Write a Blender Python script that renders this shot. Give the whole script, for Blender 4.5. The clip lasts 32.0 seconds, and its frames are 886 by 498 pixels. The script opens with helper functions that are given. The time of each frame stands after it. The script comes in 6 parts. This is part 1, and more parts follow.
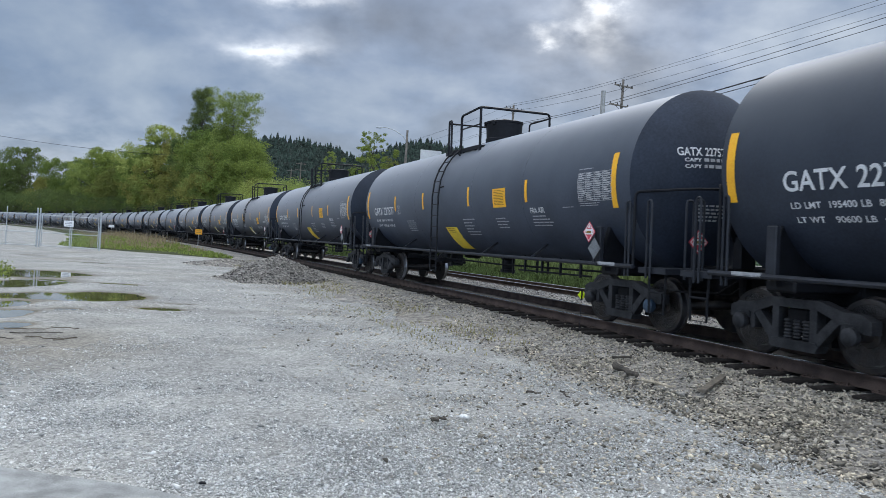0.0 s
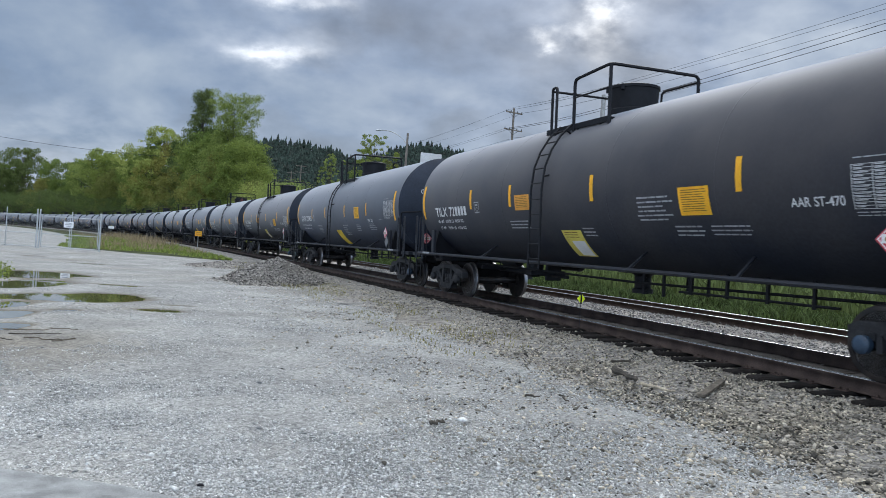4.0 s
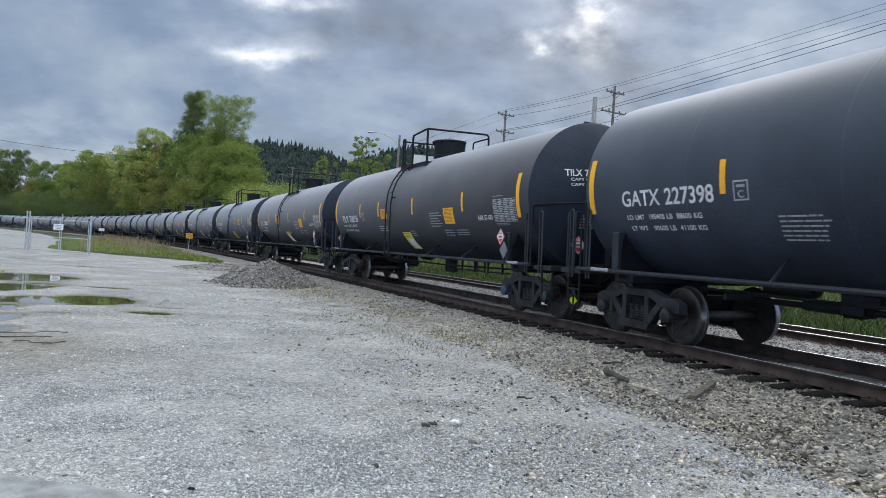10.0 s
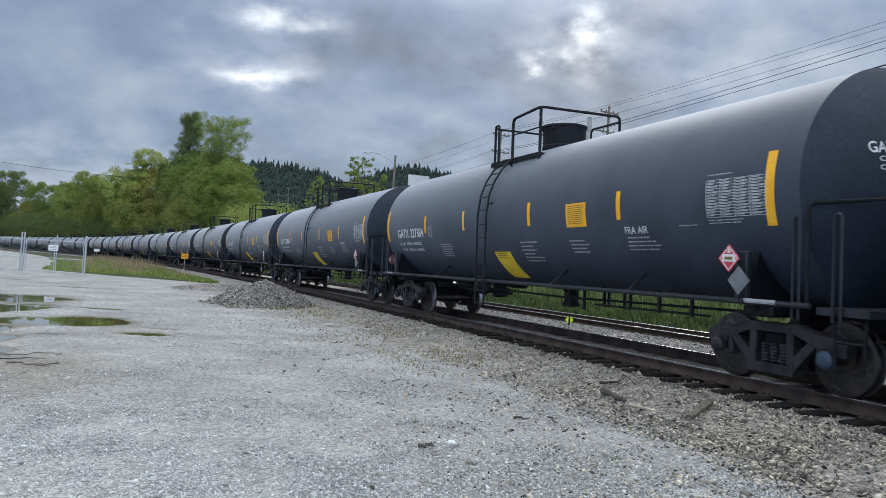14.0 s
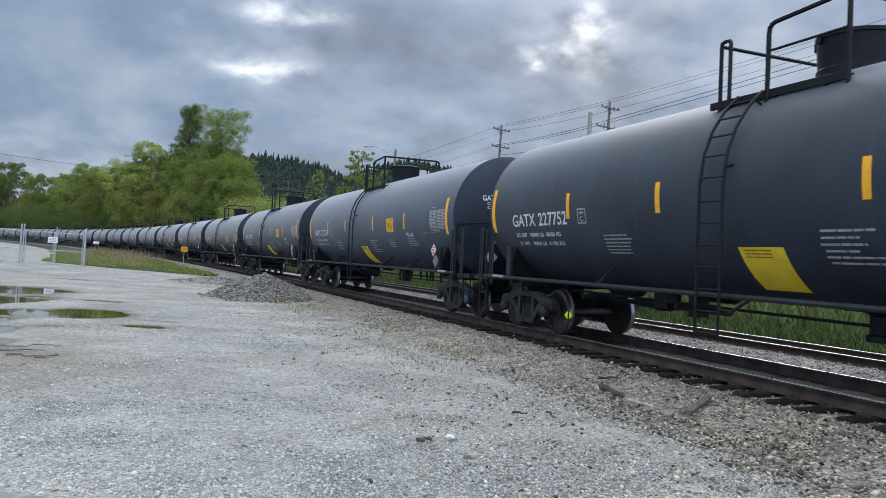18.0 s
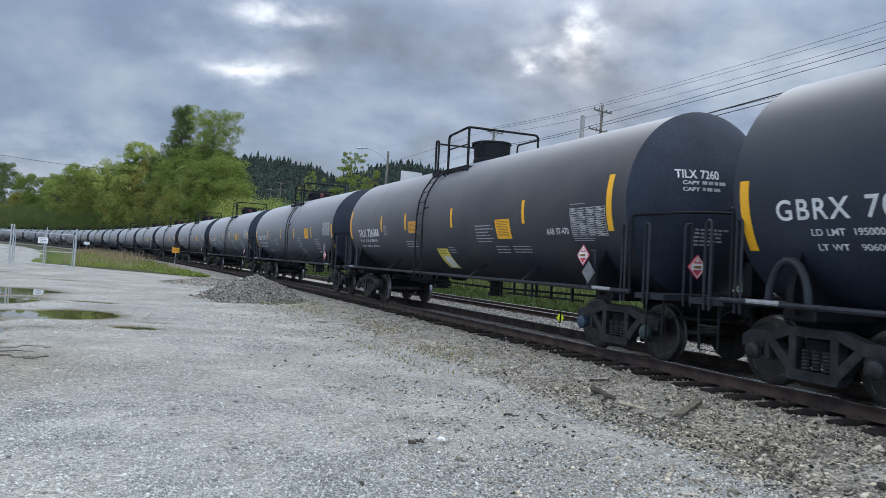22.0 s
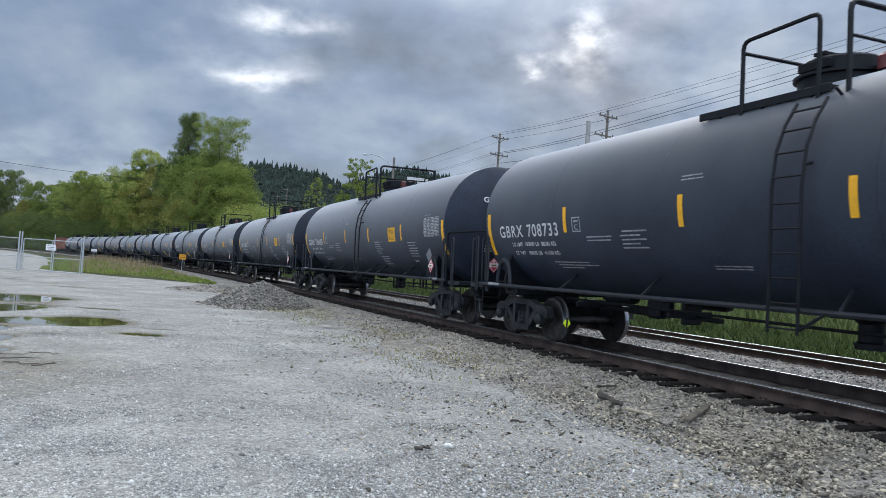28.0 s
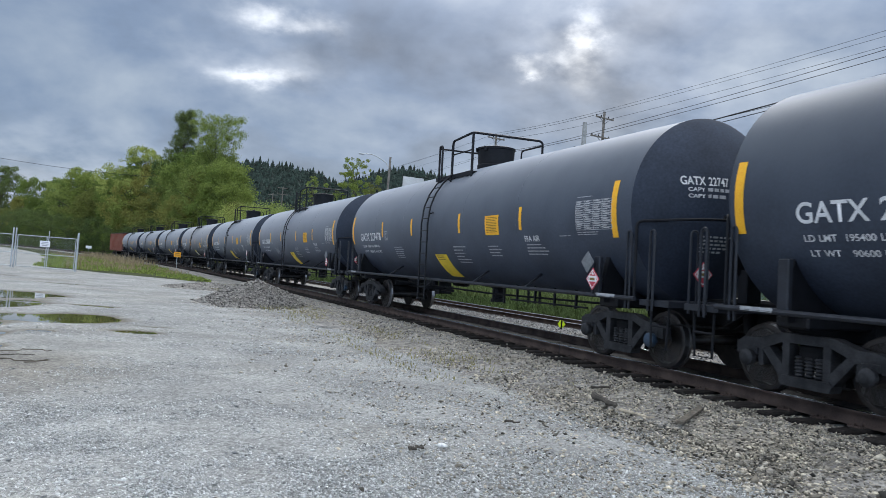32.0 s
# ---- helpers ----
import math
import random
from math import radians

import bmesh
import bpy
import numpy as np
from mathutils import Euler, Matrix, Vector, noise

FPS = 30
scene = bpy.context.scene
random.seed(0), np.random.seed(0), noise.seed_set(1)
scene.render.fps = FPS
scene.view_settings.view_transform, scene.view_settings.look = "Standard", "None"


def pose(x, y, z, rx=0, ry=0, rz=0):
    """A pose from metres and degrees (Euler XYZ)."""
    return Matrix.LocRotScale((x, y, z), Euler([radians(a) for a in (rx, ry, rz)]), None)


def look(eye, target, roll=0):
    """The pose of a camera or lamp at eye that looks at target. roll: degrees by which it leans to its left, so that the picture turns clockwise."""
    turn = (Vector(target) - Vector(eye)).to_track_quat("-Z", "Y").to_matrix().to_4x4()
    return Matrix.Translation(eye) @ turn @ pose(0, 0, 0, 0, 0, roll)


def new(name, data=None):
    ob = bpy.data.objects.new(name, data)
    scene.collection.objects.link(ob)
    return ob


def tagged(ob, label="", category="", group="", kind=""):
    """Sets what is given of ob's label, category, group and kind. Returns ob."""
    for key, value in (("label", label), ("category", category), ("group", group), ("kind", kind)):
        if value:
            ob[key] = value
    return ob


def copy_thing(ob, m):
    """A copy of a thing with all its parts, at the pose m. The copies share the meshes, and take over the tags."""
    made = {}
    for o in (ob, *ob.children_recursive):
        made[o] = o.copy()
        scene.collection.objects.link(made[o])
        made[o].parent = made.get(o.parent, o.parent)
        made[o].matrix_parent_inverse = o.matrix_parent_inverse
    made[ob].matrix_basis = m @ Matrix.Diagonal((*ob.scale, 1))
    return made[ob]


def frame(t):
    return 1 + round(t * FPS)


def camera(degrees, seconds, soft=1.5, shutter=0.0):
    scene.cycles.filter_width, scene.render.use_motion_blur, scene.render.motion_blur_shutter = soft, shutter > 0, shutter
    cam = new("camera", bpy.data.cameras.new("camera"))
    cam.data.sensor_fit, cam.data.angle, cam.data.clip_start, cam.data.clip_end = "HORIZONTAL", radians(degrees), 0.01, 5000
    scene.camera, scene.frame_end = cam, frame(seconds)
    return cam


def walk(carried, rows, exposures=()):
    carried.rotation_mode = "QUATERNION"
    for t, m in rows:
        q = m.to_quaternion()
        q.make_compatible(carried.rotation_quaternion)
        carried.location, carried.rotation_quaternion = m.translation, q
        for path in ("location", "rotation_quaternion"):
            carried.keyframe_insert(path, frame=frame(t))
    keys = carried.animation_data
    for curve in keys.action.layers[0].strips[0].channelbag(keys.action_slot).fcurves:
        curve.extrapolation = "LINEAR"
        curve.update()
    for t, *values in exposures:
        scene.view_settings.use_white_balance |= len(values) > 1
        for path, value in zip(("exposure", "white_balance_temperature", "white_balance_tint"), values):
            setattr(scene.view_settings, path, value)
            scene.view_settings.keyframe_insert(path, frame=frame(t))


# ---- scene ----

# ---- camera and its walk ----
EYE = Vector((0.0, 0.0, 1.628))
cam = camera(62.81, 32.0, soft=0.7, shutter=0.04)
# seconds, turn to the left, tilt upwards, lean
SWAY = """0,0.22,-0.19,3.52 0.5,0.26,-0.24,3.57 1,0.36,-0.26,3.61 1.5,0.45,-0.24,3.67 2,0.50,-0.19,3.73 2.5,0.52,-0.14,3.83
3,0.45,-0.08,3.87 3.5,0.33,-0.00,3.88 5.5,-0.02,0.09,3.64 6,0.00,-0.00,3.63 6.5,0.02,-0.10,3.64 7,0.02,-0.17,3.66
7.5,0.02,-0.19,3.74 8,-0.02,-0.16,3.76 8.5,-0.12,-0.06,3.79 9,-0.21,0.04,3.77 9.5,-0.34,0.15,3.76 10,-0.41,0.25,3.77
10.5,-0.46,0.39,3.80 11,-0.46,0.59,3.86 11.5,-0.49,0.89,3.85 12,-0.49,1.26,3.77 12.5,-0.50,1.55,3.68 13,-0.53,1.72,3.58
13.5,-0.55,1.80,3.59 14,-0.63,1.82,3.59 14.5,-0.69,1.80,3.59 16.5,-0.79,1.56,3.67 17,-0.75,1.52,3.74 17.5,-0.72,1.48,3.83
18,-0.69,1.39,3.95 18.5,-0.63,1.28,4.03 19,-0.59,1.13,4.10 19.5,-0.58,1.05,4.15 20,-0.62,1.04,4.20 20.5,-0.73,1.14,4.25
21,-0.88,1.32,4.23 21.5,-1.08,1.50,4.21 22,-1.28,1.60,4.17 22.5,-1.40,1.61,4.16 23,-1.44,1.53,4.17 23.5,-1.41,1.38,4.10
24,-1.31,1.29,4.13 24.5,-1.19,1.20,4.10 25,-1.02,1.21,4.07 25.5,-0.85,1.26,3.97 27.5,-0.66,1.89,4.01 28,-0.77,2.03,4.01
28.5,-0.89,2.17,4.06 29,-0.99,2.25,4.08 29.5,-1.07,2.26,4.03 30,-1.10,2.26,4.05 30.5,-1.14,2.20,4.06 31,-1.12,2.17,4.15
31.5,-1.13,2.12,4.34 32,-1.13,2.05,4.49"""


def sway_pose(yaw, tilt, lean):
    a, b = radians(yaw), radians(tilt)
    way = Vector((-math.sin(a) * math.cos(b), math.cos(a) * math.cos(b), math.sin(b)))
    return look(EYE, EYE + way, lean)


PATH = []
for row in SWAY.split():
    t0, yaw0, tilt0, lean0 = (float(v) for v in row.split(","))
    PATH.append((t0, sway_pose(yaw0, tilt0, lean0)))
walk(cam, PATH)

# ---- world, sun, exposure ----
SUN_AZ, SUN_EL = 9.0, 38.0      # degrees to the right of straight ahead, and up
world = bpy.data.worlds.new("world")
scene.world = world
world.use_nodes = True
wt = world.node_tree
wt.nodes.clear()


def wnode(kind, operation="", data_type="", blend_type=""):
    n = wt.nodes.new(kind)
    if operation:
        n.operation = operation
    if data_type:
        n.data_type, n.blend_type = data_type, blend_type
    return n


def wmath(op, a, b=None, c=None):
    n = wnode("ShaderNodeMath", operation=op)
    for i, val in enumerate((a, b, c)):
        if val is None:
            continue
        if isinstance(val, (int, float)):
            n.inputs[i].default_value = val
        else:
            wt.links.new(val, n.inputs[i])
    return n.outputs[0]


def build_sky():
    out = wnode("ShaderNodeOutputWorld")
    back = wnode("ShaderNodeBackground")
    coord = wnode("ShaderNodeTexCoord")
    direction = coord.outputs["Generated"]
    sep = wnode("ShaderNodeSeparateXYZ")
    wt.links.new(direction, sep.inputs[0])
    up = wmath("MAXIMUM", sep.outputs["Z"], 0.0)
    # flattened cloud layer: the direction divided by its height
    lift = wmath("ADD", up, 0.42)
    cx = wmath("DIVIDE", sep.outputs["X"], lift)
    cy = wmath("DIVIDE", sep.outputs["Y"], lift)
    comb = wnode("ShaderNodeCombineXYZ")
    wt.links.new(cx, comb.inputs[0])
    wt.links.new(cy, comb.inputs[1])
    big = wnode("ShaderNodeTexNoise")
    big.inputs["Scale"].default_value = 2.5
    big.inputs["Detail"].default_value = 7
    big.inputs["Roughness"].default_value = 0.52
    big.inputs["Distortion"].default_value = 0.25
    wt.links.new(comb.outputs[0], big.inputs["Vector"])
    small = wnode("ShaderNodeTexNoise")
    small.inputs["Scale"].default_value = 8.0
    small.inputs["Detail"].default_value = 6
    wt.links.new(comb.outputs[0], small.inputs["Vector"])
    cloud = wmath("ADD", wmath("MULTIPLY", big.outputs[0], 0.82), wmath("MULTIPLY", small.outputs[0], 0.18))
    ahead = wmath("MAXIMUM", sep.outputs["Y"], 0.05)
    u, w = wmath("DIVIDE", sep.outputs["X"], ahead), wmath("DIVIDE", sep.outputs["Z"], ahead)

    warp = wnode("ShaderNodeTexNoise")
    warp.inputs["Scale"].default_value, warp.inputs["Detail"].default_value, warp.inputs["Roughness"].default_value = 9.0, 6, 0.6
    wt.links.new(comb.outputs[0], warp.inputs["Vector"])
    shift = wnode("ShaderNodeSeparateColor")
    wt.links.new(warp.outputs["Color"], shift.inputs[0])
    u = wmath("ADD", u, wmath("MULTIPLY", wmath("SUBTRACT", shift.outputs[0], 0.5), 0.11))
    w = wmath("ADD", w, wmath("MULTIPLY", wmath("SUBTRACT", shift.outputs[1], 0.5), 0.07))

    def blob(u0, w0, su, sw, gain):
        a = wmath("POWER", wmath("DIVIDE", wmath("SUBTRACT", u, u0), su), 2.0)
        b = wmath("POWER", wmath("DIVIDE", wmath("SUBTRACT", w, w0), sw), 2.0)
        return wmath("MULTIPLY", wmath("EXPONENT", wmath("MULTIPLY", wmath("ADD", a, b), -1.0)), gain)

    bank = wmath("ADD", blob(-0.06, 0.31, 0.13, 0.06, 0.10), blob(0.25, 0.275, 0.15, 0.035, 0.13))
    cloud = wmath("SUBTRACT", cloud, bank)
    ramp = wnode("ShaderNodeValToRGB")
    ramp.color_ramp.elements[0].position = 0.34
    ramp.color_ramp.elements[0].color = (0.125, 0.163, 0.232, 1)
    ramp.color_ramp.elements[1].position = 0.66
    ramp.color_ramp.elements[1].color = (0.33, 0.40, 0.50, 1)
    mid = ramp.color_ramp.elements.new(0.5)
    mid.color = (0.188, 0.260, 0.388, 1)
    wt.links.new(cloud, ramp.inputs[0])
    # thin places in the cloud where the hidden sun comes through, flat ellipses seen ahead
    glow = None
    for spot in ((-0.262, 0.252, 0.048, 0.010, 0.5), (-0.255, 0.262, 0.10, 0.03, 0.2), (0.195, 0.345, 0.019, 0.045, 1.2), (0.165, 0.307, 0.022, 0.010, 0.7), (0.185, 0.335, 0.07, 0.05, 0.20), (-0.225, 0.338, 0.055, 0.016, 0.9), (0.122, 0.299, 0.022, 0.011, 0.8),
                 (0.20, 0.36, 0.22, 0.16, 0.12), (-0.25, 0.30, 0.14, 0.09, 0.07), (-0.55, 0.07, 0.35, 0.08, 0.22), (0.25, 0.17, 0.4, 0.08, 0.07), (0.50, 0.28, 0.30, 0.2, 0.10)):
        one = blob(*spot)
        glow = one if glow is None else wmath("ADD", glow, one)
    patchy = wmath("MULTIPLY", wmath("SUBTRACT", small.outputs[0], 0.30), 3.2)
    patchy = wmath("MAXIMUM", patchy, 0.15)
    glow = wmath("MULTIPLY", glow, patchy)
    mixg = wnode("ShaderNodeMix", data_type="RGBA", blend_type="ADD")
    mixg.inputs[0].default_value = 1.0
    wt.links.new(ramp.outputs[0], mixg.inputs[6])
    gl = wnode("ShaderNodeCombineColor")
    for i, k in enumerate((1.0, 0.98, 0.93)):
        wt.links.new(wmath("MULTIPLY", glow, k), gl.inputs[i])
    wt.links.new(gl.outputs[0], mixg.inputs[7])
    # clear-sky light above the cloud, weak
    sky = wnode("ShaderNodeTexSky")
    sky.sky_type, sky.sun_disc = "NISHITA", False
    sky.sun_elevation, sky.sun_rotation = radians(SUN_EL), radians(SUN_AZ)
    mixs = wnode("ShaderNodeMix", data_type="RGBA", blend_type="ADD")
    mixs.inputs[0].default_value = 0.012
    wt.links.new(mixg.outputs[2], mixs.inputs[6])
    wt.links.new(sky.outputs[0], mixs.inputs[7])
    # an overcast sky is brighter overhead, and the cloud is thinner behind the viewer
    high = wmath("SUBTRACT", up, 0.33)
    behind = wmath("MAXIMUM", wmath("SUBTRACT", 0.35, sep.outputs["Y"]), 0.0)
    bright = wmath("MULTIPLY_ADD", wmath("MAXIMUM", high, 0.0), 8.5, 1.0)
    bright = wmath("MULTIPLY_ADD", behind, 3.0, bright)
    # thick cloud overhead is grey, not blue
    grey = wnode("ShaderNodeRGBToBW")
    wt.links.new(mixs.outputs[2], grey.inputs[0])
    mixn = wnode("ShaderNodeMix", data_type="RGBA", blend_type="MIX")
    wt.links.new(wmath("MINIMUM", wmath("MULTIPLY", wmath("MAXIMUM", high, 0.0), 4.0), 0.9), mixn.inputs[0])
    wt.links.new(mixs.outputs[2], mixn.inputs[6])
    warmg = wnode("ShaderNodeCombineColor")
    for i, k in enumerate((0.95, 1.0, 1.06)):
        wt.links.new(wmath("MULTIPLY", grey.outputs[0], k), warmg.inputs[i])
    wt.links.new(warmg.outputs[0], mixn.inputs[7])
    wt.links.new(mixn.outputs[2], back.inputs[0])
    wt.links.new(bright, back.inputs[1])
    wt.links.new(back.outputs[0], out.inputs[0])


build_sky()
sun = new("sun", bpy.data.lights.new("sun", "SUN"))
sun.data.energy, sun.data.angle, sun.data.color = 0.9, radians(20), (1.0, 0.98, 0.95)
sa, se = radians(SUN_AZ), radians(SUN_EL)
sun.matrix_world = look((0, 0, 60), Vector((0, 0, 60)) - Vector((math.sin(sa) * math.cos(se), math.cos(sa) * math.cos(se), math.sin(se))))
scene.view_settings.exposure = 0.0

# ---- materials ----


def mat(name, color, rough=0.6, metal=0.0, vary=0.25, scale=3.0, fine=60.0, bump=0.15, bump_dist=0.01, second=None, second_at=0.55,
        random_shade=0.0, coat=0.0, spec=None, island=0.0, lit_top=0.0, lit_color=None):
    m = bpy.data.materials.new(name)
    m.use_nodes = True
    nt = m.node_tree
    b = nt.nodes["Principled BSDF"]
    b.inputs["Roughness"].default_value, b.inputs["Metallic"].default_value = rough, metal
    b.inputs["Coat Weight"].default_value = coat
    b.inputs["Coat Roughness"].default_value = 0.01
    if lit_top:
        # skylight painted on: sheen grows over the upper half and fades below the axis
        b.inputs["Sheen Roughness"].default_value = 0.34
        tall, height_fade, at = nt.nodes.new("ShaderNodeSeparateXYZ"), nt.nodes.new("ShaderNodeMapRange"), nt.nodes.new("ShaderNodeTexCoord")
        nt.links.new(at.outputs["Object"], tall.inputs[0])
        nt.links.new(tall.outputs[2], height_fade.inputs[0])
        height_fade.inputs[1].default_value, height_fade.inputs[2].default_value, height_fade.inputs[3].default_value, height_fade.inputs[4].default_value = 1.5, 3.2, 0.0, lit_top
        nt.links.new(height_fade.outputs[0], b.inputs["Sheen Weight"])
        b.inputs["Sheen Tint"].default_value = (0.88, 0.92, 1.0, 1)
    if spec is not None:
        b.inputs["Specular IOR Level"].default_value = spec
    coord = nt.nodes.new("ShaderNodeTexCoord")
    n1, n2 = nt.nodes.new("ShaderNodeTexNoise"), nt.nodes.new("ShaderNodeTexNoise")
    n1.inputs["Scale"].default_value, n1.inputs["Detail"].default_value = scale, 5
    n2.inputs["Scale"].default_value, n2.inputs["Detail"].default_value = fine, 3
    for n in (n1, n2):
        nt.links.new(coord.outputs["Object"], n.inputs["Vector"])
    ramp = nt.nodes.new("ShaderNodeValToRGB")
    c = Vector(color[:3])
    c2 = Vector(second) if second else c * (1 + vary)
    ramp.color_ramp.elements[0].position, ramp.color_ramp.elements[1].position = second_at - 0.2, second_at + 0.15
    ramp.color_ramp.elements[0].color = (*(c * (1 - vary)), 1)
    ramp.color_ramp.elements[1].color = (*c2, 1)
    nt.links.new(n1.outputs[0], ramp.inputs[0])
    mix = nt.nodes.new("ShaderNodeMix")
    mix.data_type, mix.blend_type = "RGBA", "OVERLAY"
    mix.inputs[0].default_value = 0.5
    nt.links.new(ramp.outputs[0], mix.inputs[6])
    nt.links.new(n2.outputs[0], mix.inputs[7])
    col = mix.outputs[2]
    # same fade lightens the base colour upwards, imitating light from above
    if lit_color:
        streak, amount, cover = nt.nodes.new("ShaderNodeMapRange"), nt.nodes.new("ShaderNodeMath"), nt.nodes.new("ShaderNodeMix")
        streak.inputs[1].default_value, streak.inputs[2].default_value, streak.inputs[3].default_value, streak.inputs[4].default_value = 0.3, 0.7, 0.55 / lit_top, 1.1 / lit_top
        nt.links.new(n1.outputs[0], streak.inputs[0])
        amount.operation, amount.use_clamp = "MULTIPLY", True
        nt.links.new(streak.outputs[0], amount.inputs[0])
        nt.links.new(height_fade.outputs[0], amount.inputs[1])
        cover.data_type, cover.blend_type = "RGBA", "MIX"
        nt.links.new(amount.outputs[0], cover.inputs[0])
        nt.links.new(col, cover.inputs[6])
        cover.inputs[7].default_value = (*lit_color, 1)
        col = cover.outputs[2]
    if random_shade or island:
        hsv = nt.nodes.new("ShaderNodeHueSaturation")
        mr = nt.nodes.new("ShaderNodeMapRange")
        k = random_shade or island
        mr.inputs[3].default_value, mr.inputs[4].default_value = 1 - k, 1 + k
        if island:
            src = nt.nodes.new("ShaderNodeNewGeometry").outputs["Random Per Island"]
        else:
            src = nt.nodes.new("ShaderNodeObjectInfo").outputs["Random"]
        nt.links.new(src, mr.inputs[0])
        nt.links.new(mr.outputs[0], hsv.inputs["Value"])
        nt.links.new(col, hsv.inputs["Color"])
        col = hsv.outputs[0]
    nt.links.new(col, b.inputs["Base Color"])
    if bump:
        bp = nt.nodes.new("ShaderNodeBump")
        bp.inputs["Strength"].default_value, bp.inputs["Distance"].default_value = bump, bump_dist
        nt.links.new(n2.outputs[0], bp.inputs["Height"])
        nt.links.new(bp.outputs[0], b.inputs["Normal"])
    return m


def gravel_mat(name, dark, light, warm, cell, patch, bump=0.6, wet=False):
    """Crushed stone: cells of differing shade, with larger dusty and damp patches."""
    m = bpy.data.materials.new(name)
    m.use_nodes = True
    nt = m.node_tree
    b = nt.nodes["Principled BSDF"]
    b.inputs["Roughness"].default_value = 0.85
    coord = nt.nodes.new("ShaderNodeTexCoord")
    v = nt.nodes.new("ShaderNodeTexVoronoi")
    v.inputs["Scale"].default_value = cell
    v2 = nt.nodes.new("ShaderNodeTexVoronoi")
    v2.inputs["Scale"].default_value = cell * 0.38
    n = nt.nodes.new("ShaderNodeTexNoise")
    n.inputs["Scale"].default_value, n.inputs["Detail"].default_value, n.inputs["Roughness"].default_value = patch, 8, 0.62
    for x in (v, v2, n):
        nt.links.new(coord.outputs["Object"], x.inputs["Vector"])
    bw = nt.nodes.new("ShaderNodeSeparateColor")
    nt.links.new(v.outputs["Color"], bw.inputs[0])
    bw2 = nt.nodes.new("ShaderNodeSeparateColor")
    nt.links.new(v2.outputs["Color"], bw2.inputs[0])
    avg = nt.nodes.new("ShaderNodeMath")
    avg.operation = "MULTIPLY_ADD"
    nt.links.new(bw2.outputs[0], avg.inputs[0])
    avg.inputs[1].default_value = 0.45
    sc = nt.nodes.new("ShaderNodeMath")
    sc.operation = "MULTIPLY"
    sc.inputs[1].default_value = 0.55
    nt.links.new(bw.outputs[0], sc.inputs[0])
    nt.links.new(sc.outputs[0], avg.inputs[2])
    ramp = nt.nodes.new("ShaderNodeValToRGB")
    ramp.color_ramp.elements[0].color, ramp.color_ramp.elements[1].color = (*dark, 1), (*light, 1)
    ramp.color_ramp.elements[0].position, ramp.color_ramp.elements[1].position = 0.15, 0.9
    nt.links.new(avg.outputs[0], ramp.inputs[0])
    pr = nt.nodes.new("ShaderNodeValToRGB")
    pr.color_ramp.elements[0].position, pr.color_ramp.elements[1].position = 0.38, 0.66
    pr.color_ramp.elements[0].color, pr.color_ramp.elements[1].color = (0.62, 0.62, 0.63, 1), (1, 1, 1, 1)
    nt.links.new(n.outputs[0], pr.inputs[0])
    mul = nt.nodes.new("ShaderNodeMix")
    mul.data_type, mul.blend_type = "RGBA", "MULTIPLY"
    mul.inputs[0].default_value = 1
    nt.links.new(ramp.outputs[0], mul.inputs[6])
    nt.links.new(pr.outputs[0], mul.inputs[7])
    n3 = nt.nodes.new("ShaderNodeTexNoise")
    n3.inputs["Scale"].default_value, n3.inputs["Detail"].default_value = patch * 0.45, 4
    nt.links.new(coord.outputs["Object"], n3.inputs["Vector"])
    wr = nt.nodes.new("ShaderNodeMapRange")
    wr.inputs[1].default_value, wr.inputs[2].default_value, wr.inputs[3].default_value, wr.inputs[4].default_value = 0.5, 0.7, 0, 0.6
    nt.links.new(n3.outputs[0], wr.inputs[0])
    wm = nt.nodes.new("ShaderNodeMix")
    wm.data_type, wm.blend_type = "RGBA", "MULTIPLY"
    wm.inputs[7].default_value = (*warm, 1)
    nt.links.new(wr.outputs[0], wm.inputs[0])
    nt.links.new(mul.outputs[2], wm.inputs[6])
    if wet:
        low = nt.nodes.new("ShaderNodeSeparateXYZ")
        nt.links.new(coord.outputs["Object"], low.inputs[0])
        damp = nt.nodes.new("ShaderNodeMapRange")
        damp.inputs[1].default_value, damp.inputs[2].default_value, damp.inputs[3].default_value, damp.inputs[4].default_value = -0.014, -0.030, 0.0, 1.0
        nt.links.new(low.outputs[2], damp.inputs[0])
        mud = nt.nodes.new("ShaderNodeMix")
        mud.data_type, mud.blend_type = "RGBA", "MULTIPLY"
        mud.inputs[7].default_value = (0.50, 0.44, 0.33, 1)
        nt.links.new(damp.outputs[0], mud.inputs[0])
        nt.links.new(wm.outputs[2], mud.inputs[6])
        # brown dirt trodden into the gravel beside the puddles
        far = nt.nodes.new("ShaderNodeVectorMath")
        far.operation = "DISTANCE"
        far.inputs[1].default_value = (-6.6, 8.6, 0)
        nt.links.new(coord.outputs["Object"], far.inputs[0])
        ring = nt.nodes.new("ShaderNodeMapRange")
        ring.inputs[1].default_value, ring.inputs[2].default_value, ring.inputs[3].default_value, ring.inputs[4].default_value = 3.4, 1.0, 0.0, 1.3
        nt.links.new(far.outputs["Value"], ring.inputs[0])
        some = nt.nodes.new("ShaderNodeMath")
        some.operation, some.use_clamp = "MULTIPLY", True
        nt.links.new(ring.outputs[0], some.inputs[0])
        nt.links.new(n.outputs[0], some.inputs[1])
        dirt = nt.nodes.new("ShaderNodeMix")
        dirt.data_type, dirt.blend_type = "RGBA", "MULTIPLY"
        dirt.inputs[7].default_value = (0.55, 0.46, 0.34, 1)
        nt.links.new(some.outputs[0], dirt.inputs[0])
        nt.links.new(mud.outputs[2], dirt.inputs[6])
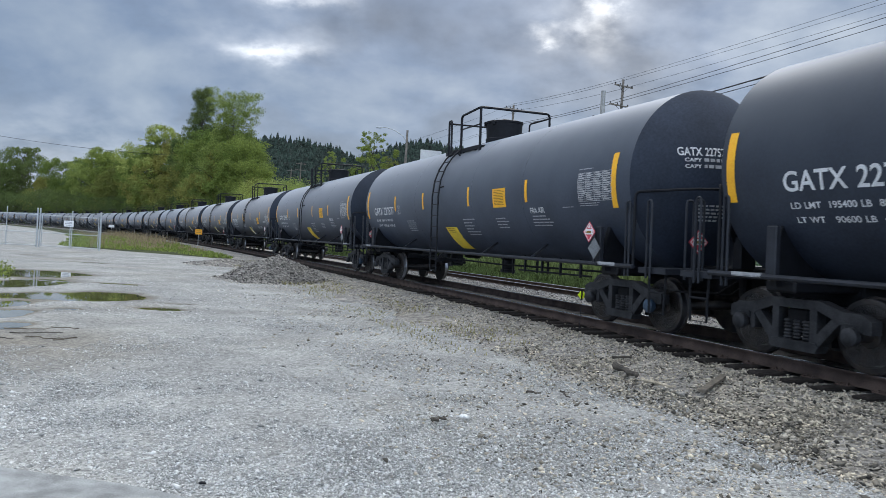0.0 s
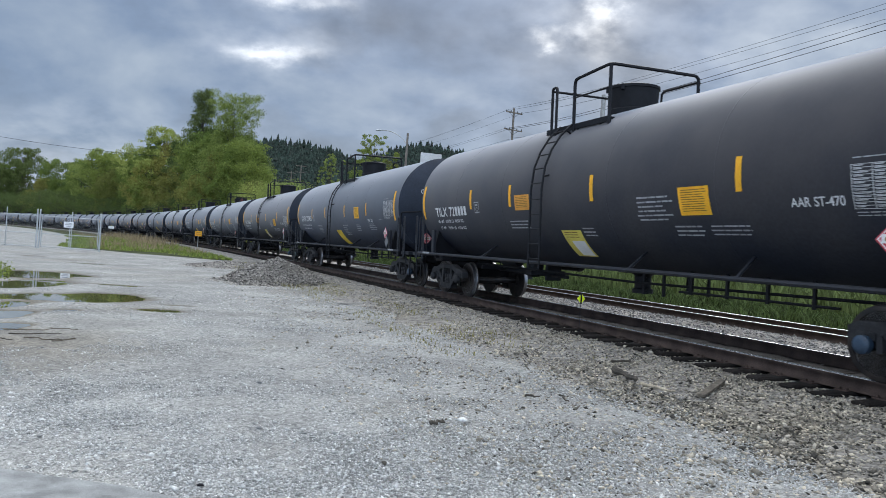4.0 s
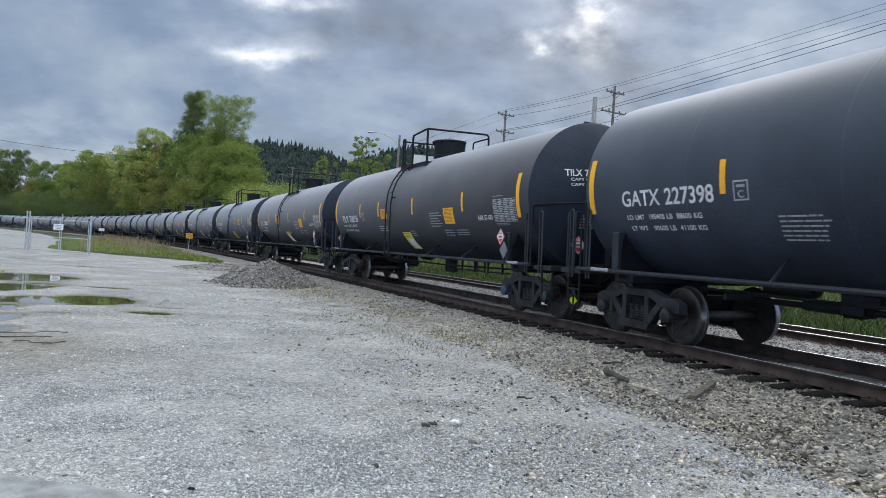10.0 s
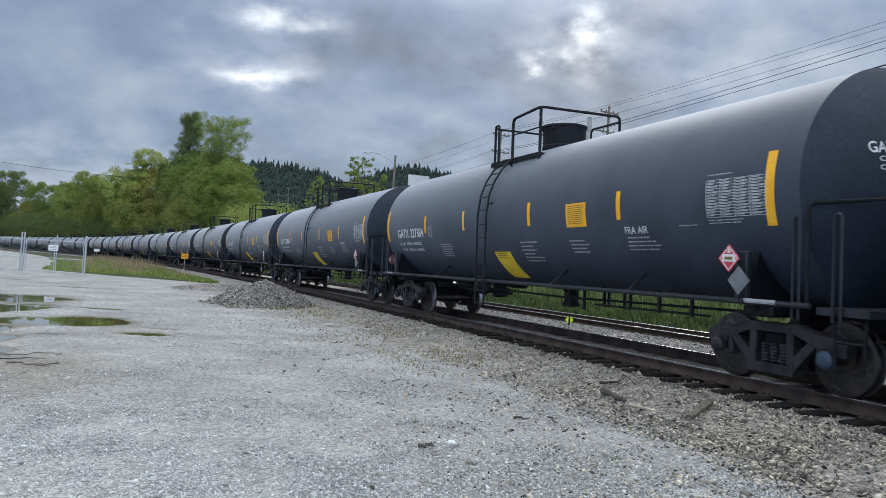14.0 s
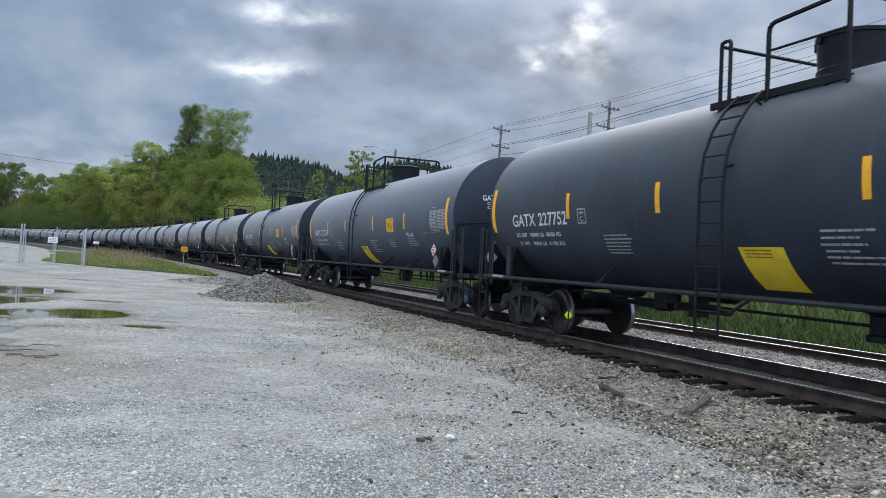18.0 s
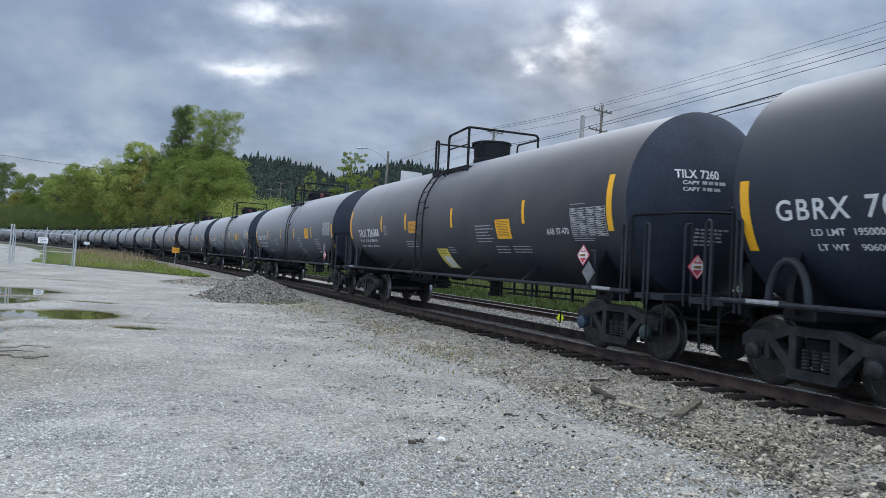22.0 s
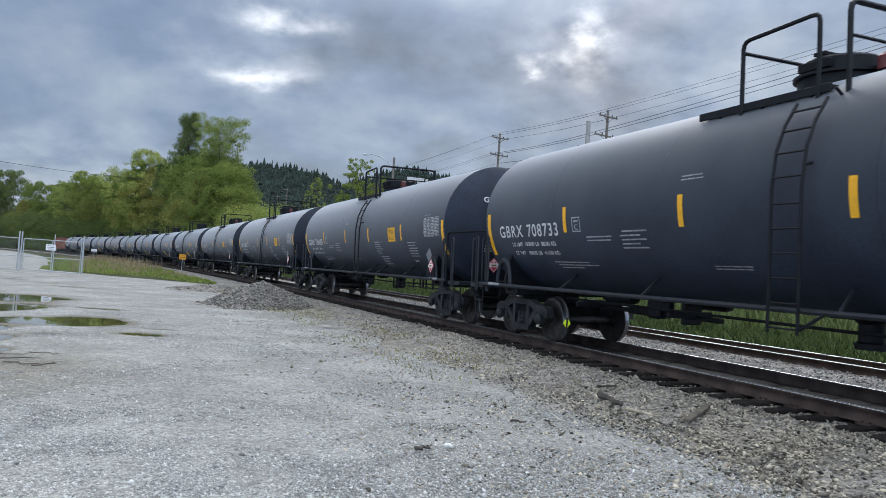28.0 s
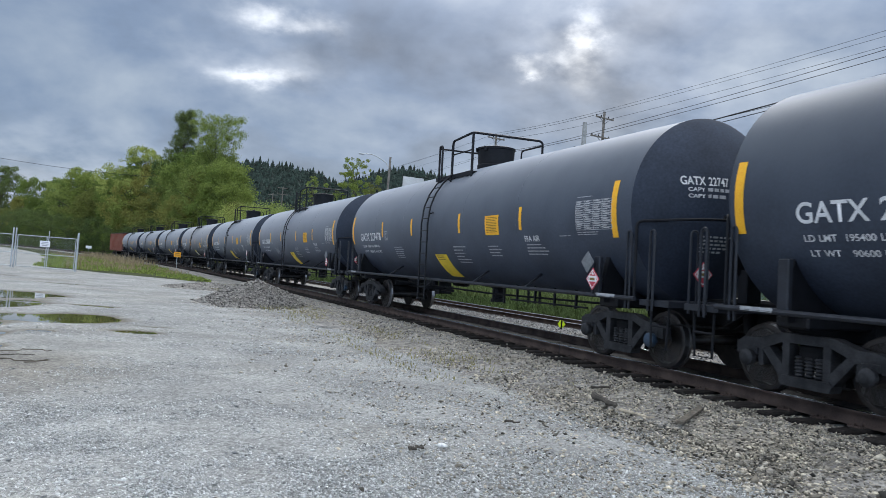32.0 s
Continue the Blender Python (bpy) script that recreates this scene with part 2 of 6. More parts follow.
        wm = dirt
    nt.links.new(wm.outputs[2], b.inputs["Base Color"])
    bp = nt.nodes.new("ShaderNodeBump")
    bp.inputs["Strength"].default_value, bp.inputs["Distance"].default_value = bump, 0.02
    nt.links.new(v.outputs["Distance"], bp.inputs["Height"])
    bp.invert = True
    nt.links.new(bp.outputs[0], b.inputs["Normal"])
    return m


def leaf_mat(name, color, k=0.30, trans=0.45):
    m = bpy.data.materials.new(name)
    m.use_nodes = True
    nt = m.node_tree
    b = nt.nodes["Principled BSDF"]
    b.inputs["Roughness"].default_value = 0.75
    b.inputs["Specular IOR Level"].default_value = 0.15
    geo, hsv, mr = nt.nodes.new("ShaderNodeNewGeometry"), nt.nodes.new("ShaderNodeHueSaturation"), nt.nodes.new("ShaderNodeMapRange")
    mr.inputs[3].default_value, mr.inputs[4].default_value = 1 - k, 1 + k
    hsv.inputs["Color"].default_value = (*color, 1)
    nt.links.new(geo.outputs["Random Per Island"], mr.inputs[0])
    info = nt.nodes.new("ShaderNodeObjectInfo")
    m3, times = nt.nodes.new("ShaderNodeMapRange"), nt.nodes.new("ShaderNodeMath")
    m3.inputs[3].default_value, m3.inputs[4].default_value = 1.22, 0.78
    times.operation = "MULTIPLY"
    nt.links.new(info.outputs["Random"], m3.inputs[0])
    nt.links.new(mr.outputs[0], times.inputs[0])
    nt.links.new(m3.outputs[0], times.inputs[1])
    nt.links.new(times.outputs[0], hsv.inputs["Value"])
    m2 = nt.nodes.new("ShaderNodeMapRange")
    m2.inputs[3].default_value, m2.inputs[4].default_value = 0.485, 0.515
    nt.links.new(info.outputs["Random"], m2.inputs[0])
    nt.links.new(m2.outputs[0], hsv.inputs["Hue"])
    nt.links.new(hsv.outputs[0], b.inputs["Base Color"])
    tr = nt.nodes.new("ShaderNodeBsdfTranslucent")
    nt.links.new(hsv.outputs[0], tr.inputs[0])
    mx = nt.nodes.new("ShaderNodeMixShader")
    mx.inputs[0].default_value = trans
    nt.links.new(b.outputs[0], mx.inputs[1])
    nt.links.new(tr.outputs[0], mx.inputs[2])
    nt.links.new(mx.outputs[0], nt.nodes["Material Output"].inputs[0])
    return m


# upper shells lightened in the colour as if skylit; the third adds brown dust
TANK_G = mat("deep_black_tank_paint", (0.0185, 0.0255, 0.041), rough=0.56, vary=0.22, scale=1.1, fine=25, bump=0.02, random_shade=0.25, spec=0.2, lit_top=0.8, lit_color=(0.034, 0.039, 0.047))
TANK = mat("tank_paint", (0.031, 0.040, 0.060), rough=0.56, vary=0.22, scale=1.1, fine=25, bump=0.02, random_shade=0.25, spec=0.2, lit_top=0.65, lit_color=(0.053, 0.063, 0.079))
TANK_DUSTY = mat("dusty_tank_paint", (0.019, 0.0245, 0.038), rough=0.6, vary=0.3, scale=0.8, fine=20, bump=0.02, random_shade=0.2, second=(0.030, 0.031, 0.036), spec=0.16, lit_top=0.7, lit_color=(0.062, 0.058, 0.060))
# darker tank paint: the weaker light on the dished ends put into colour
END_SHADE = mat("shaded_black_end_paint", (0.0175, 0.0235, 0.0365), rough=0.6, vary=0.2, scale=1.4, fine=25, bump=0.02, random_shade=0.2, spec=0.18)
BLACK = mat("black_steel", (0.006, 0.0068, 0.0095), rough=0.55, spec=0.22, vary=0.3, scale=6, fine=70, bump=0.1)
GRIME = mat("grimy_steel", (0.0068, 0.0073, 0.0092), rough=0.75, vary=0.4, scale=4, fine=50, bump=0.3, second=(0.0112, 0.0116, 0.013), spec=0.15)
TRUCKM = mat("dusty_cast_steel", (0.016, 0.0175, 0.021), rough=0.62, vary=0.5, scale=5, fine=40, bump=0.4, second=(0.038, 0.0385, 0.042), spec=0.3)
WHEELM = mat("worn_wheel_steel", (0.022, 0.021, 0.022), rough=0.5, metal=0.3, vary=0.3, scale=7, fine=60, bump=0.2, second=(0.05, 0.040, 0.035))
TREAD = mat("bright_wheel_tread", (0.24, 0.24, 0.25), rough=0.35, metal=1.0, vary=0.1, bump=0)
YELLOW = mat("reflective_yellow", (0.82, 0.41, 0.013), rough=0.5, vary=0.08, bump=0.02)
PANEL_YELLOW = mat("bright_panel_yellow", (0.76, 0.54, 0.03), rough=0.55, vary=0.1, bump=0.02)
PALE_YELLOW = mat("faded_yellow", (0.62, 0.52, 0.10), rough=0.6, vary=0.15, scale=2)
ORANGE = mat("placard_orange", (0.62, 0.28, 0.04), rough=0.6, vary=0.12)
DARKINK = mat("dark_print", (0.20, 0.12, 0.02), rough=0.7, vary=0.05, bump=0)
WHITE = mat("white_stencil", (0.57, 0.58, 0.59), rough=0.6, vary=0.12, scale=8, bump=0)
GREYPRINT = mat("dull_white_stencil", (0.30, 0.31, 0.325), rough=0.7, vary=0.2, scale=8, bump=0)
RED = mat("placard_red", (0.50, 0.045, 0.07), rough=0.4, vary=0.08, bump=0)
PLGREY = mat("bare_placard_grey", (0.16, 0.17, 0.18), rough=0.5, metal=0.2, vary=0.2, scale=9)
TABLEPRINT = mat("faint_white_stencil", (0.42, 0.43, 0.44), rough=0.7, vary=0.2, scale=8, bump=0)
PLWHITE = mat("placard_white", (0.7, 0.7, 0.7), rough=0.5, vary=0.05, bump=0)
GREYSTEEL = mat("painted_grey_steel", (0.017, 0.0195, 0.026), rough=0.5, spec=0.3, vary=0.25, scale=6)
BLUECAP = mat("blue_bearing_cap", (0.025, 0.05, 0.085), rough=0.5, vary=0.2, scale=9)
GREENCAP = mat("dull_green_bearing_cap", (0.03, 0.05, 0.05), rough=0.6, vary=0.3, scale=9)
REDCAP = mat("red_lid_paint", (0.11, 0.014, 0.016), rough=0.5, vary=0.2)
RUSTRED = mat("weathered_red_car_paint", (0.30, 0.085, 0.05), rough=0.7, vary=0.3, scale=1.5, fine=20, second=(0.22, 0.09, 0.06))
RAILTOP = mat("polished_rail", (0.55, 0.55, 0.56), rough=0.16, metal=1.0, vary=0.1, scale=4, bump=0.02)
RAILWEB = mat("rusty_rail", (0.052, 0.037, 0.031), rough=0.85, vary=0.3, scale=3, fine=60, bump=0.3, second=(0.078, 0.055, 0.046), spec=0.2)
TIE = mat("creosoted_tie", (0.017, 0.0148, 0.0138), rough=0.95, vary=0.4, scale=4, fine=45, bump=0.6, second=(0.04, 0.034, 0.030), random_shade=0.35, spec=0.15)
GRAVEL = gravel_mat("lot_gravel", (0.165, 0.165, 0.158), (0.502, 0.502, 0.474), (0.86, 0.80, 0.70), 70, 0.55, wet=True)
BALLAST = gravel_mat("ballast", (0.13, 0.12, 0.108), (0.50, 0.47, 0.42), (0.84, 0.77, 0.62), 26, 0.9, 1.0)
STONE = mat("lot_stones", (0.42, 0.422, 0.41), rough=0.85, vary=0.25, scale=20, fine=120, bump=0.2, island=0.52)
HEAPSTONE = mat("heap_stones", (0.25, 0.232, 0.208), rough=0.9, vary=0.35, scale=5, fine=90, bump=0.2, island=0.9)
# near-black stone: the shade under the cars put into the colour
SHADOWED = gravel_mat("oily_ballast", (0.012, 0.011, 0.010), (0.05, 0.046, 0.042), (0.7, 0.65, 0.6), 26, 0.9, 1.0)
TSTONE = mat("grey_track_stones", (0.20, 0.195, 0.19), rough=0.9, vary=0.35, scale=5, fine=90, bump=0.2, island=0.8)
BSTONE = mat("ballast_stones", (0.335, 0.303, 0.252), rough=0.9, vary=0.35, scale=5, fine=90, bump=0.2, island=0.95, second=(0.42, 0.37, 0.285))
CONCRETE = mat("worn_concrete", (0.26, 0.265, 0.262), rough=0.9, vary=0.25, scale=5, fine=140, bump=0.8, second=(0.36, 0.37, 0.365), spec=0.25)
WATER = mat("puddle_water", (0.085, 0.078, 0.04), rough=0.01, vary=0.25, scale=0.6, bump=0.0, spec=0.7, coat=0.35)
GRASSGROUND = mat("grassy_soil", (0.04, 0.05, 0.02), rough=0.95, vary=0.4, scale=0.7, fine=25, bump=0.5, second=(0.065, 0.075, 0.03), spec=0.1)
GRASS = leaf_mat("grass_blades", (0.205, 0.255, 0.06), 0.45, 0.3)
MOSS = leaf_mat("mossy_weeds", (0.235, 0.215, 0.068), 0.4, 0.2)
ROUGHGRASS = leaf_mat("rank_grass", (0.075, 0.105, 0.036), 0.45, 0.3)
VERGE = leaf_mat("verge_grass_blades", (0.068, 0.094, 0.030), 0.75, 0.3)
STRAW = leaf_mat("dry_weeds", (0.25, 0.20, 0.12), 0.35, 0.2)
BARK = mat("bark", (0.06, 0.052, 0.042), rough=0.95, vary=0.35, scale=3, fine=25, bump=0.8)
LEAF_A = leaf_mat("spring_leaves", (0.170, 0.222, 0.054))
LEAF_B = leaf_mat("dark_leaves", (0.090, 0.128, 0.042))
LEAF_C = leaf_mat("pale_leaves", (0.225, 0.278, 0.078))
LEAF_D = leaf_mat("olive_leaves", (0.20, 0.21, 0.058))
CONIFER = leaf_mat("conifer_needles", (0.020, 0.034, 0.028), 0.7, 0.1)
WOODLAND = mat("wooded_hillside", (0.040, 0.060, 0.052), rough=1, vary=0.5, scale=0.03, fine=0.4, bump=0, spec=0.0)
GALV = mat("galvanised_steel", (0.42, 0.44, 0.45), rough=0.45, metal=0.6, vary=0.15, scale=8)
POLEWOOD = mat("weathered_pole", (0.17, 0.15, 0.13), rough=0.95, vary=0.3, scale=4, fine=40, bump=0.5)
POLEGREY = mat("pale_pole", (0.30, 0.30, 0.29), rough=0.9, vary=0.2, scale=4)
CABLE = mat("black_cable", (0.02, 0.02, 0.022), rough=0.7, vary=0.1, bump=0)
SIGNWHITE = mat("sign_white", (0.7, 0.7, 0.7), rough=0.6, vary=0.05, bump=0)
SIGNYELLOW = mat("sign_yellow", (0.80, 0.36, 0.01), rough=0.5, vary=0.05, bump=0)
LIME = mat("fluorescent_lime", (0.80, 0.95, 0.02), rough=0.5, vary=0.05, bump=0)
PALESTONE = mat("pale_stone", (0.66, 0.66, 0.64), rough=0.85, vary=0.3, scale=25, fine=120, bump=0.4)
BRANCHW = mat("dead_wood", (0.13, 0.11, 0.085), rough=0.95, vary=0.35, scale=10, fine=60, bump=0.6)
PALEWOOD = mat("bleached_wood", (0.36, 0.31, 0.23), rough=0.9, vary=0.3, scale=10, fine=60, bump=0.4)
ROOFW = mat("pale_roofing", (0.5, 0.5, 0.5), rough=0.7, vary=0.15, scale=0.5)
HOUSEW = mat("pale_siding", (0.36, 0.36, 0.37), rough=0.8, vary=0.15, scale=0.5)
GLASSD = mat("dark_window", (0.03, 0.035, 0.04), rough=0.1, vary=0.1, bump=0)

# ---- mesh helpers ----


class Geo:
    """Collects vertices and faces of one mesh."""

    def __init__(self):
        self.v, self.f, self.mi, self.cur = [], [], [], 0

    def add(self, verts, faces):
        o = len(self.v)
        self.v += [tuple(p) for p in verts]
        self.f += [tuple(i + o for i in fc) for fc in faces]
        self.mi += [self.cur] * len(faces)
        return self

    def box(self, c, size, rot=None, cut=0.0):
        """A box with chamfered edges."""
        hx, hy, hz = (s / 2 for s in size)
        cut = min(cut or 0.08 * min(size), 0.45 * min(size))
        pts, idx = [], {}
        for sx in (-1, 1):
            for sy in (-1, 1):
                for sz in (-1, 1):
                    for ax in range(3):
                        p = [sx * (hx - cut), sy * (hy - cut), sz * (hz - cut)]
                        p[ax] = (sx * hx, sy * hy, sz * hz)[ax]
                        idx[(sx, sy, sz, ax)] = len(pts)
                        pts.append(p)
        fs = []
        for ax in range(3):
            o1, o2 = [a for a in range(3) if a != ax]
            for s in (-1, 1):
                q = []
                for a, b in ((-1, -1), (1, -1), (1, 1), (-1, 1)):
                    k = [0, 0, 0]
                    k[ax], k[o1], k[o2] = s, a, b
                    q.append(idx[(*k, ax)])
                fs.append(q)
            for a in (-1, 1):
                for b in (-1, 1):
                    k1, k2 = [0, 0, 0], [0, 0, 0]
                    k1[ax], k1[o1], k1[o2] = -1, a, b
                    k2[ax], k2[o1], k2[o2] = 1, a, b
                    fs.append([idx[(*k1, o1)], idx[(*k2, o1)], idx[(*k2, o2)], idx[(*k1, o2)]])
        for sx in (-1, 1):
            for sy in (-1, 1):
                for sz in (-1, 1):
                    fs.append([idx[(sx, sy, sz, a)] for a in range(3)])
        m = rot or Matrix.Identity(3)
        return self.add([m @ Vector(p) + Vector(c) for p in pts], fs)

    def tube(self, path, r, n=8, caps=True):
        """A round bar along a path of points; r a number or one number a point."""
        path = [Vector(p) for p in path]
        rs = r if isinstance(r, (list, tuple)) else [r] * len(path)
        vs, fs, side = [], [], None
        for i, p in enumerate(path):
            d = (path[min(i + 1, len(path) - 1)] - path[max(i - 1, 0)]).normalized()
            if side is None or side.cross(d).length < 1e-4:
                side = d.cross(Vector((0, 0, 1)) if abs(d.z) < 0.9 else Vector((0, 1, 0)))
            side = (side - d * side.dot(d)).normalized()
            up = d.cross(side)
            for j in range(n):
                a = 2 * math.pi * j / n
                vs.append(p + (side * math.cos(a) + up * math.sin(a)) * rs[i])
            if i:
                o = (i - 1) * n
                fs += [(o + j, o + (j + 1) % n, o + n + (j + 1) % n, o + n + j) for j in range(n)]
        if caps:
            fs += [tuple(range(n))[::-1], tuple(range(len(vs) - n, len(vs)))]
        return self.add(vs, fs)

    def lathe(self, prof, axis="z", c=(0, 0, 0), n=24):
        """Turns (radius, height) pairs round an axis through c."""
        vs, fs = [], []
        for r, hgt in prof:
            for j in range(n):
                a = 2 * math.pi * j / n
                p = (r * math.cos(a), r * math.sin(a), hgt)
                if axis == "x":
                    p = (p[2], p[0], p[1])
                elif axis == "y":
                    p = (p[1], p[2], p[0])
                vs.append(Vector(p) + Vector(c))
        for i in range(len(prof) - 1):
            o = i * n
            fs += [(o + j, o + (j + 1) % n, o + n + (j + 1) % n, o + n + j) for j in range(n)]
        if prof[0][0] > 1e-6:
            fs.append(tuple(range(n))[::-1])
        if prof[-1][0] > 1e-6:
            fs.append(tuple(range(len(vs) - n, len(vs))))
        return self.add(vs, fs)

    def plate(self, outline, thick, place):
        """A flat plate: outline of (a, b) points, thickness along the third axis, through the matrix place."""
        n = len(outline)
        vs = [place @ Vector((a, b, -thick / 2)) for a, b in outline] + [place @ Vector((a, b, thick / 2)) for a, b in outline]
        fs = [tuple(range(n))[::-1], tuple(range(n, 2 * n))] + [(i, (i + 1) % n, n + (i + 1) % n, n + i) for i in range(n)]
        return self.add(vs, fs)

    def mesh(self, name, materials, smooth=35):
        me = bpy.data.meshes.new(name)
        me.from_pydata(self.v, [], self.f)
        for m in (materials if isinstance(materials, (list, tuple)) else [materials]):
            me.materials.append(m)
        if self.cur:
            me.polygons.foreach_set("material_index", self.mi)
        bm = bmesh.new()
        bm.from_mesh(me)
        bmesh.ops.recalc_face_normals(bm, faces=bm.faces)
        bm.to_mesh(me)
        bm.free()
        if smooth:
            me.shade_smooth()
            me.set_sharp_from_angle(angle=radians(smooth))
        return me


def part(name, geo, material, parent, label="", smooth=35):
    """Links one mesh as ONE object under a thing or a part."""
    me = geo.mesh(name, material, smooth) if isinstance(geo, Geo) else geo
    ob = new(name, me)
    ob.parent = parent
    return tagged(ob, label) if label else ob


def thing(name, geo, material, label, category, group="", kind="", at=None, smooth=35):
    ob = new(name, geo.mesh(name, material, smooth) if isinstance(geo, Geo) else geo)
    if at is not None:
        ob.matrix_world = at
    return tagged(ob, label, category, group, kind)


def holder(name, label, category, group="", at=None):
    ob = new(name)
    ob.empty_display_size = 0.3
    if at is not None:
        ob.matrix_world = at
    return tagged(ob, label, category, group)


def fast_mesh(name, verts, faces, material, smooth=False):
    """A large mesh out of arrays: verts n x 3, faces m x 3 or m x 4."""
    me = bpy.data.meshes.new(name)
    k = faces.shape[1]
    me.vertices.add(len(verts))
    me.vertices.foreach_set("co", np.ascontiguousarray(verts, dtype=np.float32).ravel())
    me.loops.add(faces.size)
    me.loops.foreach_set("vertex_index", np.ascontiguousarray(faces, dtype=np.int32).ravel())
    me.polygons.add(len(faces))
    me.polygons.foreach_set("loop_start", np.arange(0, faces.size, k, dtype=np.int32))
    me.materials.append(material)
    me.update(calc_edges=True)
    me.validate()
    if smooth:
        me.shade_smooth()
    return me


# ---- plan of the line: one long curve to the left ----
RAIL_Z = 0.40
X0, TH0, BEND = 9.5046, 0.36454, 0.0012281
GAUGE = 1.505
CANT = 0.045


def line(s, lat=0.0):
    """The place in plan at s metres along the near track, lat metres to its far side, and the heading."""
    th = TH0 + BEND * s
    return (X0 + (math.cos(th) - math.cos(TH0)) / BEND + lat * math.cos(th), (math.sin(th) - math.sin(TH0)) / BEND + lat * math.sin(th), th)


def along(ratio, lat):
    """The place at a lateral distance lat from the line where x / y equals ratio."""
    lo, hi = 5.0, 700.0
    for _ in range(50):
        mid = (lo + hi) / 2
        x, y, _h = line(mid, lat)
        lo, hi = (mid, hi) if y > 0 and x / y > ratio else (lo, mid)
    return line(lo, lat)[:2]

# ---- ground, ballast and track ----
PUDDLES = [(-13.2, 23.0, 1.5, 1.7, 0.085), (-11.2, 19.4, 0.75, 1.5, 0.08), (-8.08, 16.9, 1.0, 1.15, 0.085), (-9.45, 16.0, 0.5, 0.7, 0.07), (-8.6, 14.2, 0.42, 0.8, 0.07),
           (-7.75, 12.6, 0.40, 0.8, 0.075), (-6.85, 11.3, 0.36, 0.6, 0.065), (-5.8, 15.0, 0.50, 0.32, 0.058), (-5.8, 16.25, 0.46, 0.17, 0.055), (-9.3, 20.9, 0.80, 0.30, 0.055),
           (-15.6, 31.7, 1.05, 0.40, 0.055), (-7.25, 14.0, 0.36, 0.24, 0.048), (-20.3, 35.5, 0.7, 0.45, 0.055), (-5.1, 18.6, 0.30, 0.12, 0.05)]
WATER_Z = -0.030


def lot_height(x, y):
    z = 0.012 * noise.noise(Vector((x * 0.6, y * 0.6, 3.1))) + 0.009 * noise.noise(Vector((x * 2.1, y * 2.1, 7.7))) + 0.007 * noise.noise(Vector((x * 5.5, y * 3.1, 1.7)))
    for px, py, rx, ry, depth in PUDDLES:
        d2 = ((x - px) / rx) ** 2 + ((y - py) / ry) ** 2
        if d2 < 6:
            z -= depth * math.exp(-d2 * 0.9)
    return z


def build_ground():
    def steps(lo, hi, step, outer):
        core = list(np.arange(lo, hi, step))
        return [-o for o in outer[::-1] if -o < lo - step] + core + [o for o in outer if o > hi]

    xs = steps(-24, 9, 0.2, (12, 16, 22, 30, 45, 70, 110, 180, 300, 600, 1200, 3500))
    ys = steps(2, 40, 0.2, (10, 45, 52, 60, 75, 100, 150, 250, 400, 800, 1600, 3500))
    vs = [(x, y, lot_height(x, y) if -26 < x < 12 and 0 < y < 44 else 0.0) for y in ys for x in xs]
    n = len(xs)
    fs = [(j * n + i, j * n + i + 1, (j + 1) * n + i + 1, (j + 1) * n + i) for j in range(len(ys) - 1) for i in range(n - 1)]
    me = fast_mesh("ground", np.array(vs), np.array(fs), GRAVEL, smooth=True)
    tagged(new("ground", me), "pale grey crushed gravel yard with shallow puddles", "ground", kind="structure")


def build_puddles():
    """Still water filling the hollows of the yard; the banks cut its outline."""
    for x0, x1, y0, y1 in ((-17, -10.0, 8.4, 26), (-10.0, -6.05, 8.4, 23), (-6.6, -5.0, 14.3, 15.8), (-17.5, -13.4, 30.2, 32.4), (-22, -18.8, 35.5, 37.8)):
        g = Geo()
        if x1 == -6.05:
            g.add([(x0, y0, WATER_Z), (-5.2, y0, WATER_Z), (-5.2, 14.2, WATER_Z), (-6.61, 14.2, WATER_Z), (-6.61, 15.9, WATER_Z), (-5.2, 15.9, WATER_Z), (-5.2, y1, WATER_Z), (x0, y1, WATER_Z)], [tuple(range(8))])
        else:
            g.add([(x0, y0, WATER_Z), (x1, y0, WATER_Z), (x1, y1, WATER_Z), (x0, y1, WATER_Z)], [(0, 1, 2, 3)])
        thing("puddle", g, WATER, "shallow muddy puddle reflecting sky and trees on gravel", "puddle", group="puddles in the yard", smooth=0)


def build_slab():
    g = Geo()
    g.plate([(-7, -3), (-1.35, -3), (-1.42, 4.33), (-1.9, 4.50), (-2.4, 4.59), (-3.1, 4.74), (-7, 5.4)], 0.09, Matrix.Translation((0, 0, -0.012)))
    thing("pavement", g, CONCRETE, "worn pale concrete apron beside the gravel", "pavement", kind="structure")


BED = [(-4.3, -0.03), (-3.6, 0.01), (-2.9, 0.06), (-2.2, 0.12), (-1.75, 0.145), (-1.35, 0.145), (-0.9, 0.15), (-0.5, 0.17), (0, 0.18), (0.5, 0.19), (0.9, 0.20),
       (1.35, 0.21), (1.9, 0.22), (2.6, 0.19), (3.3, 0.20), (3.9, 0.22), (4.6, 0.22), (5.2, 0.225), (5.9, 0.22), (6.5, 0.21), (7.2, 0.15), (8.2, 0.04), (9.2, -0.03)]


def stations(lo, hi, fine_lo, fine_hi, fine_step, coarse):
    return list(np.arange(lo, fine_lo, coarse)) + list(np.arange(fine_lo, fine_hi, fine_step)) + list(np.arange(fine_hi, hi, coarse))


